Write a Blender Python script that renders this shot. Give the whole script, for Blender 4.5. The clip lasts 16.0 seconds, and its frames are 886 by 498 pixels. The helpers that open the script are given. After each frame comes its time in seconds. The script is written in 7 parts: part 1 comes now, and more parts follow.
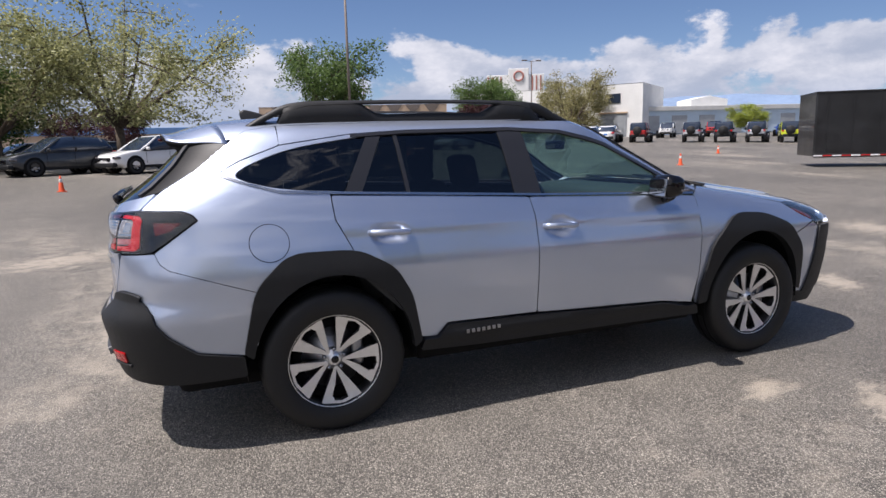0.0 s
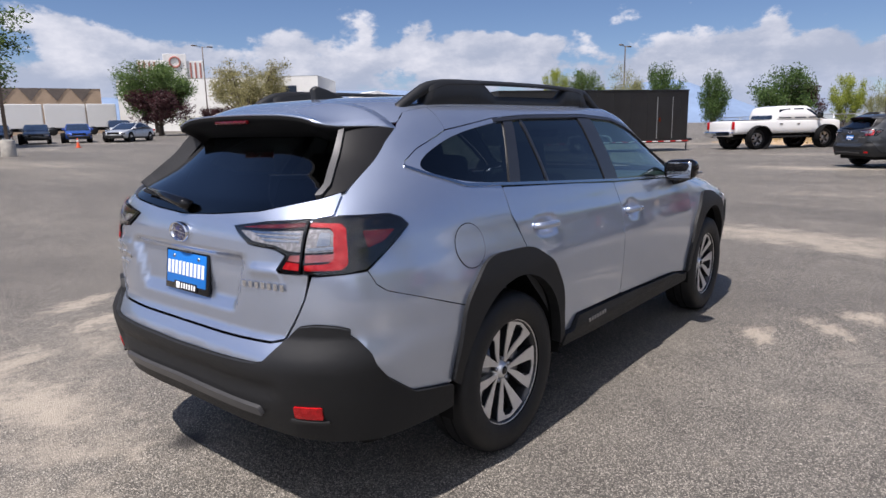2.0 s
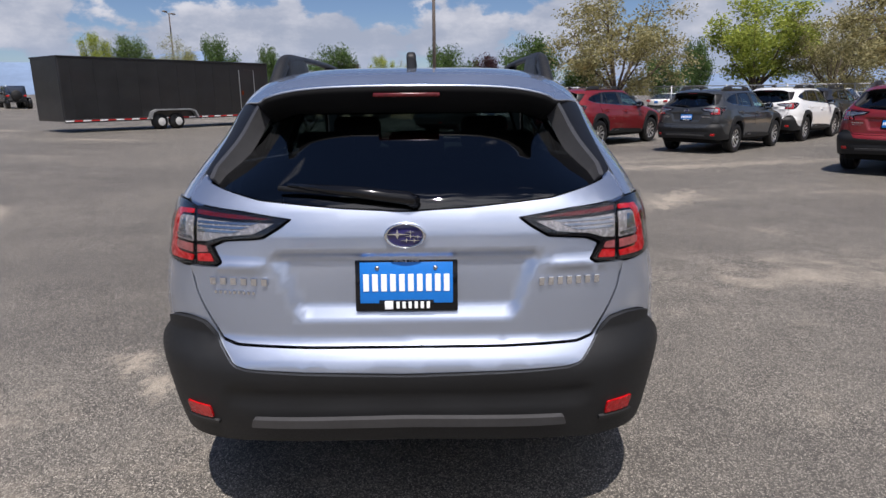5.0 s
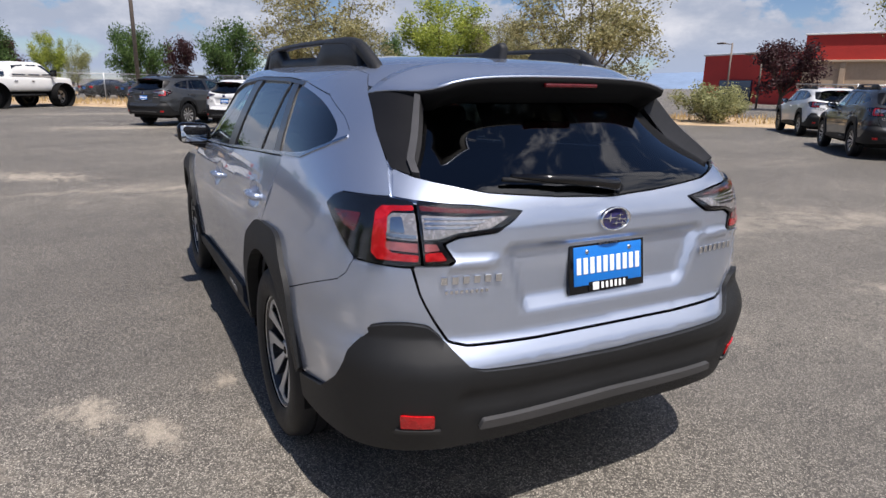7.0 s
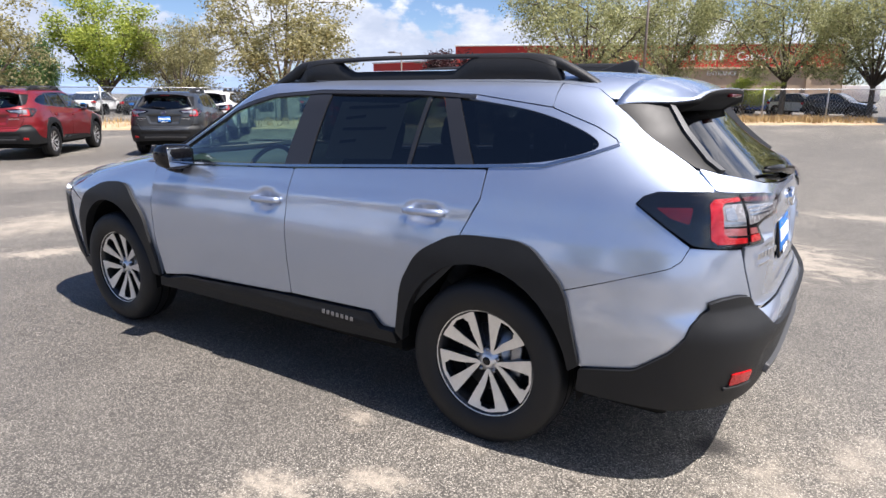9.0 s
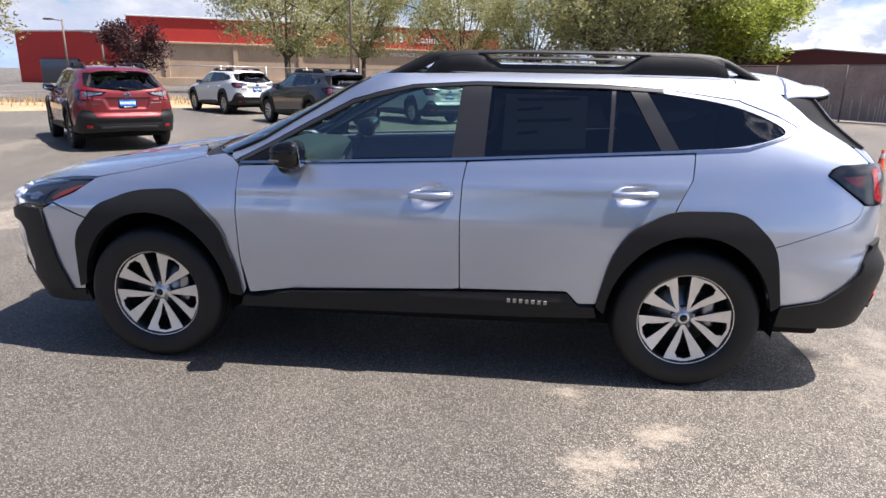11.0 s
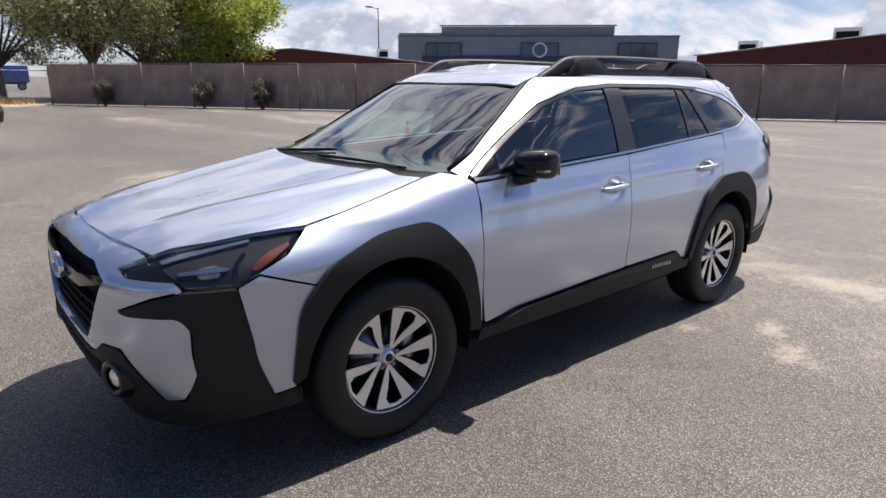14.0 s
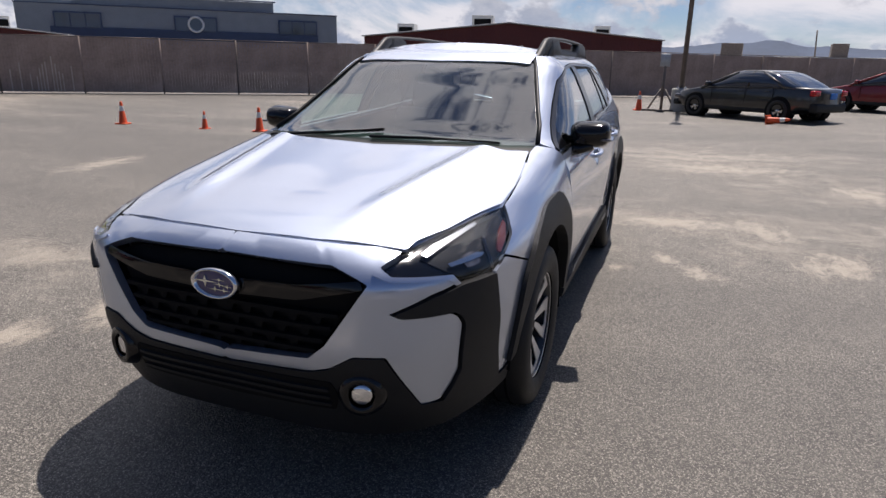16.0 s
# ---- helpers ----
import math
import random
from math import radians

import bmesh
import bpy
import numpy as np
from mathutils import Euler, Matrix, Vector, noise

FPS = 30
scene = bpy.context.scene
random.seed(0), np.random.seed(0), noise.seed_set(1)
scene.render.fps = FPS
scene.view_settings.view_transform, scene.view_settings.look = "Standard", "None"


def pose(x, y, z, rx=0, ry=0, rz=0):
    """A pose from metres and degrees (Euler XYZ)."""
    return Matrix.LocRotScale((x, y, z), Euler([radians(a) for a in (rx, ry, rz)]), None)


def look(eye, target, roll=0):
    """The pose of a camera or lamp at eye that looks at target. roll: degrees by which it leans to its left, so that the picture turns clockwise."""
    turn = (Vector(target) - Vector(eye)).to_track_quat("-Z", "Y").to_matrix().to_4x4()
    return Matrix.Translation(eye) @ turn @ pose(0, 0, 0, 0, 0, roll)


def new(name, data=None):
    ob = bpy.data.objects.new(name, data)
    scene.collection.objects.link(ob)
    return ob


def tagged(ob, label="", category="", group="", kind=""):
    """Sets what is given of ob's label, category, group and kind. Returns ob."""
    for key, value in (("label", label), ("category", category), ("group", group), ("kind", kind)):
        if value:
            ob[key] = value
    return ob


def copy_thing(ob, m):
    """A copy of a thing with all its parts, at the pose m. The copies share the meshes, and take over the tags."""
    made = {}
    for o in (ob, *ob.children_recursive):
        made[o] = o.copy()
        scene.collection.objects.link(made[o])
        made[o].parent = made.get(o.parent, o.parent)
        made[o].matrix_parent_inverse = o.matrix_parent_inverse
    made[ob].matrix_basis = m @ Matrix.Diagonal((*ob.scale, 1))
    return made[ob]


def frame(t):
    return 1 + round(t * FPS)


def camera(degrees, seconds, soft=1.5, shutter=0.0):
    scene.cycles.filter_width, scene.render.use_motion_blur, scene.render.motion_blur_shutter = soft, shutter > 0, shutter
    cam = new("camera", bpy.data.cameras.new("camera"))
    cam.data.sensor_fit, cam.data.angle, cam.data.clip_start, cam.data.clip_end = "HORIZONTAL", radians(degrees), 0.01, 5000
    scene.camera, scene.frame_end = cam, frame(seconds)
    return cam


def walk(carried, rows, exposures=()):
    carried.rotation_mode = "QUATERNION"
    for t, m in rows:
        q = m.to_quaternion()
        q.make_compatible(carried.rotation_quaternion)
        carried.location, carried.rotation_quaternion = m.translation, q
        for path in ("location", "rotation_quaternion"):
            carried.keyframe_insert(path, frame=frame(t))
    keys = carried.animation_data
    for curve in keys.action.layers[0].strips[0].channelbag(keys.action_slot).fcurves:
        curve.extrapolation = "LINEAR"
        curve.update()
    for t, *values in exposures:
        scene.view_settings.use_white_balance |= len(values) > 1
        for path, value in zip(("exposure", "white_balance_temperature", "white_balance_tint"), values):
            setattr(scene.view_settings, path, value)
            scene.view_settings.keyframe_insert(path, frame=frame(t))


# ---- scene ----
cam = camera(69.9, 16.0)

PATH = [
    (0, (-1.977, -3.872, 1.408), (-1.249, -2.038, 1.081), -1.5),
    (0.5, (-2.427, -3.537, 1.409), (-1.493, -1.802, 1.065), -1.4),
    (1, (-2.913, -3.18, 1.424), (-1.753, -1.589, 1.077), -1.1),
    (1.5, (-3.286, -2.776, 1.427), (-1.943, -1.339, 1.062), -1.7),
    (2, (-3.615, -2.34, 1.43), (-2.092, -1.099, 1.055), -1.2),
    (2.5, (-3.911, -1.955, 1.453), (-2.245, -0.917, 1.073), -1.0),
    (3, (-4.036, -1.61, 1.468), (-2.27, -0.757, 1.073), -0.9),
    (3.5, (-4.152, -1.325, 1.471), (-2.315, -0.654, 1.055), -0.3),
    (4, (-4.266, -0.949, 1.47), (-2.37, -0.494, 1.026), -0.5),
    (4.5, (-4.254, -0.526, 1.468), (-2.322, -0.31, 1.0), -0.7),
    (6.8, (-3.968, 1.287, 1.479), (-2.202, 0.486, 0.99), 0.8),
    (7, (-3.892, 1.425, 1.465), (-2.178, 0.526, 0.963), 1.0),
    (7.5, (-3.633, 1.78, 1.477), (-2.059, 0.648, 0.984), 1.9),
    (8, (-3.365, 2.219, 1.467), (-1.94, 0.896, 0.999), 2.1),
    (8.5, (-3.034, 2.633, 1.456), (-1.778, 1.148, 0.989), 1.0),
    (9, (-2.608, 3.056, 1.47), (-1.535, 1.436, 0.996), 0.2),
    (9.2, (-2.413, 3.224, 1.477), (-1.433, 1.542, 1.019), 0.3),
    (11.3, (-0.06, 3.972, 1.515), (-0.056, 2.04, 0.993), 1.2),
    (11.5, (0.189, 3.991, 1.514), (0.076, 2.055, 1.025), 1.2),
    (12, (0.746, 3.909, 1.486), (0.425, 1.992, 1.015), 1.1),
    (12.5, (1.281, 3.728, 1.494), (0.726, 1.867, 1.014), 0.9),
    (13, (1.809, 3.52, 1.491), (1.018, 1.747, 1.014), 0.6),
    (13.5, (2.3, 3.22, 1.502), (1.289, 1.567, 1.007), 0.1),
    (14, (2.794, 2.898, 1.504), (1.553, 1.417, 0.988), 0.5),
    (14.5, (3.19, 2.483, 1.501), (1.751, 1.194, 0.982), 0.7),
    (15, (3.585, 2.066, 1.485), (1.972, 1.001, 0.97), 0.8),
    (15.5, (3.828, 1.673, 1.455), (2.095, 0.831, 0.918), 0.7),
    (16, (3.988, 1.367, 1.473), (2.185, 0.71, 0.91), 1.2),
]
EXPOSURES = [(0, 0.34, 6430, 16), (1, 0.32, 6400, 16), (2, 0.30, 6400, 16), (3.5, 0.0, 6380, 15), (4.5, 0.06, 6400, 15), (7, 0.26, 6480, 14), (8, 0.52, 6480, 14), (9, 0.89, 6430, 14), (11.5, 0.80, 6580, 16), (12.5, 0.70, 6580, 16), (14.5, 0.28, 6620, 16), (16, 0.06, 6620, 16)]
walk(cam, [(t, look(eye, target, roll)) for t, eye, target, roll in PATH], EXPOSURES)

from mathutils.geometry import delaunay_2d_cdt

# ---- sky, sun and exposure ----
SUN_TO = Vector((-.41, .0, .91)).normalized()
sun = new("sun", bpy.data.lights.new("sun", "SUN"))
sun.data.energy, sun.data.angle, sun.data.color = 5.0, radians(.6), (1, .955, .89)
sun.matrix_world = look(SUN_TO * 50, (0, 0, 0))

world = bpy.data.worlds.new("world")
scene.world = world
world.use_nodes = True


class Nodes:
    """Short hand for building a node tree."""

    def __init__(self, tree):
        self.tree = tree
        tree.nodes.clear()

    def add(self, kind, settings=(), **inputs):
        n = self.tree.nodes.new(kind)
        s = dict(settings)
        if "operation" in s:
            n.operation = s["operation"]
        if "use_clamp" in s:
            n.use_clamp = s["use_clamp"]
        if "interpolation_type" in s:
            n.interpolation_type = s["interpolation_type"]
        if "data_type" in s:
            n.data_type = s["data_type"]
        for key, value in inputs.items():
            key = int(key[1:]) if key[0] == "i" and key[1:].isdigit() else key.replace("_", " ")
            if isinstance(value, bpy.types.NodeSocket):
                self.tree.links.new(value, n.inputs[key])
            else:
                n.inputs[key].default_value = value
        return n

    def math(self, op, a, b=0.0, c=0.0, clamp=False):
        n = self.add("ShaderNodeMath", {"operation": op, "use_clamp": clamp}, i0=a, i1=b, i2=c)
        return n.outputs[0]

    def ramp(self, a, lo, hi, to_lo=0.0, to_hi=1.0, smooth=True):
        n = self.add("ShaderNodeMapRange", {"interpolation_type": "SMOOTHSTEP" if smooth else "LINEAR"}, Value=a, From_Min=lo, From_Max=hi, To_Min=to_lo, To_Max=to_hi)
        return n.outputs[0]

    def mix(self, f, a, b):
        n = self.add("ShaderNodeMix", {"data_type": "RGBA"}, i0=f)
        for k, v in ((6, a), (7, b)):
            if isinstance(v, bpy.types.NodeSocket):
                self.tree.links.new(v, n.inputs[k])
            else:
                n.inputs[k].default_value = (*v, 1) if len(v) == 3 else v
        return n.outputs[2]

    def noise(self, vec, scale, detail=4.0, rough=.55, dist=0.0):
        n = self.add("ShaderNodeTexNoise", {}, Scale=scale, Detail=detail, Roughness=rough, Distortion=dist)
        if vec is not None:
            self.tree.links.new(vec, n.inputs["Vector"])
        return n.outputs[0]

    def scaled(self, vec, x, y, z):
        n = self.add("ShaderNodeVectorMath", {"operation": "MULTIPLY"}, i1=(x, y, z))
        self.tree.links.new(vec, n.inputs[0])
        return n.outputs[0]


def build_sky():
    k = Nodes(world.node_tree)
    out = k.add("ShaderNodeOutputWorld")
    way = k.add("ShaderNodeTexCoord").outputs["Generated"]
    air = k.add("ShaderNodeTexSky")
    air.sky_type, air.sun_disc, air.sun_elevation, air.sun_rotation = "NISHITA", False, radians(66), radians(-90)
    air.altitude, air.air_density, air.dust_density, air.ozone_density = 1300, 1.0, .25, 2.6
    deep = k.add("ShaderNodeVectorMath", {"operation": "MULTIPLY"}, i1=(.88, .94, 1.06))
    k.tree.links.new(air.outputs[0], deep.inputs[0])
    sky = deep.outputs[0]
    xyz = k.add("ShaderNodeSeparateXYZ", i0=way)
    x, y, z = xyz.outputs
    # heaped clouds low over the land
    flat = k.scaled(way, 1, 1, 1.7)
    big = k.noise(flat, 6.2, 10, .54, .1)
    small = k.noise(flat, 15.0, 8, .62)
    heap = k.math("ADD", k.math("MULTIPLY", big, .72), k.math("MULTIPLY", small, .28))
    sunward = k.math("ADD", k.math("MULTIPLY", x, -.72), k.math("MULTIPLY", y, -.45))
    low = k.math("ADD", k.ramp(z, .07, .24, .385, .70), k.ramp(sunward, -.1, .5, 0, .10))
    heaps = k.ramp(k.math("SUBTRACT", heap, low), .0, .06)
    # thin high veil that thickens towards the sun
    veil_n = k.noise(k.scaled(way, 1.7, 1.7, 4.5), 2.6, 9, .6, .5)
    side = k.math("ADD", k.math("MULTIPLY", x, -.72), k.math("MULTIPLY", y, -.45))
    cover = k.math("ADD", k.ramp(side, -.25, .75, .74, .36), k.ramp(z, .3, .85, 0, -.03))
    veil = k.ramp(k.math("SUBTRACT", veil_n, cover), -.04, k.ramp(z, .3, .8, .22, .09))
    # flat undersides are grey, tops white
    lift = k.noise(k.scaled(way, 1, 1, 2.6), 6.0, 6, .6)
    tone = k.ramp(k.math("ADD", k.math("MULTIPLY", lift, .6), k.math("ADD", k.math("MULTIPLY", small, .4), k.math("MULTIPLY", z, 1.2))), .50, .84)
    heap_c = k.mix(tone, (4.9, 5.6, 6.9), (9.7, 9.9, 10.4))
    heap_c = k.mix(k.ramp(z, .015, .09, .75, 0), heap_c, (5.0, 6.0, 7.9))
    veil_c = k.mix(k.ramp(veil_n, .35, .62), (7.6, 8.3, 9.4), (11.0, 11.1, 11.6))
    # thin cloud glows round the sun
    near = k.add("ShaderNodeVectorMath", {"operation": "DOT_PRODUCT"}, i1=tuple(SUN_TO))
    k.tree.links.new(way, near.inputs[0])
    glow = k.add("ShaderNodeVectorMath", {"operation": "SCALE"}, Scale=k.ramp(near.outputs["Value"], .62, 1.0, 1.0, 1.7))
    k.tree.links.new(veil_c, glow.inputs[0])
    veil_c = glow.outputs[0]
    above = k.ramp(z, -.01, .02)
    c = k.mix(k.math("MULTIPLY", k.math("MULTIPLY", veil, .9), above), sky, veil_c)
    c = k.mix(k.math("MULTIPLY", heaps, above), c, heap_c)
    bg = k.add("ShaderNodeBackground", Color=c, Strength=.07)
    k.tree.links.new(bg.outputs[0], out.inputs[0])


build_sky()


# ---- materials ----
def material(name, color, rough=.5, metal=0.0, vary=.0, scale=8.0, bump=0.0, bump_scale=60.0, coat=0.0, second=None, **extra):
    """A surface with colour that varies at two scales and a fine relief."""
    m = bpy.data.materials.new(name)
    m.use_nodes = True
    k = Nodes(m.node_tree)
    out = k.add("ShaderNodeOutputMaterial")
    b = k.add("ShaderNodeBsdfPrincipled", {}, Roughness=rough, Metallic=metal)
    b.inputs["Coat Weight"].default_value = coat
    b.inputs["Coat Roughness"].default_value = .03
    for key, value in extra.items():
        b.inputs[key.replace("_", " ")].default_value = value
    b.inputs["Base Color"].default_value = (*color, 1)
    place = k.add("ShaderNodeTexCoord").outputs["Object"]
    if vary:
        n = k.math("ADD", k.math("MULTIPLY", k.noise(place, scale, 5), .65), k.math("MULTIPLY", k.noise(place, scale * 9, 4), .35))
        dark = tuple(c * (1 - vary) for c in color)
        light = second or tuple(min(1, c * (1 + vary)) for c in color)
        k.tree.links.new(k.mix(k.ramp(n, .3, .7), dark, light), b.inputs["Base Color"])
        k.tree.links.new(k.ramp(n, .3, .7, max(0, rough - .12 * vary), min(1, rough + .25 * vary)), b.inputs["Roughness"])
    if bump:
        r = k.add("ShaderNodeBump", {}, Strength=bump, Distance=.004, Height=k.noise(place, bump_scale, 4))
        k.tree.links.new(r.outputs[0], b.inputs["Normal"])
    k.tree.links.new(b.outputs[0], out.inputs[0])
    return m


def glass(name, tint, gloss=.02, index=.06):
    """A thin pane: what is behind it shows through, tinted; the sky shows in it."""
    m = bpy.data.materials.new(name)
    m.use_nodes = True
    k = Nodes(m.node_tree)
    out = k.add("ShaderNodeOutputMaterial")
    clear = k.add("ShaderNodeBsdfTransparent", {}, Color=(*tint, 1))
    shine = k.add("ShaderNodeBsdfGlossy", {}, Color=(1, 1, 1, 1), Roughness=gloss)
    facing = k.add("ShaderNodeLayerWeight", {}, Blend=.5).outputs["Facing"]
    f = k.math("ADD", k.math("MULTIPLY", k.math("POWER", facing, 4.0), .92), index, clamp=True)
    s = k.add("ShaderNodeMixShader", {}, i0=f)
    k.tree.links.new(clear.outputs[0], s.inputs[1])
    k.tree.links.new(shine.outputs[0], s.inputs[2])
    k.tree.links.new(s.outputs[0], out.inputs[0])
    return m


def car_paint(name, color, metal=.0, rough=.35, spread=.1, lacquer=1.45):
    """Lacquered paint with a fine metal flake."""
    m = bpy.data.materials.new(name)
    m.use_nodes = True
    k = Nodes(m.node_tree)
    out = k.add("ShaderNodeOutputMaterial")
    place = k.add("ShaderNodeTexCoord").outputs["Object"]
    flake = k.noise(place, 900, 2)
    dust = k.noise(place, 3.5, 6)
    c = k.mix(k.ramp(flake, .35, .65), tuple(v * .97 for v in color), tuple(min(1, v * 1.03) for v in color))
    c = k.mix(k.ramp(dust, .45, .9, 0, .06), c, (.42, .40, .37))
    lobes = []
    for r in (rough, rough + spread):
        b = k.add("ShaderNodeBsdfPrincipled", {}, Base_Color=c, Metallic=metal, Roughness=k.ramp(dust, .3, .8, r, r + .06))
        b.inputs["Coat Weight"].default_value = 1
        b.inputs["Coat Roughness"].default_value = .02
        b.inputs["Coat IOR"].default_value = lacquer
        lobes.append(b.outputs[0])
    both = k.add("ShaderNodeMixShader", {}, i0=.45)
    k.tree.links.new(lobes[0], both.inputs[1])
    k.tree.links.new(lobes[1], both.inputs[2])
    k.tree.links.new(both.outputs[0], out.inputs[0])
    return m


SILVER = car_paint("silver_paint", (.50, .56, .68), .92, .19, .32, 1.7)
RED_PAINT = car_paint("red_paint", (.20, .008, .012), .3, .35)
GREY_PAINT = car_paint("dark_grey_paint", (.035, .038, .042), .3, .35)
BLACK_PAINT = car_paint("black_paint", (.008, .008, .009), .0, .3)
WHITE_PAINT = car_paint("white_paint", (.78, .78, .77), .0, .35)
LIGHT_PAINT = car_paint("light_silver_paint", (.55, .57, .60), .4, .36)
BLUE_PAINT = car_paint("blue_paint", (.02, .08, .38), .2, .35)
BRIGHT_RED = car_paint("bright_red_paint", (.45, .012, .01), .0, .35)
YELLOW_PAINT = car_paint("yellow_paint", (.62, .70, .02), .0, .35)
PLASTIC = material("grained_black_plastic", (.011, .0115, .0125), .55, vary=.18, scale=5, bump=.3, bump_scale=420, Specular_IOR_Level=.35)
RAIL_PLASTIC = material("satin_dark_plastic", (.016, .0165, .0175), .5, vary=.12, scale=6, bump=.2, bump_scale=400, Specular_IOR_Level=.4)
GLOSS_BLACK = material("gloss_black_plastic", (.005, .005, .006), .12, coat=.15, Specular_IOR_Level=.35)
TRIM_BLACK = material("matt_black_trim", (.008, .008, .009), .44, vary=.1, scale=6, Specular_IOR_Level=.22)
PILLAR_BLACK = material("satin_black_film", (.02, .02, .022), .3, coat=.3)
# near-black for black parts, and for hollows with their shade in the colour
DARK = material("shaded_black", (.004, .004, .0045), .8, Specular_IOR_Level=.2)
CABIN = material("dark_grey_cabin_plastic", (.045, .047, .05), .75, vary=.2, scale=10)
FABRIC = material("charcoal_seat_cloth", (.035, .036, .04), .9, vary=.25, scale=18, bump=.4, bump_scale=300)
HEADLINER = material("pale_grey_headliner", (.42, .42, .41), .9, vary=.06, scale=20)
TINTED = glass("privacy_glass", (.075, .088, .094), .012, .065)
SCREEN_GLASS = glass("windscreen_glass", (.50, .68, .63), .01, .12)
CLEAR_GLASS = glass("green_tint_glass", (.60, .79, .72), .008, .14)
LENS = glass("clear_lens", (.93, .94, .95), .02, .045)
CHROME = material("chrome", (.75, .76, .78), .08, 1.0)
SATIN_CHROME = material("satin_chrome", (.55, .56, .58), .22, 1.0)
MACHINED = material("machined_alloy", (.80, .80, .80), .34, .85, vary=.06, scale=30)
WHEEL_DARK = material("dark_wheel_paint", (.03, .031, .034), .3, .4, coat=.4)
RUBBER = material("tyre_rubber", (.006, .006, .0065), .58, vary=.3, scale=12, bump=.3, bump_scale=150, Specular_IOR_Level=.5)
RED_LENS = material("red_lens", (.45, .003, .006), .25, vary=.3, scale=40, coat=.2)
PINK_LENS = material("pale_red_lens", (.42, .12, .12), .15, .3, vary=.3, scale=40, coat=.8)
STRIP = material("satin_grey_strip", (.06, .06, .063), .4, .2, vary=.1, scale=8)
LAMP_BOWL = material("lamp_inside", (.016, .017, .020), .6, vary=.3, scale=90, Specular_IOR_Level=.12)
DEEP_RED = material("deep_red_lens", (.085, .003, .005), .2, vary=.4, scale=50, coat=.3)
AMBER = material("amber_lens", (.13, .022, .008), .25, coat=.6)
SMOKE = material("smoked_lens", (.15, .14, .145), .15, .5, vary=.5, scale=30, coat=1.0)
LAMP_CLEAR = material("frosted_lamp_lens", (.36, .34, .34), .25, .4, vary=.2, scale=70, coat=.3)
PLATE_BLUE = material("blue_plate", (.004, .16, .56), .4, vary=.05, scale=40)
WHITE_INK = material("white_lettering", (.85, .86, .86), .5)
PAPER = material("printed_paper", (.70, .70, .67), .8, vary=.05, scale=30)
MIRROR = material("mirror_glass", (.55, .58, .62), .01, 1.0)
EMBLEM_BLUE = material("emblem_blue", (.02, .018, .10), .15, coat=1.0)
STEEL = material("brushed_steel", (.35, .35, .36), .35, 1.0, vary=.1, scale=20)


# ---- small building helpers ----
def part(name, bm, mat, parent=None, label="", smooth=True, normals=None):
    """Links a bmesh as one mesh object under a thing or a part."""
    me = bpy.data.meshes.new(name)
    bm.to_mesh(me)
    bm.free()
    me.polygons.foreach_set("use_smooth", [smooth] * len(me.polygons))
    me.materials.append(mat)
    if normals:
        me.normals_split_custom_set_from_vertices(normals)
    ob = new(name, me)
    ob.parent = parent
    if label:
        ob["label"] = label
    return ob


def thing(name, label, category, at=(0, 0, 0), turn=0.0, group="", kind=""):
    e = new(name)
    e.empty_display_size = .1
    e.matrix_world = pose(*at, 0, 0, turn)
    return tagged(e, label, category, group, kind)


def box_bm(bm, sx, sy, sz, at=(0, 0, 0), bevel=.0, rot=None, seg=2, taper=1.0):
    """A bevelled box with its middle at a place; taper narrows its top."""
    r = bmesh.ops.create_cube(bm, size=1)
    vs = r["verts"]
    for v in vs:
        f = taper if v.co.z > 0 else 1
        v.co = Vector((v.co.x * sx * f, v.co.y * sy * f, v.co.z * sz))
    if bevel:
        es = list({e for v in vs for e in v.link_edges})
        r2 = bmesh.ops.bevel(bm, geom=es, offset=bevel, segments=seg, affect="EDGES", profile=.5)
        vs = list({v for v in r2["verts"]} | {v for v in vs if v.is_valid})
    m = Matrix.Translation(at) @ (rot or Matrix.Identity(4))
    for v in vs:
        v.co = m @ v.co
    return vs


def boxed(sx, sy, sz, at=(0, 0, 0), bevel=.0, rot=None, seg=2, taper=1.0):
    bm = bmesh.new()
    box_bm(bm, sx, sy, sz, at, bevel, rot, seg, taper)
    return bm


def tube_bm(bm, path, radius, sides=10, cap=True):
    """A round bar along points; radius is a number or one for each point."""
    rings = []
    n = len(path)
    pts = [Vector(p) for p in path]
    for i, p in enumerate(pts):
        t = (pts[min(i + 1, n - 1)] - pts[max(i - 1, 0)]).normalized()
        a = t.cross(Vector((0, 0, 1)) if abs(t.z) < .9 else Vector((1, 0, 0))).normalized()
        b = t.cross(a)
        r = radius[i] if isinstance(radius, (list, tuple)) else radius
        rings.append([bm.verts.new(p + (a * math.cos(6.2832 * j / sides) + b * math.sin(6.2832 * j / sides)) * r) for j in range(sides)])
    for q, w in zip(rings, rings[1:]):
        for j in range(sides):
            bm.faces.new((q[j], q[(j + 1) % sides], w[(j + 1) % sides], w[j]))
    if cap:
        bm.faces.new(rings[0][::-1])
        bm.faces.new(rings[-1])


def tubed(path, radius, sides=10):
    bm = bmesh.new()
    tube_bm(bm, path, radius, sides)
    bmesh.ops.recalc_face_normals(bm, faces=bm.faces)
    return bm


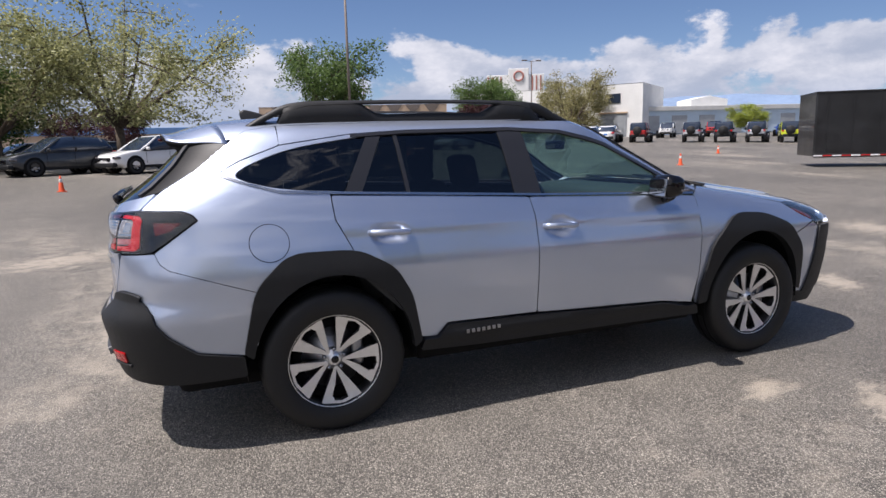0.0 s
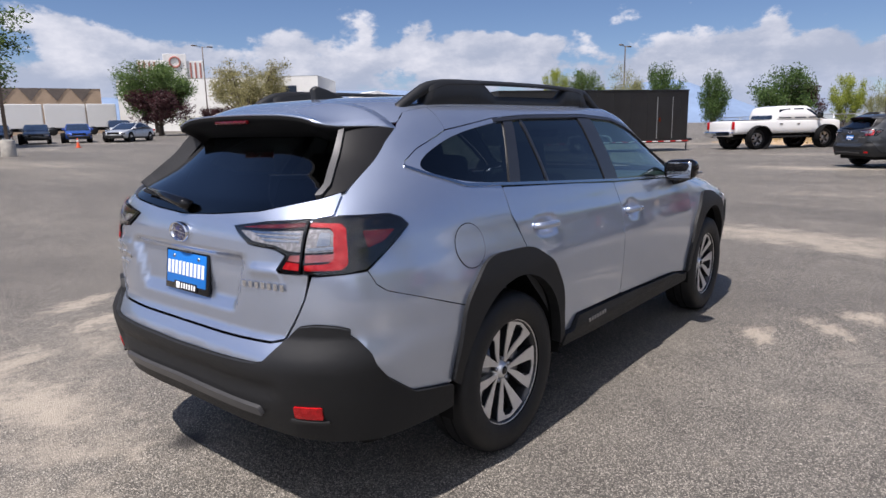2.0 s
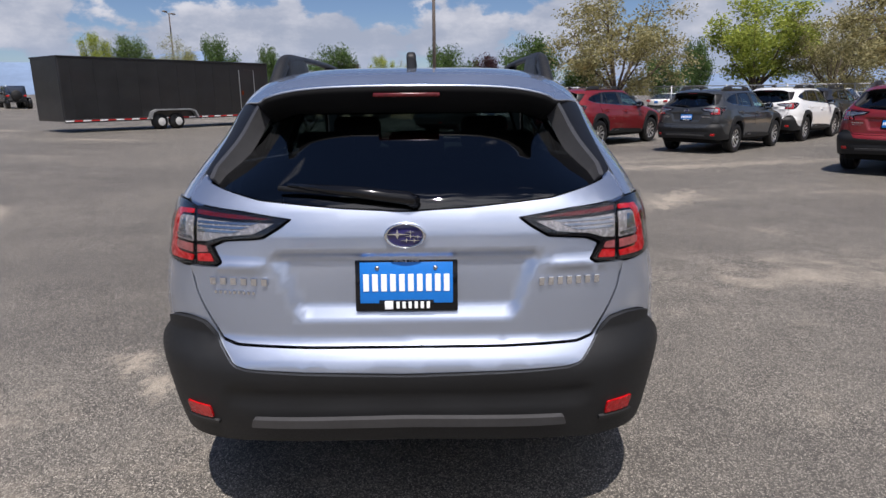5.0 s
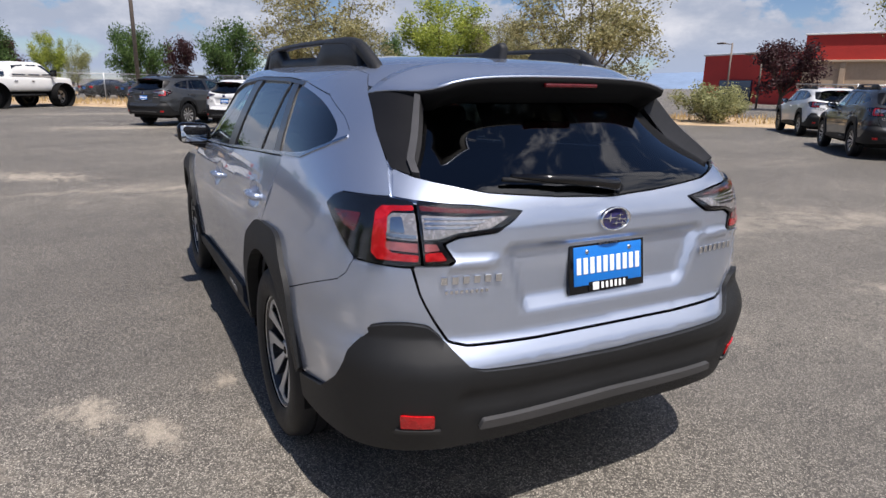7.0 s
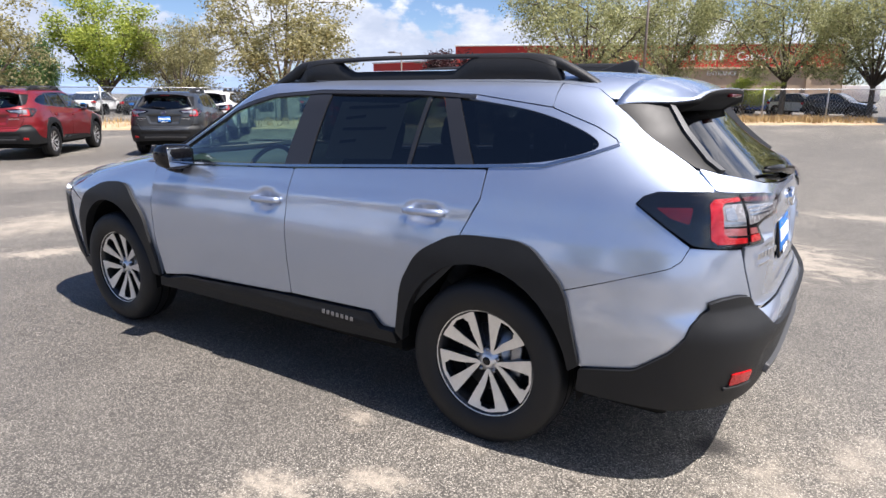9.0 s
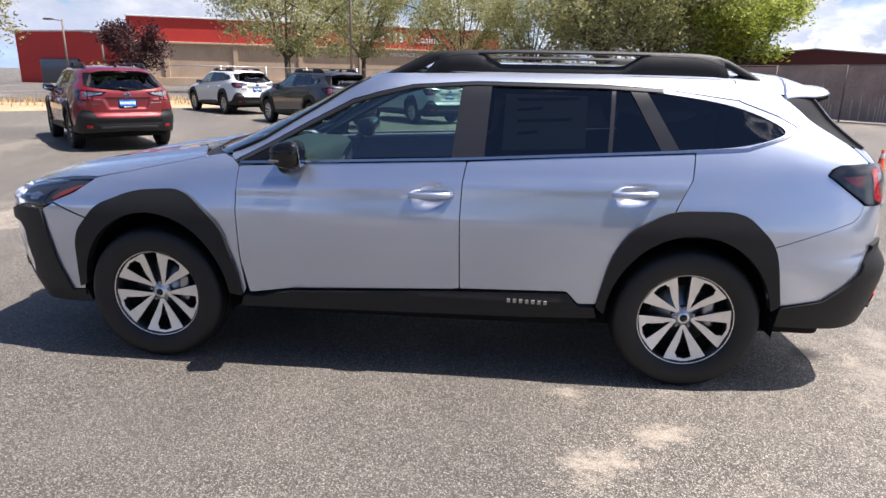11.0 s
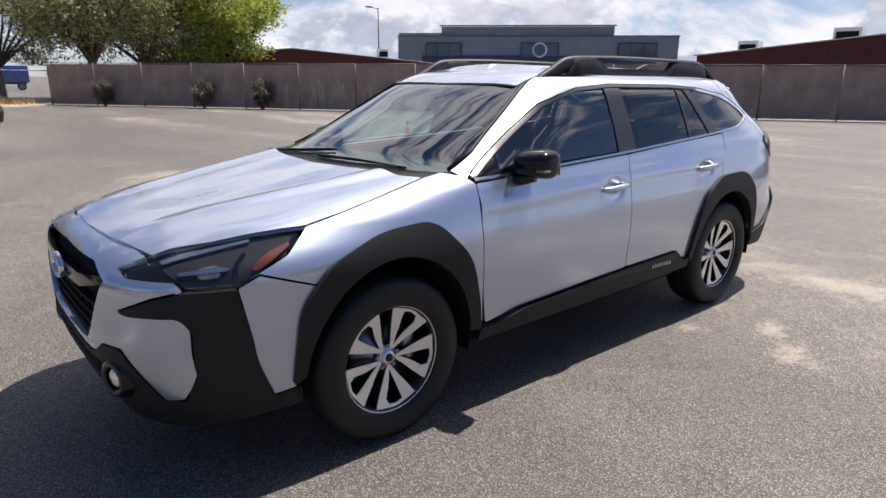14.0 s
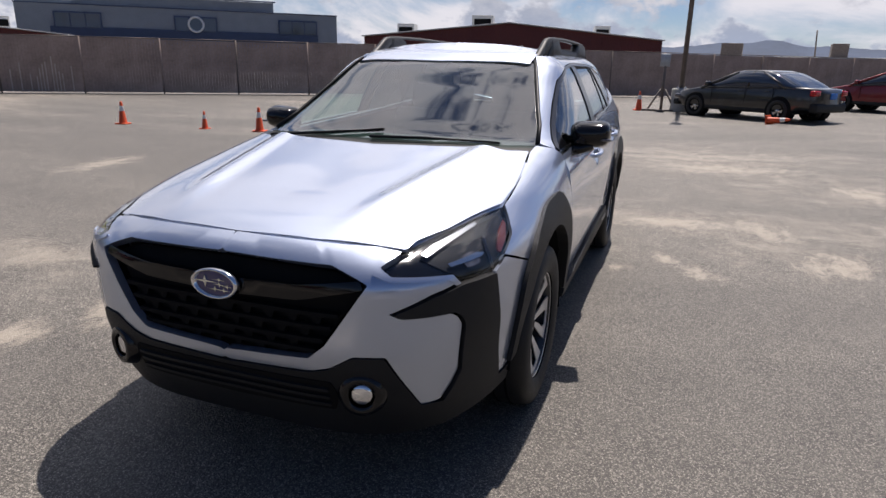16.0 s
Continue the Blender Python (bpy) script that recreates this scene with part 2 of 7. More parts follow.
def lathe_bm(bm, profile, sides=48, axis="y", at=(0, 0, 0), close=False):
    """Turns a profile of (radius, along) round an axis."""
    rings = []
    for r, h in profile:
        ring = []
        for j in range(sides):
            a = 2 * math.pi * j / sides
            c, s = r * math.cos(a), r * math.sin(a)
            p = {"y": (c, h, s), "z": (c, s, h), "x": (h, c, s)}[axis]
            ring.append(bm.verts.new(Vector(p) + Vector(at)))
        rings.append(ring)
    pairs = list(zip(rings, rings[1:])) + ([(rings[-1], rings[0])] if close else [])
    for q, w in pairs:
        for j in range(sides):
            bm.faces.new((q[j], q[(j + 1) % sides], w[(j + 1) % sides], w[j]))
    return rings


def lathed(profile, sides=48, axis="y", at=(0, 0, 0), close=False):
    bm = bmesh.new()
    lathe_bm(bm, profile, sides, axis, at, close)
    bmesh.ops.recalc_face_normals(bm, faces=bm.faces)
    return bm


def prism(outline, thick, plane="xz", at=(0, 0, 0), bevel=0.0):
    """A flat shape of an outline with a thickness."""
    bm = bmesh.new()
    put = {"xz": lambda a, b, c: (a, c, b), "yz": lambda a, b, c: (c, a, b), "xy": lambda a, b, c: (a, b, c)}[plane]
    lo = [bm.verts.new(Vector(put(a, b, -thick / 2)) + Vector(at)) for a, b in outline]
    hi = [bm.verts.new(Vector(put(a, b, thick / 2)) + Vector(at)) for a, b in outline]
    n = len(outline)
    bm.faces.new(lo[::-1])
    bm.faces.new(hi)
    for i in range(n):
        bm.faces.new((lo[i], lo[(i + 1) % n], hi[(i + 1) % n], hi[i]))
    bmesh.ops.recalc_face_normals(bm, faces=bm.faces)
    if bevel:
        bmesh.ops.bevel(bm, geom=list(bm.edges), offset=bevel, segments=2, affect="EDGES", profile=.5)
    return bm

# ---- the skin of the car, as level lines of its height ----
def curve(*p):
    """A smooth monotone curve through pairs of numbers."""
    xs = [a for a, b in p]
    ys = [b for a, b in p]
    d = [(ys[i + 1] - ys[i]) / (xs[i + 1] - xs[i]) for i in range(len(p) - 1)]
    m = [d[0]] + [0 if d[i] * d[i - 1] <= 0 else 2 * d[i] * d[i - 1] / (d[i] + d[i - 1]) for i in range(1, len(d))] + [d[-1]]

    def f(x):
        if x <= xs[0]:
            return ys[0]
        if x >= xs[-1]:
            return ys[-1]
        i = 0
        while x > xs[i + 1]:
            i += 1
        h = xs[i + 1] - xs[i]
        t = (x - xs[i]) / h
        return (ys[i] * (1 + 2 * t) * (1 - t) ** 2 + m[i] * h * t * (1 - t) ** 2 + ys[i + 1] * t * t * (3 - 2 * t) + m[i + 1] * h * t * t * (t - 1))
    return f


# the car's skin: half width, front end, rear end and front roundness at each height
half_width = curve((.15, .84), (.35, .885), (.5, .9), (.68, .915), (.8, .915), (.92, .897), (1.0, .877), (1.08, .858), (1.2, .815), (1.35, .745), (1.47, .675), (1.53, .59), (1.57, .45), (1.592, .25), (1.6, .02))
front_end = curve((.15, 2.25), (.4, 2.36), (.6, 2.4), (.78, 2.4), (.87, 2.36), (.91, 2.29), (.955, 2.15), (1.03, 1.72), (1.085, 1.36), (1.12, 1.16), (1.2, .98), (1.35, .66), (1.5, .34), (1.55, .16), (1.6, -.6))
rear_end = curve((.15, 2.26), (.4, 2.37), (.55, 2.41), (.635, 2.42), (.69, 2.395), (.735, 2.368), (.9, 2.37), (1.05, 2.362), (1.12, 2.342), (1.2, 2.29), (1.35, 2.16), (1.45, 2.07), (1.52, 1.98), (1.56, 1.8), (1.6, .9))
front_power = curve((.15, 6), (.8, 6), (.95, 5), (1.1, 5), (1.2, 4), (1.5, 3.5))
rear_power = curve((.15, 11), (1.1, 11), (1.35, 8), (1.6, 8))
rear_side = curve((.15, 4.4), (1.1, 4.4), (1.35, 3), (1.6, 3))
front_side = curve((.15, 4.2), (.82, 4.2), (.95, 3), (1.6, 3))


def skin(x, y, z):
    """Below one inside the skin, above one outside."""
    if x >= 0:
        return (x / max(front_end(z), .01)) ** front_power(z) + (abs(y) / half_width(z)) ** front_side(z) if front_end(z) > 0 else 9
    return (-x / rear_end(z)) ** rear_power(z) + (abs(y) / half_width(z)) ** rear_side(z)


def unit(tau, n, m):
    return max(math.cos(tau), 1e-9) ** (2 / n), max(math.sin(tau), 1e-9) ** (2 / m)


def arc_table(n, m, length):
    rows, s, last = [], 0, None
    for i in range(401):
        tau = math.pi / 2 * i / 400
        cx, cy = unit(tau, n, m)
        p = (length * cx, .9 * cy)
        if last:
            s += math.hypot(p[0] - last[0], p[1] - last[1])
        rows.append((s, tau))
        last = p
    return np.array([r[0] for r in rows]), np.array([r[1] for r in rows])


ARC_R, TAU_R = arc_table(11.0, 4.4, 2.42)
ARC_F, TAU_F = arc_table(6.0, 4.2, 2.38)


def gradient(p):
    e = .002
    x, y, z = p
    g = Vector((skin(x + e, y, z) - skin(x - e, y, z), skin(x, y + e, z) - skin(x, y - e, z), skin(x, y, z + e) - skin(x, y, z - e)))
    return g.normalized()


def on_side(x, z):
    end, n, m = (front_end(z), front_power(z), front_side(z)) if x >= 0 else (rear_end(z), rear_power(z), rear_side(z))
    return Vector((x, half_width(z) * max(0, 1 - (abs(x) / max(end, .01)) ** n) ** (1 / m), z))


def on_rear(y, z):
    return Vector((-rear_end(z) * max(0, 1 - (abs(y) / half_width(z)) ** rear_side(z)) ** (1 / rear_power(z)), y, z))


def on_front(y, z):
    return Vector((front_end(z) * max(0, 1 - (abs(y) / half_width(z)) ** front_side(z)) ** (1 / front_power(z)), y, z))


def on_top(x, y):
    lo, hi = .7, 1.6
    for _ in range(26):
        mid = (lo + hi) / 2
        if skin(x, y, mid) < 1:
            lo = mid
        else:
            hi = mid
    return Vector((x, y, lo))


def round_rear(s, z):
    cx, cy = unit(float(np.interp(abs(s), ARC_R, TAU_R)), rear_power(z), rear_side(z))
    return Vector((-rear_end(z) * cx, math.copysign(half_width(z) * cy, s), z))


def round_front(s, z):
    cx, cy = unit(float(np.interp(abs(s), ARC_F, TAU_F)), front_power(z), front_side(z))
    return Vector((front_end(z) * cx, math.copysign(half_width(z) * cy, s), z))


def rx(x, z):
    """A place on the rear round by how far back it is."""
    tau = math.acos(min(1, (-x / rear_end(z)) ** (rear_power(z) / 2)))
    return float(np.interp(tau, TAU_R, ARC_R)), z


def ry(y, z):
    tau = math.asin(min(1, (abs(y) / half_width(z)) ** (rear_side(z) / 2)))
    return math.copysign(float(np.interp(tau, TAU_R, ARC_R)), y), z


def fx(x, z):
    tau = math.acos(min(1, (x / front_end(z)) ** (front_power(z) / 2)))
    return float(np.interp(tau, TAU_F, ARC_F)), z


def fy(y, z):
    tau = math.asin(min(1, (abs(y) / half_width(z)) ** (front_side(z) / 2)))
    return math.copysign(float(np.interp(tau, TAU_F, ARC_F)), y), z


def dense_rx(points):
    """The points and those between them, on the rear round."""
    out = []
    for (a, b), (c, d) in zip(points, points[1:]):
        out += [rx(a + (c - a) * k / 5, b + (d - b) * k / 5) for k in range(5)]
    return out + [rx(*points[-1])]


def softened(outline, r):
    """The outline with its corners rounded."""
    out, n = [], len(outline)
    for i in range(n):
        a, b, c = (Vector(outline[(i + k) % n]).to_2d() for k in (-1, 0, 1))
        u, w = a - b, c - b
        if u.length < 1e-6 or w.length < 1e-6:
            continue
        q = min(r, u.length * .45, w.length * .45)
        p0, p2 = b + u.normalized() * q, b + w.normalized() * q
        for t in (0, .25, .5, .75, 1):
            out.append(tuple(p0 * (1 - t) ** 2 + b * 2 * t * (1 - t) + p2 * t * t))
    return out


def mirrored_outline(half):
    """A whole outline from its half, which begins and ends on the middle line."""
    return half + [(-a, b) for a, b in half[::-1] if abs(a) > 1e-6]


def mirrored_plan(half):
    """A whole outline seen from above, from its half."""
    return half + [(a, -b) for a, b in half[::-1] if abs(b) > 1e-6]


def panel(name, outline, place, mat, parent, side=1, off=0.0, step=.03, edge=.014, push=None, corner=.012, label="", shape=None):
    """A sheet of the skin inside an outline, with its edges turned in. push: how far it stands out at a place."""
    outline = softened(outline, corner) if corner else outline
    loop = []
    n = len(outline)
    for i in range(n):
        a, b = Vector(outline[i]).to_2d(), Vector(outline[(i + 1) % n]).to_2d()
        m = max(1, int((b - a).length / step))
        loop += [a.lerp(b, j / m) for j in range(m)]
    clean = []
    for p in loop:
        if not clean or (p - clean[-1]).length > .0025:
            clean.append(p)
    if (clean[0] - clean[-1]).length < .0025:
        clean.pop()
    loop = clean
    n = len(loop)
    L = np.array([(p.x, p.y) for p in loop])
    lo, hi = L.min(0), L.max(0)
    inner = []
    gx = np.arange(lo[0] + step * .5, hi[0], step)
    gy = np.arange(lo[1] + step * .5, hi[1], step)
    A, B = L, np.roll(L, -1, 0)
    for x in gx:
        for y in gy:
            hit = ((A[:, 1] > y) != (B[:, 1] > y))
            xs = A[hit, 0] + (y - A[hit, 1]) / (B[hit, 1] - A[hit, 1]) * (B[hit, 0] - A[hit, 0])
            if (xs > x).sum() % 2 and ((A[:, 0] - x) ** 2 + (A[:, 1] - y) ** 2).min() > (step * .55) ** 2:
                inner.append(Vector((x, y)))
    verts, _, faces, *_ = delaunay_2d_cdt(loop + inner, [(i, (i + 1) % n) for i in range(n)], [], 1, 1e-5)
    bm = bmesh.new()
    normals, vs = [], []
    for v in verts:
        p = place(v.x, v.y)
        g = gradient(p)
        q = p + g * (off + (push(p) if push else 0))
        if side < 0:
            q.y, g.y = -q.y, -g.y
        vs.append(bm.verts.new(q))
        normals.append(g)
    uses = {}
    for f in faces:
        a, b, c = (vs[i] for i in f[:3])
        nf = (b.co - a.co).cross(c.co - a.co)
        order = f if nf.dot(normals[f[0]]) > 0 else f[::-1]
        try:
            bm.faces.new([vs[i] for i in order])
        except ValueError:
            continue
        for i in range(len(order)):
            e = (order[i], order[(i + 1) % len(order)])
            if e[::-1] in uses:
                uses.pop(e[::-1])
            else:
                uses[e] = 1
    if push:
        # the slope of the shaped sheet itself
        def raised(a, b):
            p = place(a, b)
            return p + gradient(p) * (off + push(p))
        for i, v in enumerate(verts):
            h = .002
            n_ = (raised(v.x + h, v.y) - raised(v.x - h, v.y)).cross(raised(v.x, v.y + h) - raised(v.x, v.y - h))
            if side < 0:
                n_.y = -n_.y
            if n_.length > 1e-12:
                n_.normalize()
                n_ = n_ if n_.dot(normals[i]) > 0 else -n_
                if n_.dot(normals[i]) > .5:
                    normals[i] = n_
    if edge:
        rim = {}
        for a, b in uses:
            for i in (a, b):
                if i not in rim:
                    # the turned-in lip
                    out = Vector((0, 0, 0))
                    rim[i] = (bm.verts.new(vs[i].co), bm.verts.new(vs[i].co - normals[i] * edge))
            q, w = rim[a], rim[b]
            bm.faces.new((q[0], q[1], w[1], w[0]))
        bm.verts.index_update()
        bm.normal_update()
        extra = {}
        for i, (t, d) in rim.items():
            extra[t] = t.normal.copy()
            extra[d] = d.normal.copy()
        order = list(bm.verts)
        normals = normals + [extra[v] for v in order[len(vs):]]
    return part(name, bm, mat, parent, label, True, normals)


# ---- the silver estate car ----
AXLE = 1.3725


def arch_arc(x, rx_, rz, z0, a0, a1, n=18):
    return [(x + rx_ * math.cos(radians(a0 + (a1 - a0) * i / n)), z0 + rz * math.sin(radians(a0 + (a1 - a0) * i / n))) for i in range(n + 1)]


def edge_x(y, z):
    """How far forward the skin lies at a width and height."""
    return front_end(z) * (1 - (y / half_width(z)) ** front_side(z)) ** (1 / front_power(z))


SCREEN_EDGE = [(edge_x(y, z), y, z) for y, z in ((.742, 1.112), (.712, 1.18), (.675, 1.25), (.64, 1.325), (.605, 1.40), (.573, 1.465), (.552, 1.495))]
DLO_LOW = [(.885, 1.067), (.43, 1.09), (-.23, 1.118), (-1.3, 1.18), (-1.58, 1.198), (-1.755, 1.25), (-1.845, 1.285)]
DLO_TOP = [(-1.825, 1.31), (-1.74, 1.355), (-1.55, 1.422), (-1.2, 1.472), (-.9, 1.487), (-.3, 1.492), (.02, 1.472), (.18, 1.437), (.33, 1.395), (.56, 1.277), (.765, 1.164), (.895, 1.096)]
ARCH_F = [(.89, .39), (.905, .51), (.975, .76), (1.17, .938), (1.42, .918), (1.65, .835), (1.785, .68), (1.81, .38)]
ARCH_R = [(-.925, .42), (-.975, .67), (-1.06, .815), (-1.245, .915), (-1.57, .922), (-1.735, .77), (-1.80, .47)]
def rounded_line(points, closed=False, times=2, cut=.25):
    """The points with every corner cut round, ends kept."""
    for _ in range(times):
        n = len(points)
        out = [] if closed else [points[0]]
        for i in range(n if closed else n - 1):
            (a, b), (c, d) = points[i], points[(i + 1) % n]
            out += [(a + (c - a) * cut, b + (d - b) * cut), (c + (a - c) * cut, d + (b - d) * cut)]
        points = out if closed else out + [points[-1]]
    return points


def under_arch(points, x, f=.94):
    """Cut lines that run in under the arch cladding."""
    return [(x + (a - x) * f, .36 + (b - .36) * f) for a, b in points]


INNER_F = arch_arc(1.36, .405, .455, .36, 5, 175)
QUARTER_PANE = rounded_line([(-1.275, 1.193), (-1.55, 1.212), (-1.715, 1.252), (-1.79, 1.287), (-1.70, 1.342), (-1.5, 1.410), (-1.2, 1.453), (-1.115, 1.46)])
INNER_R = arch_arc(-1.365, .40, .445, .36, 3, 170)


def dimple(x0, z0):
    """The hollow behind a door handle."""
    def f(p):
        d = ((p.x - x0) / .085) ** 2 + ((p.z - z0 + .004) / .042) ** 2
        return -.022 * math.exp(-d * d * 1.2) if d < 3 else 0.0
    return f


def door_shape(x0, z0):
    hollow = dimple(x0, z0)

    def f(p):
        # a soft scoop low on the door and a crisp shoulder
        scoop = -.004 * math.exp(-((p.z - .60) / .12) ** 2) * min(1, max(0, (p.x + 1.25) / .5)) * min(1, max(0, (.95 - p.x) / .4))
        shoulder = .007 * math.exp(-((p.z - (.985 - .025 * p.x)) / .035) ** 2)
        return hollow(p) + scoop + shoulder
    return f


def side_shape(p):
    scoop = -.004 * math.exp(-((p.z - .60) / .12) ** 2) * min(1, max(0, (p.x + 1.25) / .5)) * min(1, max(0, (.95 - p.x) / .4))
    return scoop + .007 * math.exp(-((p.z - (.985 - .025 * p.x)) / .035) ** 2)


def hood_shape(p):
    # two ridges that run from the nose to the screen pillars
    ridge = .33 + .22 * (2.3 - p.x) / 1.2
    a = abs(p.y)
    return (.016 * math.exp(-((a - ridge) / .05) ** 2) - .006 * math.exp(-(a / .2) ** 2)) * min(1, max(0, (2.26 - p.x) / .35)) ** 1.5


def gate_shape(p):
    # the hollow for the number plate, with a ledge above it
    a = abs(p.y)
    side = min(1, max(0, (.43 - .35 * (1.0 - p.z) - a) / .055))
    side = side * side * (3 - 2 * side)
    top = min(1, max(0, (1.0 - p.z) / .022))
    low = min(1, max(0, (p.z - .775) / .06))
    crease = .012 * math.exp(-((p.z - .955) / .018) ** 2) * min(1, max(0, (a - .42) / .05)) if a > .42 else 0
    low = low * low * (3 - 2 * low)
    return -.028 * side * top * low + crease


def screen_set(p):
    """How far the rear screen lies in under the spoiler."""
    t = min(1, max(0, (p.z - 1.17) / .30))
    return -.06 * t * (2 - t)


def bumper_shape(p):
    # a shallow hollow across the rear bumper between its corner pods
    t = min(1, max(0, (.60 - abs(p.y)) / .06))
    return -.014 * math.exp(-((p.z - .545) / .035) ** 2) * t * t * (3 - 2 * t)


def sill_shape(p):
    return .010 * math.exp(-((p.z - .425) / .028) ** 2)


def make_wheel(name, at, side, parent):
    """A tyre on a ten-spoke alloy rim, facing out to one side."""
    w = new(name)
    w.parent = parent
    w.matrix_parent_inverse = Matrix.Identity(4)
    w.matrix_basis = pose(*at, 0, 0, 0 if side > 0 else 180)
    r = .362
    prof = [(.236, .098), (.25, .108), (.285, .115), (.325, .112), (.348, .1), (.3585, .082), (r, .05), (r, .0), (r, -.05), (.3585, -.082), (.348, -.1), (.325, -.112), (.285, -.115), (.25, -.108), (.236, -.098)]
    bm = bmesh.new()
    lathe_bm(bm, prof, 64, "y", (0, 0, 0))
    # the tread's grooves and shoulder blocks
    for v in bm.verts:
        rad = math.hypot(v.co.x, v.co.z)
        if rad > .353:
            k = round(math.atan2(v.co.z, v.co.x) / (2 * math.pi) * 64)
            f = 1 - (.012 if k % 2 and abs(v.co.y) > .07 else 0)
            v.co.x *= f
            v.co.z *= f
    bmesh.ops.recalc_face_normals(bm, faces=bm.faces)
    part("tyre", bm, RUBBER, w)
    bm = bmesh.new()
    for y in (-.028, .028):
        lathe_bm(bm, [(.3605, y - .006), (.3635, y - .005), (.3635, y + .005), (.3605, y + .006)], 48, "y")
    part("tread_groove", bm, DARK, w)
    part("rim", lathed([(.205, -.06), (.215, .0), (.219, .06), (.226, .085), (.236, .093), (.241, .090), (.241, .075), (.23, .0), (.235, -.09)], 52), WHEEL_DARK, w)
    part("rim_lip", lathed([(.2265, .0795), (.2285, .086), (.234, .0925), (.2385, .090), (.2385, .086), (.229, .078)], 60, close=True), MACHINED, w, "bright machined rim edge")
    part("barrel", lathed([(.20, -.07), (.205, .03), (.12, -.02), (.0, -.02)], 40), DARK, w)
    part("brake_disc", lathed([(.155, -.03), (.155, .005), (.08, .005), (.075, .02), (.0, .02)], 48), STEEL, w)
    # ten spokes in five pairs: an even slot inside each pair, a notched one between pairs
    dish = curve((.03, .050), (.09, .056), (.14, .064), (.185, .071), (.2275, .0805))
    slot = curve((.03, 30), (.06, 18), (.08, 15.5), (.12, 12), (.17, 9.8), (.225, 9))
    lead = curve((.055, 36), (.085, 31.5), (.125, 28.2), (.19, 26.5), (.214, 26.8))
    trail = curve((.055, 36), (.085, 40.5), (.125, 44.5), (.187, 49.5), (.197, 47), (.214, 46))
    radii = [.04, .055, .07, .085, .105, .125, .15, .175, .187, .197, .2125, .2145, .2275]

    def spoke_rows(cw):
        out = []
        for q in radii:
            a, b = (slot(q), 36 if q > .214 else lead(q)) if cw else (36 if q > .214 else trail(q), 72 - slot(q))
            out.append((q, a, b))
        return out

    def spoke_bm(bm, rows, turn, y0, y1, inset):
        """One spoke between two angles at each radius, from one depth to another."""
        rings = []
        for q, a, b in rows:
            da = math.degrees(inset / q)
            ring = []
            for ang, dy in ((a + da, y0), (b - da, y0), (b - da, y1), (a + da, y1)):
                t = radians(ang + turn)
                ring.append(bm.verts.new((-q * math.sin(t), dish(q) + dy, q * math.cos(t))))
            rings.append(ring)
        for q, t in zip(rings, rings[1:]):
            for m in range(4):
                bm.faces.new((q[m], q[(m + 1) % 4], t[(m + 1) % 4], t[m]))
        bm.faces.new(rings[0])
        bm.faces.new(rings[-1])
        bmesh.ops.recalc_face_normals(bm, faces=bm.faces)

    for cw in (True, False):
        bm = bmesh.new()
        spoke_bm(bm, spoke_rows(cw), 0, 0, -.005, 0)
        first = part("spoke", bm, MACHINED, w, "bright machined spoke", smooth=False)
        for i in range(5):
            o = first if i == 0 else first.copy()
            if i:
                scene.collection.objects.link(o)
            o.matrix_basis = pose(0, 0, 0, 0, -72 * i + 6, 0)
    bm = bmesh.new()
    for i in range(5):
        for cw in (True, False):
            spoke_bm(bm, spoke_rows(cw), 72 * i - 6, -.0055, -.034, .0015)
    part("spoke_back", bm, WHEEL_DARK, w, "dark painted spoke sides", smooth=False)
    part("brake_caliper", boxed(.06, .05, .15, (-.125, .012, .02), .015), STEEL, w)
    part("hub", lathed([(.0, .062), (.028, .062), (.031, .058), (.034, .05), (.05, .045), (.056, .03), (.06, .0)], 40), MACHINED, w)
    part("centre_cap", lathed([(.0, .066), (.016, .0655), (.019, .062)], 28), GLOSS_BLACK, w, "dark centre cap")
    nut = bmesh.new()
    lathe_bm(nut, [(.0, .058), (.0085, .057), (.0095, .05), (.0095, .03)], 10, "y")
    bmesh.ops.recalc_face_normals(nut, faces=nut.faces)
    nut = part("wheel_nut", nut, STEEL, w)
    for i in range(5):
        s = nut if i == 0 else nut.copy()
        if i:
            scene.collection.objects.link(s)
        a = radians(72 * i + 18)
        s.matrix_basis = pose(.052 * math.cos(a), 0, .052 * math.sin(a))
    return w


def letters(n, width, height, gap=.3):
    """A row of plain bars in place of lettering."""
    bm = bmesh.new()
    w = width / (n + (n - 1) * gap)
    for i in range(n):
        x = -width / 2 + w / 2 + i * w * (1 + gap)
        box_bm(bm, w * .96, .004, height, (x, 0, 0), .0012, seg=1)
        
    return bm


def lettering(text, height, depth=.0015):
    """Words in the built-in font, standing in the xy plane, middle at the origin."""
    c = bpy.data.curves.new("lettering", "FONT")
    c.body, c.size, c.extrude, c.align_x, c.align_y = text, height / .7, depth, "CENTER", "CENTER"
    o = bpy.data.objects.new("lettering", c)
    me = bpy.data.meshes.new_from_object(o)
    bm = bmesh.new()
    bm.from_mesh(me)
    bpy.data.objects.remove(o)
    bpy.data.curves.remove(c)
    bpy.data.meshes.remove(me)
    return bm


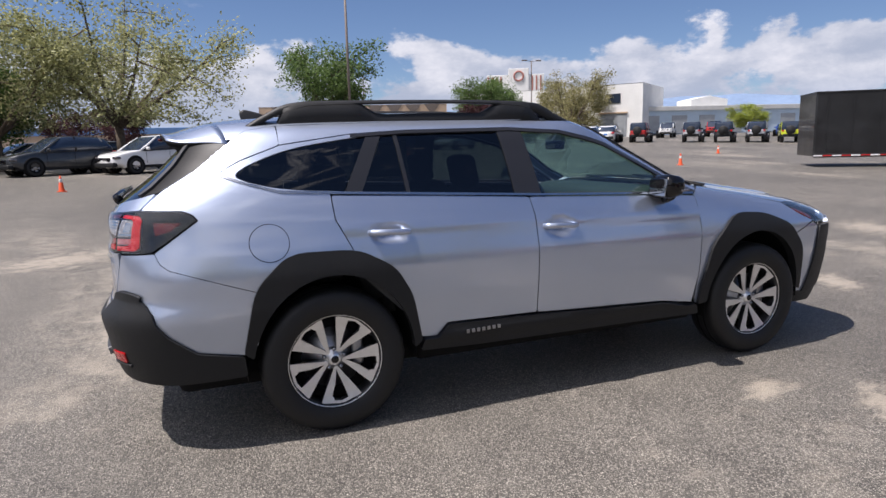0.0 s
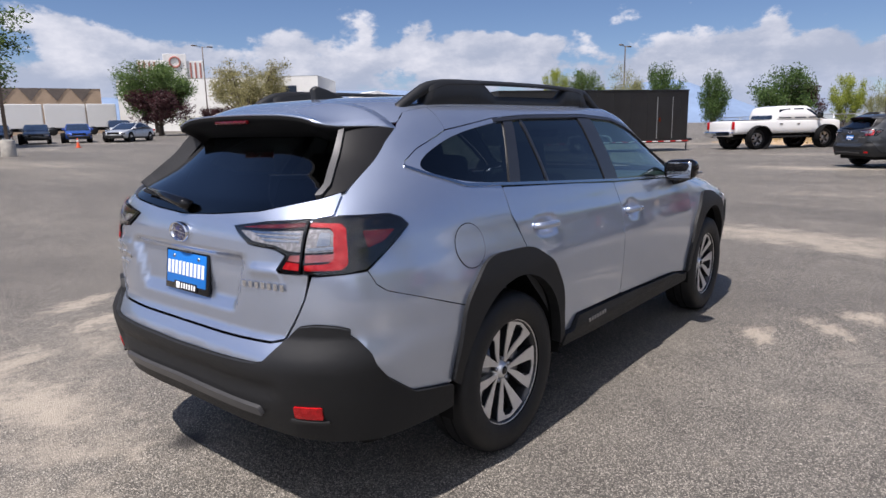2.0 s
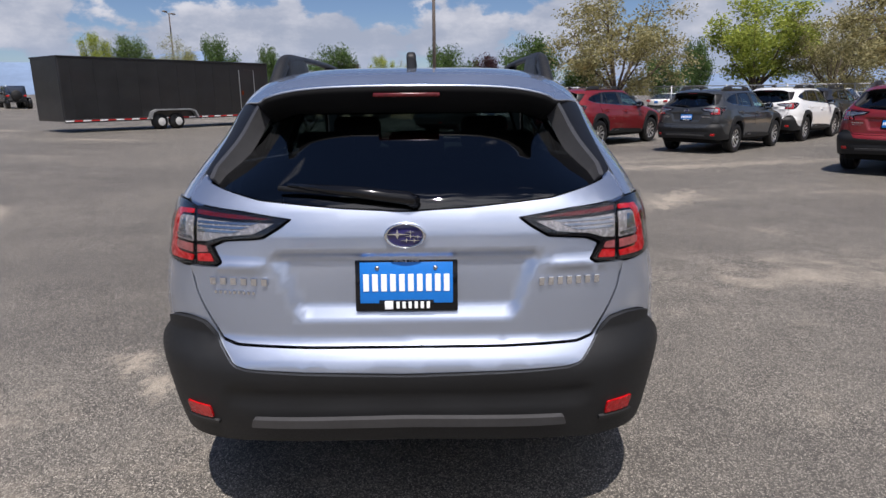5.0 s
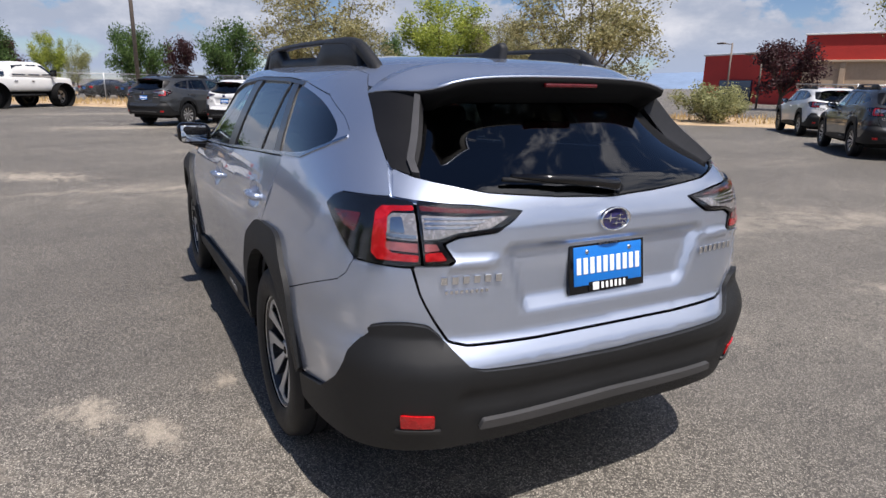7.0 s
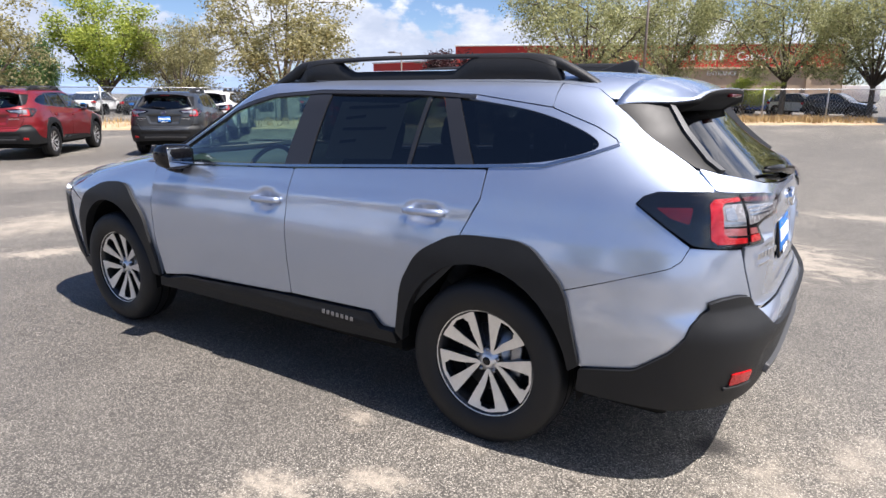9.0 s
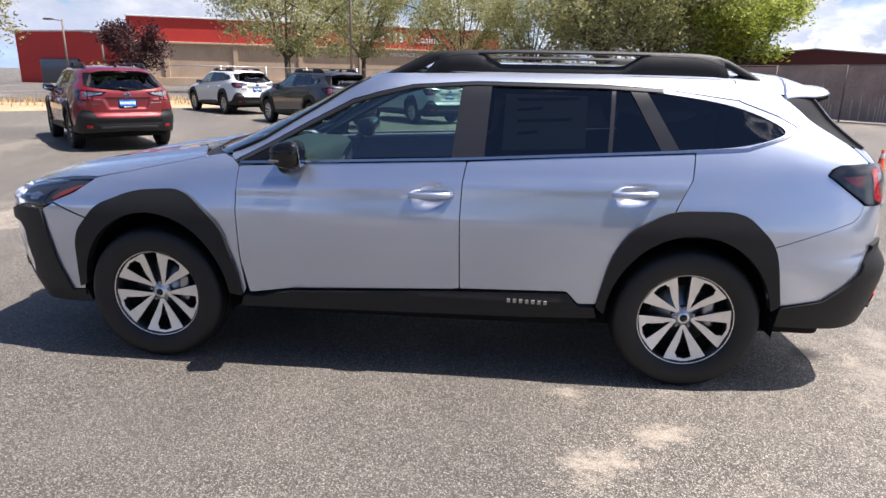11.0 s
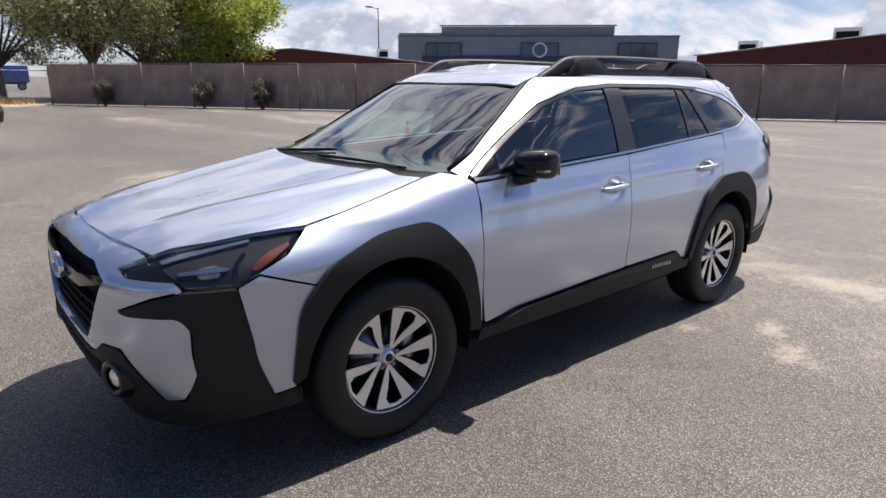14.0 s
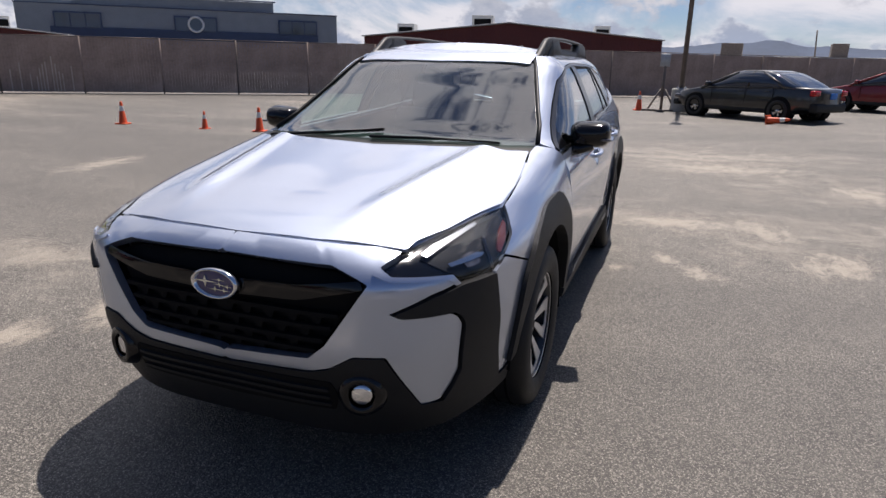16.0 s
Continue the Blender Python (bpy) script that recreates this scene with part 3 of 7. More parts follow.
def oval_badge(parent, at, turn, rx_, rz):
    """An oval badge with a chrome rim and plain stars."""
    e = new("badge")
    e.parent = parent
    e.matrix_basis = pose(*at, 0, 0, turn)
    bm = bmesh.new()
    prof = [(.80, .0), (.86, .010), (.94, .012), (1.0, .006), (1.0, -.008)]
    rings = lathe_bm(bm, prof, 48, "y")
    for v in bm.verts:
        v.co.x *= rx_
        v.co.z *= rz
    bmesh.ops.recalc_face_normals(bm, faces=bm.faces)
    part("badge_rim", bm, CHROME, e, "chrome oval rim")
    bm = bmesh.new()
    lathe_bm(bm, [(.0, .004), (.5, .0035), (.84, .001)], 40, "y")
    for v in bm.verts:
        v.co.x *= rx_
        v.co.z *= rz
    bmesh.ops.recalc_face_normals(bm, faces=bm.faces)
    part("badge_field", bm, EMBLEM_BLUE, e, "dark blue field")
    def star(x, z, s):
        out = []
        for i in range(8):
            r = s if i % 2 == 0 else s * .22
            k = 1.5 if i % 4 == 0 else 1
            out.append((x + r * k * math.cos(i * math.pi / 4), z + r * math.sin(i * math.pi / 4)))
        return out
    places = [(.36, .12, .40)] + [(-.06, -.34, .20), (-.26, -.02, .20), (-.44, -.36, .19), (-.60, -.08, .18), (-.26, .30, .17)]
    for x, z, s in places:
        part("star", prism([(a * rx_, b * rz) for a, b in star(x, z, s)], .004, "xz", (0, .006, 0)), CHROME, e, "small chrome star", smooth=False)
    return e


def make_estate(name, label):
    car = thing(name, label, "car")
    B = "panel"
    for s in (1, -1):
        # doors and fenders
        front_door = [(.883, 1.058), (.893, .85), (.883, .58), (.85, .405), (.62, .44), (-.2, .475), (-.243, .48), (-.236, .85), (-.243, 1.02), (-.262, 1.113), (.43, 1.083)]
        fd = panel("front_door", front_door, on_side, SILVER, car, s, step=.03, push=door_shape(-.09, .95))
        rear_door = [(-.267, 1.113), (-.248, 1.02), (-.241, .85), (-.248, .48), (-.78, .49), (-.84, .425), (-.925, .43), (-.994, .656), (-1.074, .794), (-1.247, .886), (-1.275, .945), (-1.332, 1.06), (-1.34, 1.176), (-.8, 1.147)]
        rd = panel("rear_door", rear_door, on_side, SILVER, car, s, step=.03, push=door_shape(-1.07, .985))
        fender = [(.888, 1.06), (.898, .85), (.888, .58), (.872, .42)] + ARCH_F[:2] + under_arch(ARCH_F[2:6], 1.36) + [(1.70, .762), (1.92, .838), (1.955, .822), (1.80, .885), (1.695, .962), (1.36, 1.032), (1.1, 1.088), (1.0, 1.105), (.93, 1.09)]
        panel("front_fender", fender, on_side, SILVER, car, s, step=.026, corner=.008)
        roof_side = [(-1.555, 1.425)] + DLO_TOP[3:] + [(.915, 1.085), (.94, 1.097)] + [(x, z) for x, y, z in SCREEN_EDGE] + [(.2, 1.522), (-.3, 1.53), (-.9, 1.53), (-1.55, 1.517)]
        panel("roof_pillar", roof_side, on_side, SILVER, car, s, step=.026, corner=.004)
        quarter = dense_rx([(-1.345, 1.183), (-1.58, 1.2), (-1.757, 1.252), (-1.848, 1.286), (-1.827, 1.312), (-1.742, 1.357), (-1.5556, 1.424), (-1.5556, 1.516), (-1.70, 1.497), (-1.765, 1.455), (-1.785, 1.437), (-1.839, 1.398), (-1.952, 1.309)]) + [ry(.679, 1.227), ry(.709, 1.146)] + dense_rx([(-2.015, 1.141), (-1.972, 1.124), (-1.948, 1.095), (-2.055, 1.02), (-2.143, .958), (-2.123, .91), (-2.09, .883), (-1.98, .846), (-1.716, .754), (-1.563, .894), (-1.253, .886), (-1.28, .945), (-1.337, 1.06), (-1.345, 1.183)])[:-1]
        qp = panel("quarter_panel", quarter, round_rear, SILVER, car, s, step=.026, corner=.01)
        disc = [(-1.652 + .089 * math.cos(i * math.pi / 16), .975 + .085 * math.sin(i * math.pi / 16)) for i in range(32)]
        if s < 0:
            panel("fuel_flap", disc, on_side, SILVER, qp, s, off=.0022, edge=.004, corner=0)
            ring = [(-1.652 + .0925 * math.cos(i * math.pi / 20), .975 + .0885 * math.sin(i * math.pi / 20)) for i in range(40)]
            panel("fuel_flap_gap", ring, on_side, DARK, qp, s, off=.0008, edge=0, corner=0)
        # dark cladding
        panel("arch_cladding", rounded_line(ARCH_F, cut=.16) + INNER_F, on_side, PLASTIC, car, s, off=.02, step=.028, edge=.05)
        panel("arch_cladding", rounded_line(ARCH_R, cut=.16) + [(p[0], p[1]) for p in INNER_R[::-1]], on_side, PLASTIC, car, s, off=.02, step=.028, edge=.05)
        sill = [(.868, .392), (.80, .388), (.62, .433), (-.2, .468), (-.78, .483), (-.838, .418), (-.915, .42), (-.93, .36), (-.6, .348), (.6, .335), (.90, .33), (.885, .385)]
        sl = panel("sill_cladding", sill, on_side, PLASTIC, car, s, off=.016, step=.026, edge=.05, push=sill_shape)
        word = part("lettering", letters(7, .20, .020, .6), STEEL, sl, "plain raised lettering bars", smooth=False)
        q = on_side(-.585, .435)
        word.matrix_basis = Matrix.Translation((q.x, s * (q.y + .030), q.z)) @ pose(0, 0, 0, 3 * s, -1.5 * 1, 0)
        # windows
        gl = [("front_window", [(.715, 1.10), (-.185, 1.137), (-.225, 1.475), (.02, 1.455), (.17, 1.422), (.315, 1.378), (.54, 1.266), (.70, 1.171)], CLEAR_GLASS),
              ("front_vent_window", [(.885, 1.084), (.735, 1.094), (.715, 1.166), (.835, 1.108)], CLEAR_GLASS),
              ("rear_window", [(-.345, 1.14), (-.935, 1.17), (-.955, 1.472), (-.37, 1.48)], TINTED),
              ("rear_vent_window", [(-.955, 1.172), (-1.19, 1.185), (-1.035, 1.462), (-.975, 1.47)], TINTED),
              ("quarter_window", QUARTER_PANE, TINTED)]
        for nm, o, mt in gl:
            pane = panel(nm, o, on_side, mt, car, s, off=-.010, step=.05, edge=0, corner=.015, label="dark privacy glass" if mt == TINTED else "clear green-tinted glass")
        if s > 0:
            st = panel("window_sticker", [(-.43, 1.175), (-.83, 1.195), (-.84, 1.44), (-.44, 1.445)], on_side, PAPER, car, s, off=-.02, step=.06, edge=.001, corner=.004, label="pale printed sheet inside the window")
            for z, w in ((1.41, .30), (1.36, .12), (1.31, .26), (1.25, .10)):
                panel("print_bar", [(-.50, z), (-.50 - w, z + .012), (-.50 - w, z + .024), (-.50, z + .012)], on_side, CABIN, st, s, off=-.018, step=.06, edge=0, corner=0)
        panel("b_pillar_trim", [(-.185, 1.125), (-.345, 1.132), (-.37, 1.487), (-.225, 1.487)], on_side, PILLAR_BLACK, car, s, off=-.004, step=.04)
        panel("c_pillar_trim", [(-1.19, 1.178), (-1.275, 1.183), (-1.115, 1.468), (-1.035, 1.474)], on_side, PILLAR_BLACK, car, s, off=-.004, step=.04)
        panel("window_bar", [(-.935, 1.165), (-.955, 1.166), (-.975, 1.478), (-.955, 1.478)], on_side, PILLAR_BLACK, car, s, off=-.005, step=.04, corner=0)
        panel("mirror_sail", [(.905, 1.077), (.715, 1.092), (.735, 1.10), (.705, 1.17), (.745, 1.155), (.87, 1.094)], on_side, GLOSS_BLACK, car, s, off=-.003, step=.03, corner=.003)
        # seals round the side windows: dark above, bright below
        low = [(a, b + .012) for a, b in DLO_LOW[::-1]]
        panel("window_trim", DLO_LOW + low, on_side, SATIN_CHROME, car, s, off=.004, step=.03, edge=.01, corner=0, label="bright window trim")
        upper = [(a - (.004 if a > .1 else 0), b - .004) for a, b in DLO_TOP[3:]]
        top = [(a - (.014 if a > .1 else 0), b - .018) for a, b in DLO_TOP[:2:-1]]
        surround = [(-1.28, 1.186), (-1.58, 1.200), (-1.756, 1.252), (-1.845, 1.286), (-1.825, 1.310), (-1.74, 1.355), (-1.553, 1.422), (-1.2, 1.470), (-1.11, 1.477)] + QUARTER_PANE[::-1]
        panel("quarter_surround", surround, on_side, SILVER, car, s, off=-.003, step=.03, edge=.01, corner=0)
        panel("window_seal", upper + top, on_side, PILLAR_BLACK, car, s, off=.0, step=.03, edge=.01, corner=0)
        # tail lamp on the body
        lamp = [ry(.661, 1.133), ry(.71, 1.14), rx(-2.015, 1.136), rx(-1.977, 1.118), rx(-1.955, 1.095), rx(-2.06, 1.024), rx(-2.15, .963), rx(-2.21, .956), ry(.70, .954), ry(.661, .957)]
        tl = panel("tail_lamp", lamp, round_rear, GLOSS_BLACK, car, s, off=.006, step=.025, corner=.006, label="smoked tail lamp with red light bar")
        bar = [ry(.664, 1.122), ry(.732, 1.117), ry(.748, 1.10), ry(.764, 1.03), ry(.771, .985), ry(.76, .968), ry(.667, .968), ry(.665, .986), ry(.728, .99), ry(.74, 1.005), ry(.736, 1.03), ry(.726, 1.09), ry(.714, 1.105), ry(.664, 1.109)]
        panel("light_bar", bar, round_rear, RED_LENS, tl, s, off=.010, step=.02, edge=.003, corner=.005, label="bright red light bar")
        panel("clear_lens", [ry(.664, 1.102), ry(.715, 1.10), ry(.728, 1.087), ry(.738, 1.03), ry(.664, 1.027)], round_rear, LAMP_CLEAR, tl, s, off=.0085, step=.02, edge=.003, corner=.004, label="grey clear lens")
        panel("lamp_reflector", [ry(.695, 1.092), ry(.72, 1.088), ry(.726, 1.05), ry(.693, 1.048)], round_rear, SATIN_CHROME, tl, s, off=.0105, step=.02, edge=.002, corner=.006)
        panel("lamp_reflector", [ry(.666, 1.043), ry(.735, 1.046), ry(.735, 1.036), ry(.666, 1.033)], round_rear, SATIN_CHROME, tl, s, off=.0105, step=.02, edge=.002, corner=.002)
        panel("pale_lens", [ry(.666, 1.02), ry(.739, 1.022), ry(.742, 1.006), ry(.735, .998), ry(.666, .994)], round_rear, PINK_LENS, tl, s, off=.0095, step=.02, edge=.002, corner=.003, label="pale red lens")
        panel("side_marker", [ry(.778, 1.09), rx(-2.02, 1.086), rx(-2.07, 1.052), ry(.797, 1.034)], round_rear, DEEP_RED, tl, s, off=.0085, step=.02, edge=.002, corner=.006, label="deep red side marker")
        panel("lens_cover", lamp, round_rear, LENS, tl, s, off=.015, step=.03, edge=0, corner=.006, label="clear glossy lamp cover")
        inner = [ry(.653, 1.133), ry(.50, 1.121), ry(.353, 1.102), ry(.385, 1.08), ry(.44, 1.049), ry(.557, 1.04), ry(.603, 1.02), ry(.574, .97), ry(.59, .961), ry(.653, .957)]
        gl2 = panel("gate_lamp", inner, round_rear, GLOSS_BLACK, car, s, off=.006, step=.02, corner=.004, label="smoked tail lamp on the tailgate")
        panel("clear_lens", [ry(.649, 1.098), ry(.50, 1.091), ry(.395, 1.09), ry(.46, 1.06), ry(.56, 1.05), ry(.61, 1.034), ry(.649, 1.03)], round_rear, LAMP_CLEAR, gl2, s, off=.0085, step=.02, edge=.003, corner=.004, label="grey clear lens")
        for z, a, b in ((1.088, .645, .44), (1.076, .645, .47), (1.064, .645, .50)):
            panel("lamp_reflector", [ry(a, z + .004), ry(b, z + .0035), ry(b + .03, z - .003), ry(a, z - .003)], round_rear, SATIN_CHROME, gl2, s, off=.0105, step=.02, edge=.002, corner=.002)
        panel("light_bar", [ry(.649, 1.122), ry(.50, 1.112), ry(.40, 1.101), ry(.50, 1.101), ry(.649, 1.109)], round_rear, DEEP_RED, gl2, s, off=.010, step=.02, edge=.003, corner=.003, label="bright red light bar")
        panel("pale_lens", [ry(.649, 1.02), ry(.618, 1.018), ry(.61, 1.0), ry(.649, .996)], round_rear, PINK_LENS, gl2, s, off=.0095, step=.02, edge=.002, corner=.003, label="pale red lens")
        panel("light_bar", [ry(.649, .992), ry(.606, .996), ry(.592, .972), ry(.649, .968)], round_rear, RED_LENS, gl2, s, off=.010, step=.02, edge=.003, corner=.003, label="bright red light bar")
        panel("lens_cover", inner, round_rear, LENS, gl2, s, off=.015, step=.03, edge=0, corner=.004, label="clear glossy lamp cover")
        trim = [ry(.636, 1.203), ry(.676, 1.22), rx(-1.957, 1.305), rx(-1.844, 1.394), rx(-1.782, 1.44), ry(.565, 1.468), ry(.46, 1.474), ry(.515, 1.43), ry(.565, 1.335), ry(.629, 1.236)]
        panel("rear_pillar_trim", trim, round_rear, TRIM_BLACK, car, s, off=.0, step=.03, corner=.008)
        panel("quarter_flange", [ry(.64, 1.235), ry(.70, 1.25), ry(.735, 1.15), ry(.65, 1.13)], round_rear, SILVER, car, s, off=-.010, step=.02, edge=0, corner=0)
        fin = [ry(.634, 1.204), ry(.629, 1.237), ry(.566, 1.335), ry(.522, 1.43), ry(.508, 1.43), ry(.549, 1.335), ry(.611, 1.237), ry(.616, 1.202)]
        panel("screen_fin", fin, round_rear, STRIP, car, s, off=.012, step=.02, edge=.06, corner=.004)
        # rear reflector
        panel("reflector", [ry(.635, .503), ry(.722, .503), ry(.715, .455), ry(.63, .458)], round_rear, RED_LENS, car, s, off=.022, step=.03, edge=.03, corner=.006, label="red bumper reflector")
        panel("reflector_lip", [ry(.612, .452), ry(.728, .448), ry(.73, .436), ry(.61, .44)], round_rear, RAIL_PLASTIC, car, s, off=.026, step=.03, edge=.03, corner=.003)
        # head lamp
        hl = [fy(.55, .856), fx(2.214, .892), fx(2.142, .91), fx(1.90, .946), fx(1.70, .967), fx(1.762, .915), fx(1.916, .838), fx(1.99, .796), fx(2.087, .796), fx(2.15, .80), fx(2.175, .83), fy(.591, .839)]
        body = panel("head_lamp", hl, round_front, GLOSS_BLACK, car, s, off=-.022, step=.03, edge=.02, corner=.004, label="dark headlamp under a clear cover")
        panel("lens_cover", hl, round_front, LENS, body, s, off=.001, step=.03, edge=0, corner=.004, label="clear lamp cover")
        panel("lamp_bowl", [fx(2.20, .885), fx(2.14, .90), fx(1.90, .936), fx(1.75, .95), fx(1.80, .895), fx(1.94, .835), fx(2.0, .81), fx(2.14, .81), fx(2.18, .845)], round_front, LAMP_BOWL, body, s, off=-.018, step=.03, edge=.004, corner=.004, label="grey lamp inside")
        panel("amber_marker", [fx(1.775, .928), fx(1.85, .906), fx(1.935, .857), fx(1.925, .846), fx(1.85, .880), fx(1.78, .916)], round_front, AMBER, body, s, off=-.006, step=.02, edge=.008, corner=.003, label="amber side marker")
        panel("light_bar", [fx(2.19, .889), fx(2.12, .906), fx(1.90, .94), fx(1.90, .934), fx(2.12, .897), fx(2.19, .881)], round_front, SATIN_CHROME, body, s, off=-.006, step=.03, edge=.004, corner=0, label="pale running light strip")
        panel("lamp_rib", [fx(2.16, .86), fx(2.03, .872), fx(2.0, .865), fx(2.02, .858), fx(2.16, .85)], round_front, SATIN_CHROME, body, s, off=-.008, step=.03, edge=.004, corner=0, label="thin bright lamp rib")
        panel("projector", [fx(2.10, .872), fx(2.03, .88), fx(2.04, .84), fx(2.11, .836)], round_front, SMOKE, body, s, off=-.010, step=.02, edge=.006, corner=.016, label="dark projector lens")
        panel("lamp_divider", [fx(1.93, .905), fx(1.945, .905), fx(2.0, .80), fx(1.985, .80)], round_front, GLOSS_BLACK, body, s, off=-.007, step=.03, edge=.006, corner=0)
        panel("lamp_trim", [fy(.53, .852), fy(.592, .836), fx(2.18, .827), fx(2.16, .797), fx(2.178, .792), fx(2.2, .815), fy(.59, .822), fy(.535, .841)], round_front, SILVER, car, s, off=.006, step=.02, edge=.008, corner=.003, label="bright lip under the headlamp")
        panel("bumper_side", [(1.705, .756), (1.918, .828), (1.992, .79), (1.957, .61), (1.935, .49), (1.88, .35), (1.80, .36), (1.77, .68)], on_side, SILVER, car, s, step=.03, corner=.006)
        wing = [fy(.60, .722), fx(2.245, .770), fx(2.155, .793), fx(1.998, .793), fx(1.954, .60), fx(1.93, .48), fx(1.875, .345), fx(2.10, .36), fx(2.165, .37), fx(2.142, .43), fx(2.128, .48), fx(2.142, .655), fx(2.16, .688), fx(2.185, .706), fy(.625, .71)]
        panel("bumper_cladding", wing, round_front, PLASTIC, car, s, off=.012, step=.03, edge=.03, corner=.012)
        # front fog lamp
        fog = new("fog_lamp")
        fog.parent = car
        q = on_front(.50, .435)
        fog.matrix_basis = Matrix.Translation((q.x + .012, s * q.y, q.z)) @ pose(0, 0, 0, 0, 0, -18 * -s)
        part("fog_bezel", lathed([(.043, .012), (.052, .02), (.07, .014), (.085, -.02)], 36, "x"), GLOSS_BLACK, fog)
        part("fog_lens", lathed([(.0, .014), (.025, .012), (.042, .006), (.044, -.01)], 28, "x"), CHROME, fog, "bright round fog lamp lens")
        # door mirror
        mir = new("door_mirror")
        mir.parent = car
        bm = bmesh.new()
        box_bm(bm, .15, .215, .142, (0, -s * .012, 0), .05, seg=4)
        for v in bm.verts:
            t = v.co.x / .155 + .5
            v.co.z *= 1 - .35 * max(0, t) ** 2
            v.co.y *= 1 - .22 * max(0, t) ** 2
            v.co.z += .012 * s * 0 + .03 * (v.co.y * s / .215)* .4
        shell = part("mirror_shell", bm, GLOSS_BLACK, mir)
        mir.matrix_basis = pose(.60, s * .945, 1.132, 0, 0, 6 * s)
        part("mirror_glass", boxed(.004, .155, .10, (-.072, 0, .0), .0015, pose(0, 0, 0, 0, 7, 0)), MIRROR, mir, "mirror glass")
        part("turn_signal", boxed(.05, .10, .012, (.045, s * .045, -.02), .004), SMOKE, mir)
        part("mirror_foot", tubed([(.04, -s * .135, -.085), (.03, -s * .06, -.075), (.02, 0, -.05)], [.03, .026, .03], 10), GLOSS_BLACK, mir)
        # door handles
        for hx, hz, door in ((-.09, .95, fd), (-1.07, .985, rd)):
            q = on_side(hx, hz)
            h = part("door_handle", tubed([(hx - .105, s * (q.y - .002), hz + .003), (hx - .085, s * (q.y + .022), hz + .004), (hx - .02, s * (q.y + .031), hz + .003), (hx + .06, s * (q.y + .028), hz - .001), (hx + .095, s * (q.y + .012), hz - .003), (hx + .105, s * (q.y - .004), hz - .004)], [.014, .017, .016, .015, .014, .01], 12), SILVER, door)
        # roof rail
        rail = new("roof_rail")
        rail.parent = car
        def bar_at(x0, x1, n, lo, hi, wid):
            bm2 = bmesh.new()
            rows2 = []
            for i in range(n + 1):
                x = x0 + (x1 - x0) * i / n
                a, b, w2 = lo(x), hi(x), wid(x)
                y = .548 - .014 * ((x + .75) / .9) ** 2
                ring = [(x, s * (y + w2), a), (x, s * (y + w2 * .75), b - .01), (x, s * (y + w2 * .35), b), (x, s * (y - w2 * .35), b), (x, s * (y - w2 * .75), b - .01), (x, s * (y - w2), a)]
                rows2.append([bm2.verts.new(p) for p in ring])
            for q2, t2 in zip(rows2, rows2[1:]):
                for j in range(6):
                    bm2.faces.new((q2[j], q2[(j + 1) % 6], t2[(j + 1) % 6], t2[j]))
            bm2.faces.new(rows2[0])
            bm2.faces.new(rows2[-1])
            bmesh.ops.recalc_face_normals(bm2, faces=bm2.faces)
            return bm2
        roof_z = curve((-1.75, 1.49), (-1.3, 1.515), (-.6, 1.525), (0, 1.52), (.2, 1.508))
        crest = curve((-1.72, 1.505), (-1.6, 1.575), (-1.48, 1.628), (-1.35, 1.642), (-.6, 1.648), (-.2, 1.642), (-.05, 1.63), (.07, 1.575), (.2, 1.515))
        under = curve((-1.72, 1.49), (-1.62, 1.53), (-1.52, 1.575), (-1.35, 1.618), (-.6, 1.629), (-.2, 1.616), (-.08, 1.59), (.03, 1.53), (.2, 1.495))
        part("rail_bar", bar_at(-1.72, .2, 40, under, crest, lambda x: .027), RAIL_PLASTIC, rail)
        def tower(x):
            # two towers stand between the arms at the ends and the open middle
            k = max(min(1, (-1.0 - x) / .14, (x + 1.56) / .07), min(1, (x + .42) / .14, (-.03 - x) / .07), 0)
            k = k * k * (3 - 2 * k)
            low = roof_z(x) + .012 + (.04 * max(0, min(1, (x + 1.45) / .2, (-.1 - x) / .2)))
            return max(roof_z(x), low * (1 - k) + (crest(x) - .006) * k)
        part("rail_base", bar_at(-1.72, .2, 44, lambda x: roof_z(x) - .03, tower, lambda x: .034), RAIL_PLASTIC, rail)
        # wheels and liners
        for x, nm in ((AXLE, "front_wheel"), (-AXLE, "rear_wheel")):
            make_wheel(nm, (x, s * .79, .362), s, car)
            bm = bmesh.new()
            rows2 = []
            for y in (.52, .905 if x < 0 else .905):
                rows2.append([bm.verts.new((x + .42 * math.cos(radians(a)), s * min(y, on_side(x + .42 * math.cos(radians(a)), .5).y - .005), .36 + .46 * math.sin(radians(a)))) for a in range(-4, 189, 8)])
            for j in range(len(rows2[0]) - 1):
                bm.faces.new((rows2[0][j], rows2[0][j + 1], rows2[1][j + 1], rows2[1][j]))
            bm.faces.new(rows2[0])
            bmesh.ops.recalc_face_normals(bm, faces=bm.faces)
            part("wheel_liner", bm, DARK, car)
        # inner door cards and shut lines
        card = [(.9, 1.06), (-.23, 1.11), (-1.3, 1.17), (-1.34, .9), (-.9, .45), (.85, .40)]
        panel("door_card", card, on_side, CABIN, car, s, off=-.05, step=.08, edge=0, corner=0)

    # hood, screen, roof
    def edge_of(*places):
        return [(x, on_side(x, z).y - .001) for x, z in places]
    hood = mirrored_plan([(2.277, 0), (2.262, .30), (2.225, .50)] + edge_of((2.2, .898), (2.142, .914), (2.02, .931), (1.90, .949), (1.695, .967), (1.52, 1.001), (1.36, 1.035), (1.1, 1.09)) + [(1.16, .64), (1.23, .3), (1.245, 0)])
    panel("hood", hood, lambda x, y: on_top(x, y), SILVER, car, step=.028, push=hood_shape, corner=.012)
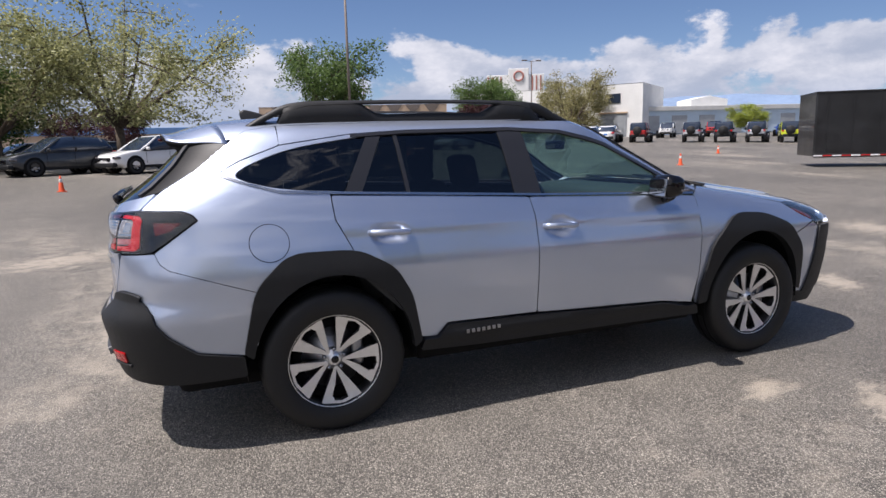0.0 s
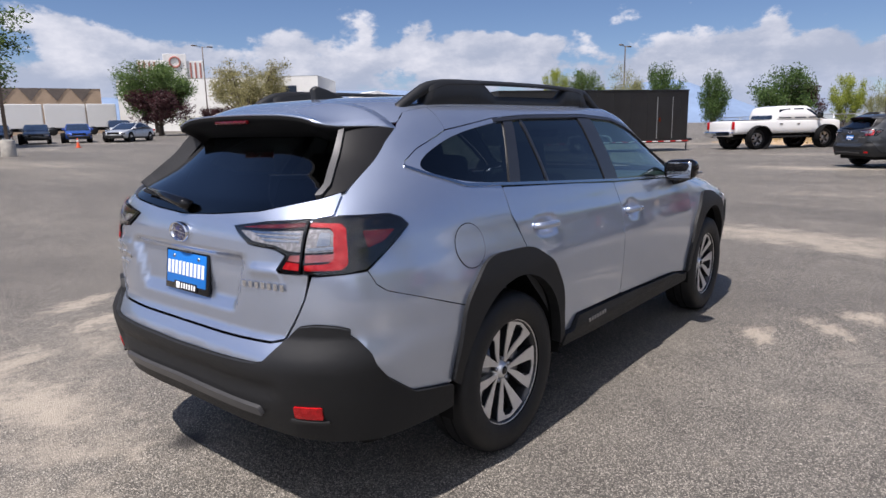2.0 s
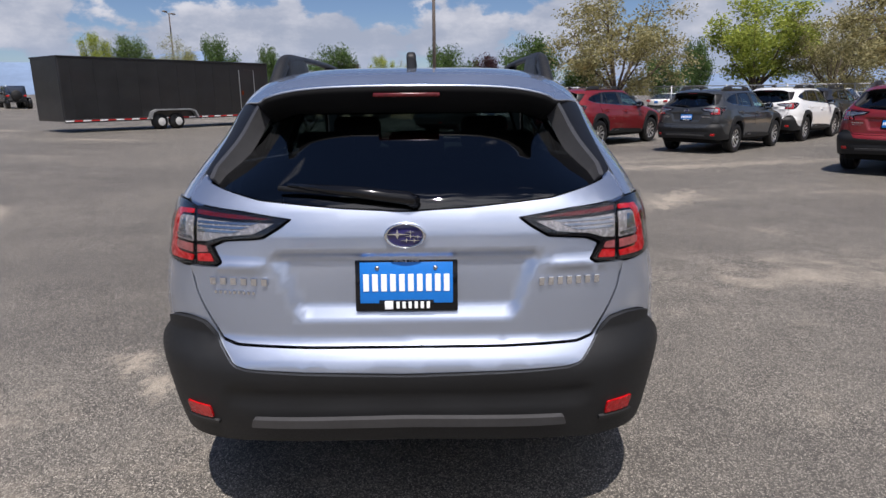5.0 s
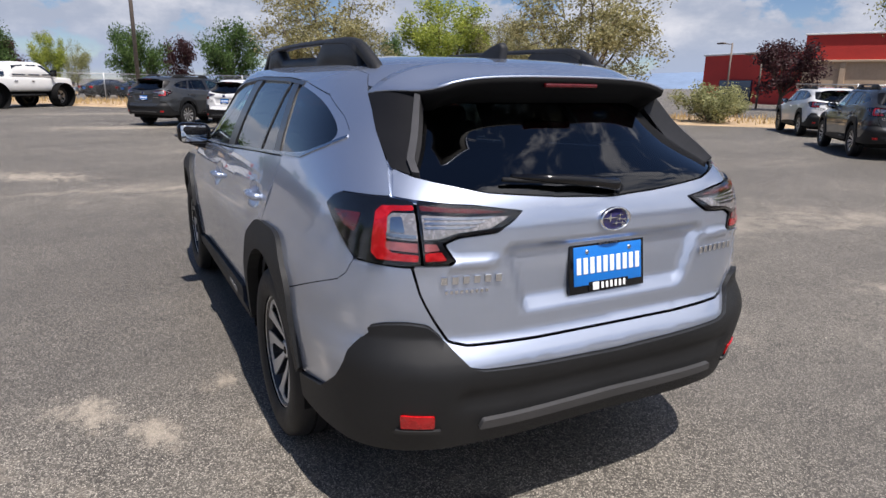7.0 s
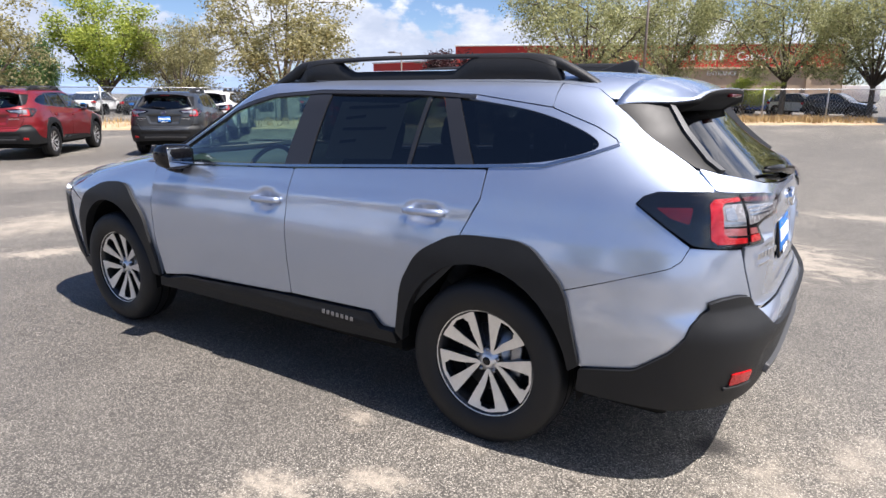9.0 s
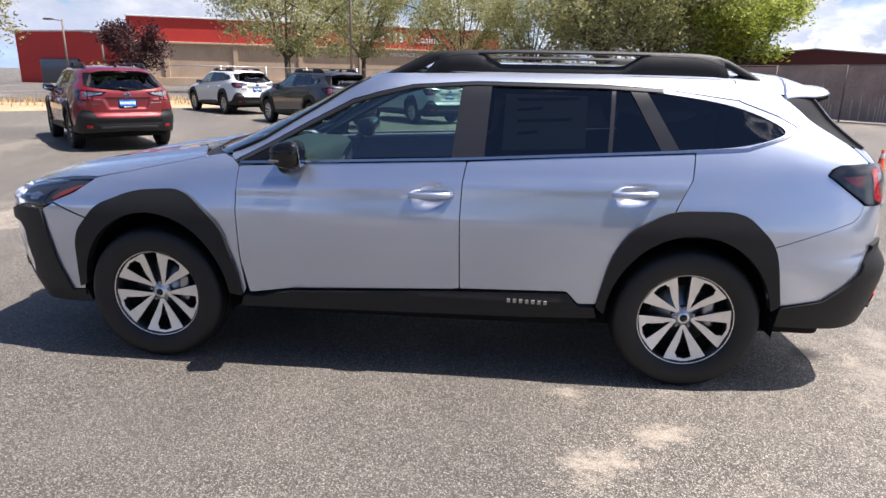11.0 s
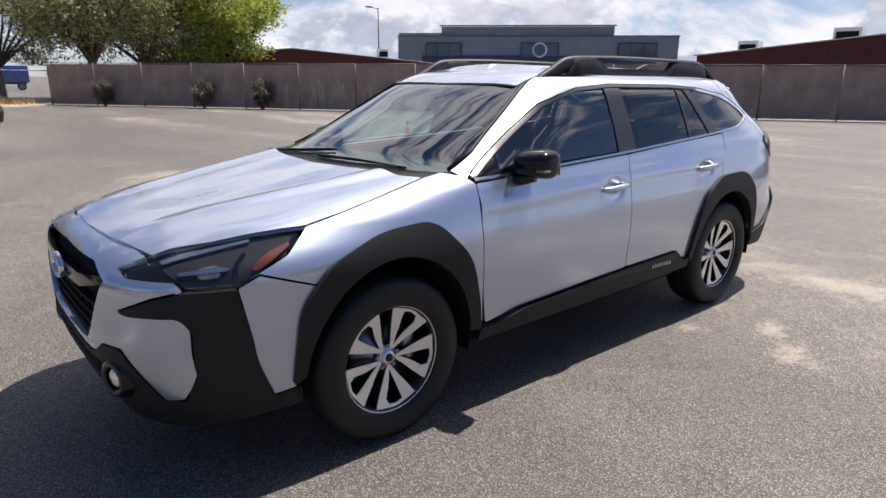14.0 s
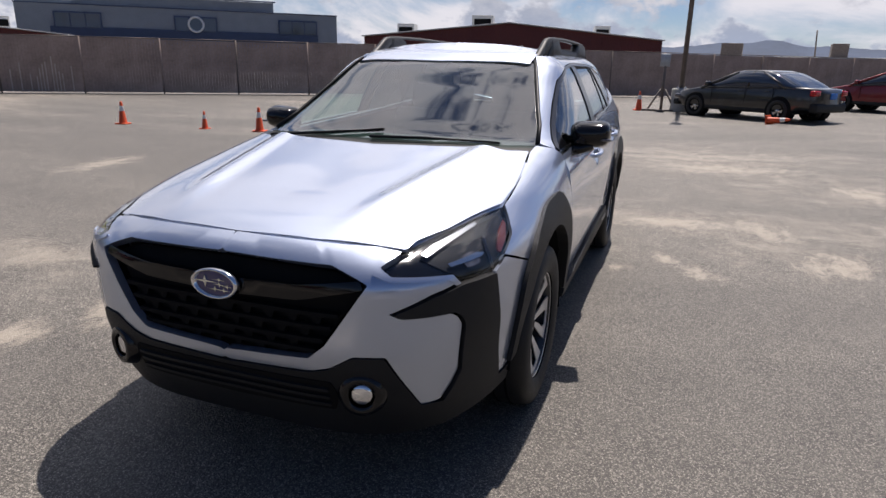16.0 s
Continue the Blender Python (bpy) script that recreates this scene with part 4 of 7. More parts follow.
    under = mirrored_plan([(2.288, 0), (2.272, .30), (2.23, .50)] + [(x, y + .007) for x, y in edge_of((2.185, .905), (1.98, .939), (1.695, .967), (1.36, 1.035), (1.2, 1.065))] + [(1.2, .6), (1.25, 0)])
    panel("hood_flange", under, on_top, SILVER, car, off=-.014, step=.08, edge=0, corner=0)
    cowl = mirrored_plan([(1.25, 0), (1.235, .3), (1.165, .64), (1.115, .725), (1.03, .75), (.98, .742), (1.06, .62), (1.14, .3), (1.155, 0)])
    panel("cowl", cowl, on_top, PLASTIC, car, off=-.012, step=.03, edge=.02, corner=0)
    screen = mirrored_plan([(1.175, 0), (1.155, .3), (1.08, .62), (1.0, .725)] + [(x, y - .004) for x, y, z in SCREEN_EDGE] + [(.36, .53), (.385, .3), (.395, 0)])
    panel("windscreen", screen, on_top, SCREEN_GLASS, car, off=-.004, step=.05, edge=0, label="green-tinted windscreen")
    for s in (1, -1):
        seal = [on_top(x, s * (y - .006)) + Vector((0, 0, .001)) for x, y, z in SCREEN_EDGE]
        part("screen_seal", tubed([tuple(q) for q in seal], .010, 8), TRIM_BLACK, car, "black seal of the windscreen")
    roof = mirrored_plan([(.375, 0), (.36, .3), (.325, .53)] + [(x, on_side(x, z).y - .001) for x, z in ((.2, 1.522), (-.3, 1.53), (-.9, 1.53), (-1.3, 1.523), (-1.55, 1.517), (-1.63, 1.507), (-1.70, 1.497), (-1.765, 1.455))] + [(-1.80, .60), (-1.83, .50), (-1.865, .3), (-1.88, 0)])
    panel("roof", roof, on_top, SILVER, car, step=.04, edge=.01)
    liner = mirrored_plan([(.3, 0), (.28, .52), (-.3, .56), (-1.5, .54), (-1.85, .42), (-1.88, 0)])
    panel("headliner", liner, on_top, HEADLINER, car, off=-.035, step=.1, edge=0, corner=0)
    for s in (1, -1):
        arm = [(1.165, -.05 if s > 0 else -.62), (1.14, .25 if s > 0 else -.3), (1.085, .58 if s > 0 else -.02)]
        pts = []
        for i, (x, y) in enumerate(arm):
            z = on_top(x, y).z
            pts.append((x + .012, y, z + .005))
        part("wiper_arm", tubed(pts, [.008, .006, .004], 8), TRIM_BLACK, car)
        part("wiper_blade", tubed([(x - .02, y, z - .004) for x, y, z in pts], .006, 6), RUBBER, car)

    # nose
    nose = [fy(a, b) for a, b in ((0, .914), (.30, .912), (.50, .906), (.586, .894), (.546, .862), (.592, .835))] + [fx(2.178, .826), fx(2.165, .80), fx(2.25, .776)] + [fy(.588, .722), fy(.625, .703)] + [fx(a, b) for a, b in ((2.19, .699), (2.168, .684), (2.15, .652), (2.136, .48), (2.15, .43), (2.172, .375))]
    nose += [fy(a, b) for a, b in ((.66, .365), (.58, .575), (.48, .575), (.40, .525), (.33, .505), (0, .49), (0, .532), (.33, .552), (.39, .605), (.528, .815), (.40, .864), (0, .868))]
    for s in (1, -1):
        panel("bumper", nose, round_front, SILVER, car, s, step=.026, corner=.008, edge=.03)
    lip = [(0, .487), (.33, .502), (.40, .522), (.48, .572), (.575, .572), (.655, .37)]
    lip = [fy(a, b) for a, b in lip] + [fx(2.10, .362), fx(1.868, .345), fx(1.78, .36), fx(1.77, .285), fx(2.1, .25), fy(.4, .235), (0, .232)]
    panel("bumper_lip", mirrored_outline(lip), round_front, PLASTIC, car, off=.006, step=.035, edge=.04)
    panel("lower_grille", mirrored_outline([(0, .47), fy(.40, .475), fy(.42, .42), fy(.40, .36), (0, .35)]), round_front, DARK, car, off=.009, step=.04, edge=.01)
    for z in (.385, .415, .445):
        panel("grille_slat", mirrored_outline([(0, z + .006), fy(.39, z + .006), fy(.39, z - .006), (0, z - .006)]), round_front, PLASTIC, car, off=.018, step=.05, edge=.01, corner=.003)
    g = [(0, .868), (.40, .864), (.528, .815), (.33, .548), (0, .532)]
    # plain box added where a radiator sits, to stop light showing through
    part("radiator", boxed(.10, .90, .40, (2.13, 0, .65), .01), DARK, car, "black box added behind the grille to block light")
    gr = panel("grille", mirrored_outline([fy(a, b) for a, b in g]), round_front, DARK, car, off=-.05, step=.05, edge=0, corner=0, label="black grille with mesh bars")
    panel("grille_bar", mirrored_outline([(0, .792), fy(.3, .80), fy(.50, .828), fy(.515, .80), fy(.3, .748), (0, .735)]), round_front, GLOSS_BLACK, gr, off=-.006, step=.03, edge=.03, corner=.008)
    for i, z in enumerate((.70, .655, .61, .57)):
        half = .345 + (z - .56) * .62
        panel("grille_slat", mirrored_outline([(0, z + .007), fy(half, z + .007), fy(half, z - .007), (0, z - .007)]), round_front, DARK, gr, off=-.02, step=.04, edge=.025, corner=.004)
        for j in range(-4, 5):
            y = (j + (.5 if i % 2 else 0)) * .088
            if abs(y) < half - .03:
                c = fy(y, z - .022)[0]
                panel("grille_link", [(c - .022, z - .006), (c + .022, z - .006), (c + .010, z - .037), (c - .010, z - .037)], round_front, DARK, gr, off=-.03, step=.03, edge=.02, corner=.004)
    oval_badge(car, (2.408, 0, .768), -90, .092, .052)

    # tail
    gate = [(0, 1.122), (.2, 1.132), (.45, 1.155), (.636, 1.197), (.673, 1.216), (.703, 1.146), (.65, 1.139), (.5, 1.127), (.342, 1.104), (.378, 1.076), (.435, 1.043), (.552, 1.034), (.594, 1.016), (.564, .967), (.584, .954), (.657, .951), (.68, .952), (.664, .872), (.623, .787), (.584, .725), (.533, .712), (.3, .707), (0, .707)]
    panel("tailgate", mirrored_outline([ry(a, b) for a, b in gate]), round_rear, SILVER, car, step=.025, push=gate_shape, corner=.008)
    # near-black sheets added inside, so that the open seams look shaded
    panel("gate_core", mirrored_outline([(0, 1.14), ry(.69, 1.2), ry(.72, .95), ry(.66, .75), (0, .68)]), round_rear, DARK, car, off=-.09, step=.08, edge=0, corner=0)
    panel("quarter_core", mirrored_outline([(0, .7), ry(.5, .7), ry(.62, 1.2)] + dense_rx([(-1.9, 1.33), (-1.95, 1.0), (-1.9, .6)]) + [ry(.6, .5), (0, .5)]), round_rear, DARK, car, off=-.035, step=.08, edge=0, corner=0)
    rg = [(0, 1.128), (.2, 1.138), (.45, 1.161), (.632, 1.203), (.56, 1.335), (.51, 1.43), (.47, 1.468), (0, 1.48)]
    panel("rear_screen", mirrored_outline([ry(a, b) for a, b in rg]), round_rear, TINTED, car, off=-.004, step=.05, edge=0, label="dark privacy glass", push=screen_set)
    bump_top = [ry(0, .628), ry(.3, .634), ry(.50, .642), ry(.542, .652), ry(.592, .71), ry(.613, .745), ry(.645, .776), ry(.70, .785), ry(.755, .780), ry(.79, .766), rx(-2.22, .748), rx(-2.17, .68), rx(-2.115, .58), rx(-2.0, .495), rx(-1.80, .46)]
    skin_low = bump_top + dense_rx([(-1.735, .5), (-1.72, .751), (-1.98, .843), (-2.091, .88), (-2.125, .907), (-2.145, .955), (-2.21, .951)]) + [ry(.70, .946), ry(.688, .948), ry(.671, .872), ry(.63, .784), ry(.591, .718), ry(.537, .704), ry(.3, .699), (0, .699)]
    panel("rear_bumper", mirrored_outline(skin_low), round_rear, SILVER, car, step=.028, corner=.012)
    clad = [(0, .624), *[(a, b - .003) for a, b in bump_top[1:]], rx(-1.79, .36), rx(-2.12, .345), ry(.49, .375), (0, .385)]
    panel("bumper_cladding", mirrored_outline(clad), round_rear, PLASTIC, car, off=.016, step=.026, edge=.06, corner=.014, push=bumper_shape)
    panel("skid_strip", mirrored_outline([(0, .486), ry(.49, .478), ry(.50, .446), (0, .452)]), round_rear, STRIP, car, off=.032, step=.04, edge=.02, corner=.008)
    # spoiler above the rear screen: a silver blade on a dark visor
    def blade(t, u):
        """A place on the blade, t from roof to lip and u across."""
        ex, ey = -1.785 - .275 * t, .628 - .15 * t
        x = (-1.865 - .235 * t) * (1 - u * u) + ex * u * u
        y = ey * u
        lip = 1.499 - .012 * u * u - .026 * u ** 6
        return Vector((x, y, on_top(x, y).z * (1 - t) + lip * t + .01 * math.sin(math.pi * t) * (1 - u ** 4) + .002))
    bm = bmesh.new()
    for low in (0, 1):
        rows2 = [[bm.verts.new(blade(i / 8, j / 14 - 1) - Vector((0, 0, .007 * low))) for j in range(29)] for i in range(9)]
        for q, t2 in zip(rows2, rows2[1:]):
            for j in range(28):
                bm.faces.new((q[j], q[j + 1], t2[j + 1], t2[j]))
    holes = [e for e in bm.edges if len(e.link_faces) == 1]
    bmesh.ops.bridge_loops(bm, edges=holes)
    bmesh.ops.recalc_face_normals(bm, faces=bm.faces)
    sp = part("spoiler", bm, SILVER, car)
    visor = bmesh.new()
    edge = [(i / 8, -1) for i in range(9)] + [(1, j / 14 - 1) for j in range(1, 28)] + [(i / 8, 1) for i in range(8, -1, -1)]
    rows2 = [[], [], [], []]
    for t, u in edge:
        q = blade(t, u)
        deep = round_rear(*ry(q.y * .97, min(q.z - .030, 1.452)))
        deep -= gradient(deep) * .06
        tall = .008 + .018 * t
        rows2[0].append(visor.verts.new(q - Vector((0, 0, .005))))
        rows2[1].append(visor.verts.new(q + Vector((.004, -.004 * u, -tall))))
        rows2[2].append(visor.verts.new(q * .55 + deep * .45 - Vector((0, 0, tall * .4))))
        rows2[3].append(visor.verts.new(deep + Vector((.01, 0, -.004))))
    for q, t2 in zip(rows2, rows2[1:]):
        for j in range(len(q) - 1):
            visor.faces.new((q[j], q[j + 1], t2[j + 1], t2[j]))
    bmesh.ops.recalc_face_normals(visor, faces=visor.faces)
    bmesh.ops.solidify(visor, geom=list(visor.faces), thickness=.004)
    part("spoiler_visor", visor, DARK, sp, "black underside of the spoiler")
    part("brake_light", boxed(.022, .22, .014, (-2.098, 0, 1.468), .004), DEEP_RED, car, "dark red high brake light")
    # fin aerial
    part("aerial", prism([(-1.40, 1.55), (-1.66, 1.54), (-1.675, 1.615), (-1.65, 1.632), (-1.58, 1.615), (-1.47, 1.578)], .036, "xz", (0, 0, 0), .01), RAIL_PLASTIC, car)
    # rear wiper
    stalk = [on_rear(y, z) + Vector((-d, 0, 0)) for y, z, d in ((-.03, 1.15, .004), (-.01, 1.165, .03), (.16, 1.185, .03), (.36, 1.2, .016))]
    part("rear_wiper", tubed([tuple(q) for q in stalk], [.024, .021, .017, .008], 10), GLOSS_BLACK, car)
    part("wiper_blade", tubed([tuple(on_rear(y, z) + Vector((-.012, 0, 0))) for y, z in ((.02, 1.162), (.2, 1.178), (.39, 1.192))], .008, 6), RUBBER, car)
    # plate
    plate = new("licence_plate")
    plate.parent = car
    plate.matrix_basis = Matrix.Translation((-2.348, 0, .898)) @ pose(0, 0, 0, 0, 8, 0)
    part("plate_frame", boxed(.012, .318, .172, (0, 0, 0), .004), GLOSS_BLACK, plate, "black plate frame")
    part("plate_card", boxed(.006, .288, .128, (-.006, 0, .004), .001), PLATE_BLUE, plate, "bright blue dealer plate")
    word = part("lettering", letters(10, .268, .054, .5), WHITE_INK, plate, "white lettering bars", smooth=False)
    word.matrix_basis = pose(-.0095, 0, .004, 0, 0, 90)
    word = part("lettering", letters(6, .105, .022, .7), WHITE_INK, plate, "white lettering bars", smooth=False)
    word.matrix_basis = pose(-.0085, -.02, -.066, 0, 0, 90)
    part("dealer_mark", boxed(.004, .026, .026, (-.0085, .055, -.066), .001), WHITE_INK, plate)
    part("frame_tab", boxed(.004, .17, .032, (-.0075, 0, -.066), .001), GLOSS_BLACK, plate)
    word = part("lettering", lettering("SINCE 1946", .011), STEEL, plate, "small grey lettering", smooth=False)
    word.matrix_basis = pose(-.0075, 0, .0735, 90, 0, -90)
    for y in (-.09, .09):
        part("plate_screw", lathed([(.0, -.013), (.006, -.012), (.008, -.008)], 10, "x", (0, y, .05)), STEEL, plate)
    oval_badge(car, (on_rear(0, 1.055).x - .004, 0, 1.055), 90, .064, .040)
    for y, z, n, w, h in ((-.505, .907, 7, .195, .026), (.52, .912, 6, .19, .024), (.535, .877, 9, .135, .012)):
        q = on_rear(y, z)
        word = part("lettering", letters(n, w, h, .7), CHROME, car, "chrome lettering bars", smooth=False)
        word.matrix_basis = Matrix.Translation((q.x - .004, y, z)) @ pose(0, 0, 0, 0, 0, 90 - math.degrees(math.atan2(gradient(q).y, -gradient(q).x)) * 1)

    # underside and cabin
    part("underbody", boxed(4.1, 1.45, .16, (-.05, 0, .33), .04), DARK, car)
    part("sub_floor", boxed(1.85, 1.62, .2, (0, 0, .37), .03), DARK, car)
    part("dashboard", boxed(.42, 1.42, .26, (.86, 0, .96), .08, seg=3), CABIN, car)
    part("steering_wheel", lathed([(.175 + .014 * math.cos(a * .7854), .014 * math.sin(a * .7854)) for a in range(8)], 36, "x", (0, 0, 0), True), CABIN, car).matrix_basis = pose(.46, .37, 1.0, 0, -24, 0)
    part("wheel_spoke", boxed(.03, .30, .06, (0, 0, 0), .01), CABIN, car).matrix_basis = pose(.48, .37, 1.0, 0, -24, 0)
    for y in (.37, -.37):
        seat = new("front_seat")
        seat.parent = car
        seat.matrix_basis = pose(-.02, y, 0)
        part("seat_cushion", boxed(.52, .50, .16, (.0, 0, .56), .06, seg=3), FABRIC, seat)
        part("backrest", boxed(.16, .50, .62, (-.32, 0, .86), .06, pose(0, 0, 0, 0, -16, 0), 3), FABRIC, seat)
        part("head_restraint", boxed(.10, .27, .19, (-.43, 0, 1.25), .04, pose(0, 0, 0, 0, -12, 0), 3), FABRIC, seat)
    bench = new("rear_seat")
    bench.parent = car
    part("seat_cushion", boxed(.50, 1.30, .16, (-.80, 0, .58), .06, seg=3), FABRIC, bench)
    part("backrest", boxed(.16, 1.30, .60, (-1.14, 0, .87), .06, pose(0, 0, 0, 0, -18, 0), 3), FABRIC, bench)
    for y in (-.42, 0, .42):
        part("head_restraint", boxed(.09, .26, .17, (-1.24, y, 1.22), .04, None, 3), FABRIC, bench)
    part("load_floor", boxed(1.0, 1.15, .04, (-1.75, 0, .72), .01), CABIN, car)
    part("room_mirror", boxed(.03, .22, .06, (.42, 0, 1.38), .012), GLOSS_BLACK, car)
    return car


hero = make_estate("estate_car", "silver estate car with black plastic cladding on grey asphalt")


# ---- ground ----
def ground_height(x, y):
    """Level round the car, rising gently far out to one side."""
    t = min(1, max(0, (y - .25 * x - 4) / 36))
    return .62 * t * t * (3 - 2 * t) + .012 * min(120, max(0, x + y - 45)) * t


# places of sandy patches round the car: middle, half lengths and turn
SAND = ((.95, -1.36, .26, .16, 20), (1.36, -1.75, .34, .15, 40), (-2.55, 1.45, .42, .75, 10), (-1.5, 2.65, .5, .35, -30), (1.0, 5.2, .9, .5, 0), (4.6, -3.4, 1.3, .35, -35), (-.86, 1.64, .24, .15, 30), (-1.2, 1.37, .2, .12, 0), (-.8, 1.05, .14, .1, 0),
        (-2.2, -3.5, .6, .9, 0), (-.3, -7.7, .9, .5, 20), (3.75, .27, .5, .28, 60), (3.9, 5.8, .9, .4, 30), (-2.5, 2.2, .6, .3, 20), (1.8, -1.9, .3, .2, 0), (-3.6, 5.6, 1.4, .8, 30), (-2.8, -6.3, 1.0, .35, 10), (-5.6, -2.5, .8, 1.6, 0), (-6.5, 2.0, .7, 1.5, 10), (-5.0, 3.6, .8, .5, 0), (7.5, 2.5, 1.2, .6, 50), (1.3, 4.5, .8, .25, 30), (4.6, 7.2, 1.6, .3, 30), (-1.5, 3.4, .5, .22, 20), (-1.7, -4.0, .7, .3, 40), (-2.6, -3.2, .5, .25, 0))


def asphalt():
    m = bpy.data.materials.new("worn_asphalt")
    m.use_nodes = True
    k = Nodes(m.node_tree)
    out = k.add("ShaderNodeOutputMaterial")
    place = k.add("ShaderNodeTexCoord").outputs["Object"]
    stones = k.add("ShaderNodeTexVoronoi", {}, Vector=place, Scale=125.0)
    bits = k.add("ShaderNodeTexVoronoi", {}, Vector=place, Scale=270.0)
    tone = k.add("ShaderNodeSeparateXYZ", i0=stones.outputs["Color"]).outputs[0]
    tone2 = k.add("ShaderNodeSeparateXYZ", i0=bits.outputs["Color"]).outputs[1]
    mid = k.noise(place, 2.6, 7, .65)
    wide = k.noise(k.scaled(place, 1, .4, 1), .30, 7, .62, .5)
    tar = k.mix(k.ramp(mid, .3, .7), (.064, .057, .047), (.135, .122, .102))
    c = k.mix(k.ramp(tone, .45, 1.0, 0, .72), tar, (.40, .365, .31))
    c = k.mix(k.ramp(tone2, .74, .97, 0, .95), c, (.64, .585, .50))
    c = k.mix(k.ramp(stones.outputs["Distance"], .34, .66, 0, .64), c, (.036, .033, .029))
    c = k.mix(k.ramp(wide, .38, .58, .4, 0), c, (.062, .057, .051))
    # long thin cracks
    shake = k.add("ShaderNodeTexNoise", {}, Vector=place, Scale=.8)
    bend = k.add("ShaderNodeVectorMath", {"operation": "MULTIPLY"}, i1=(1.6, 1.6, 0))
    k.tree.links.new(shake.outputs["Color"], bend.inputs[0])
    bent = k.add("ShaderNodeVectorMath", {"operation": "ADD"})
    k.tree.links.new(place, bent.inputs[0])
    k.tree.links.new(bend.outputs[0], bent.inputs[1])
    crack = k.add("ShaderNodeTexVoronoi", {"feature": "DISTANCE_TO_EDGE"}, Vector=bent.outputs[0], Scale=.16)
    c = k.mix(k.math("MULTIPLY", k.ramp(crack.outputs["Distance"], .001, .006, .8, 0), k.ramp(mid, .46, .56)), c, (.03, .027, .024))
    # sand that has blown together
    fine = k.noise(place, 3.4, 8, .7)
    dust = k.math("ADD", k.math("MULTIPLY", wide, .72), k.math("MULTIPLY", fine, .28))
    sand = k.ramp(dust, .54, .66, 0, .66)
    rag = k.math("ADD", k.math("MULTIPLY", k.noise(k.scaled(place, 1, 1.6, 1), 4.2, 10, .78), 4.4), -2.2)
    for x, y, a, b, turn in SAND:
        mp = k.add("ShaderNodeMapping")
        mp.vector_type = "TEXTURE"
        k.tree.links.new(place, mp.inputs["Vector"])
        mp.inputs["Location"].default_value = (x, y, 0)
        mp.inputs["Rotation"].default_value = (0, 0, radians(turn))
        mp.inputs["Scale"].default_value = (a, b, 1)
        d = k.add("ShaderNodeVectorMath", {"operation": "LENGTH"})
        k.tree.links.new(mp.outputs[0], d.inputs[0])
        sand = k.math("MAXIMUM", sand, k.ramp(k.math("ADD", d.outputs["Value"], rag), 1.0, .0, 0, .78))
    sand = k.math("MULTIPLY", sand, k.ramp(k.math("ADD", tone, fine), .5, 1.0, .72, 1.0))
    c = k.mix(sand, c, k.mix(fine, (.34, .292, .23), (.48, .42, .34)))
    oil = k.add("ShaderNodeVectorMath", {"operation": "DISTANCE"}, i1=(-2.22, .37, 0))
    k.tree.links.new(place, oil.inputs[0])
    c = k.mix(k.ramp(k.math("ADD", oil.outputs["Value"], k.math("MULTIPLY", rag, .04)), .03, .13, .92, 0), c, (.016, .014, .013))
    b = k.add("ShaderNodeBsdfPrincipled", {}, Base_Color=c, Roughness=.62)
    r = k.add("ShaderNodeBump", {}, Strength=.6, Distance=.006, Height=k.math("SUBTRACT", k.math("MULTIPLY", tone2, .4), stones.outputs["Distance"]))
    k.tree.links.new(r.outputs[0], b.inputs["Normal"])
    k.tree.links.new(b.outputs[0], out.inputs[0])
    return m


ASPHALT = asphalt()
bm = bmesh.new()
xs = [-2500, -900, -400, -200, -120, -80, -60, -40, -30, -20, -10, 0, 10, 16, 20, 24, 28, 32, 36, 40, 50, 60, 70, 80, 100, 130, 200, 400, 900, 2500]
grid = [[bm.verts.new((x, y, ground_height(x, y))) for y in xs] for x in xs]
for q, w in zip(grid, grid[1:]):
    for j in range(len(xs) - 1):
        bm.faces.new((q[j], w[j], w[j + 1], q[j + 1]))
tagged(part("ground", bm, ASPHALT), "worn grey asphalt car park with sandy patches", "ground", kind="structure")


def at_ground(x, y, dz=0.0):
    return (x, y, ground_height(x, y) + dz)


# ---- materials of the surroundings ----
CONCRETE = material("rough_concrete", (.42, .40, .36), .85, vary=.2, scale=4, bump=.4, bump_scale=60)
FENCE_BROWN = material("brown_privacy_slats", (.33, .252, .215), .8, vary=.25, scale=1.2, bump=.3, bump_scale=30)
PALE_SLAT = material("bleached_slats", (.48, .41, .35), .8, vary=.2, scale=3)
GALVANISED = material("galvanised_steel", (.40, .41, .42), .45, .8, vary=.15, scale=10)
POLE_BROWN = material("weathered_pole_paint", (.16, .13, .11), .6, .1, vary=.2, scale=6)
RED_METAL = material("dark_red_metal_cladding", (.105, .018, .016), .6, vary=.15, scale=.6)
ROOF_PALE = material("pale_metal_roof", (.55, .55, .53), .5, vary=.1, scale=.8)
STUCCO_GREY = material("blue_grey_stucco", (.235, .265, .30), .85, vary=.08, scale=.7)
NAVY_BAND = material("navy_band", (.03, .055, .12), .5, vary=.1, scale=1)
SKY_BAND = material("blue_band", (.13, .26, .50), .55, vary=.08, scale=1)
DARK_PANE = material("dark_window_pane", (.02, .032, .058), .08, coat=.6)
WHITE_WALL = material("white_painted_wall", (.74, .74, .72), .8, vary=.06, scale=.5)
BLUE_WALL = material("pale_blue_wall", (.42, .52, .62), .8, vary=.06, scale=.5)
DOOR_GREY = material("grey_roller_door", (.30, .32, .34), .6, vary=.12, scale=1)
TAN_WALL = material("tan_block_wall", (.46, .34, .24), .85, vary=.12, scale=.6)
RED_WALL = material("red_painted_wall", (.50, .035, .025), .7, vary=.08, scale=.5)
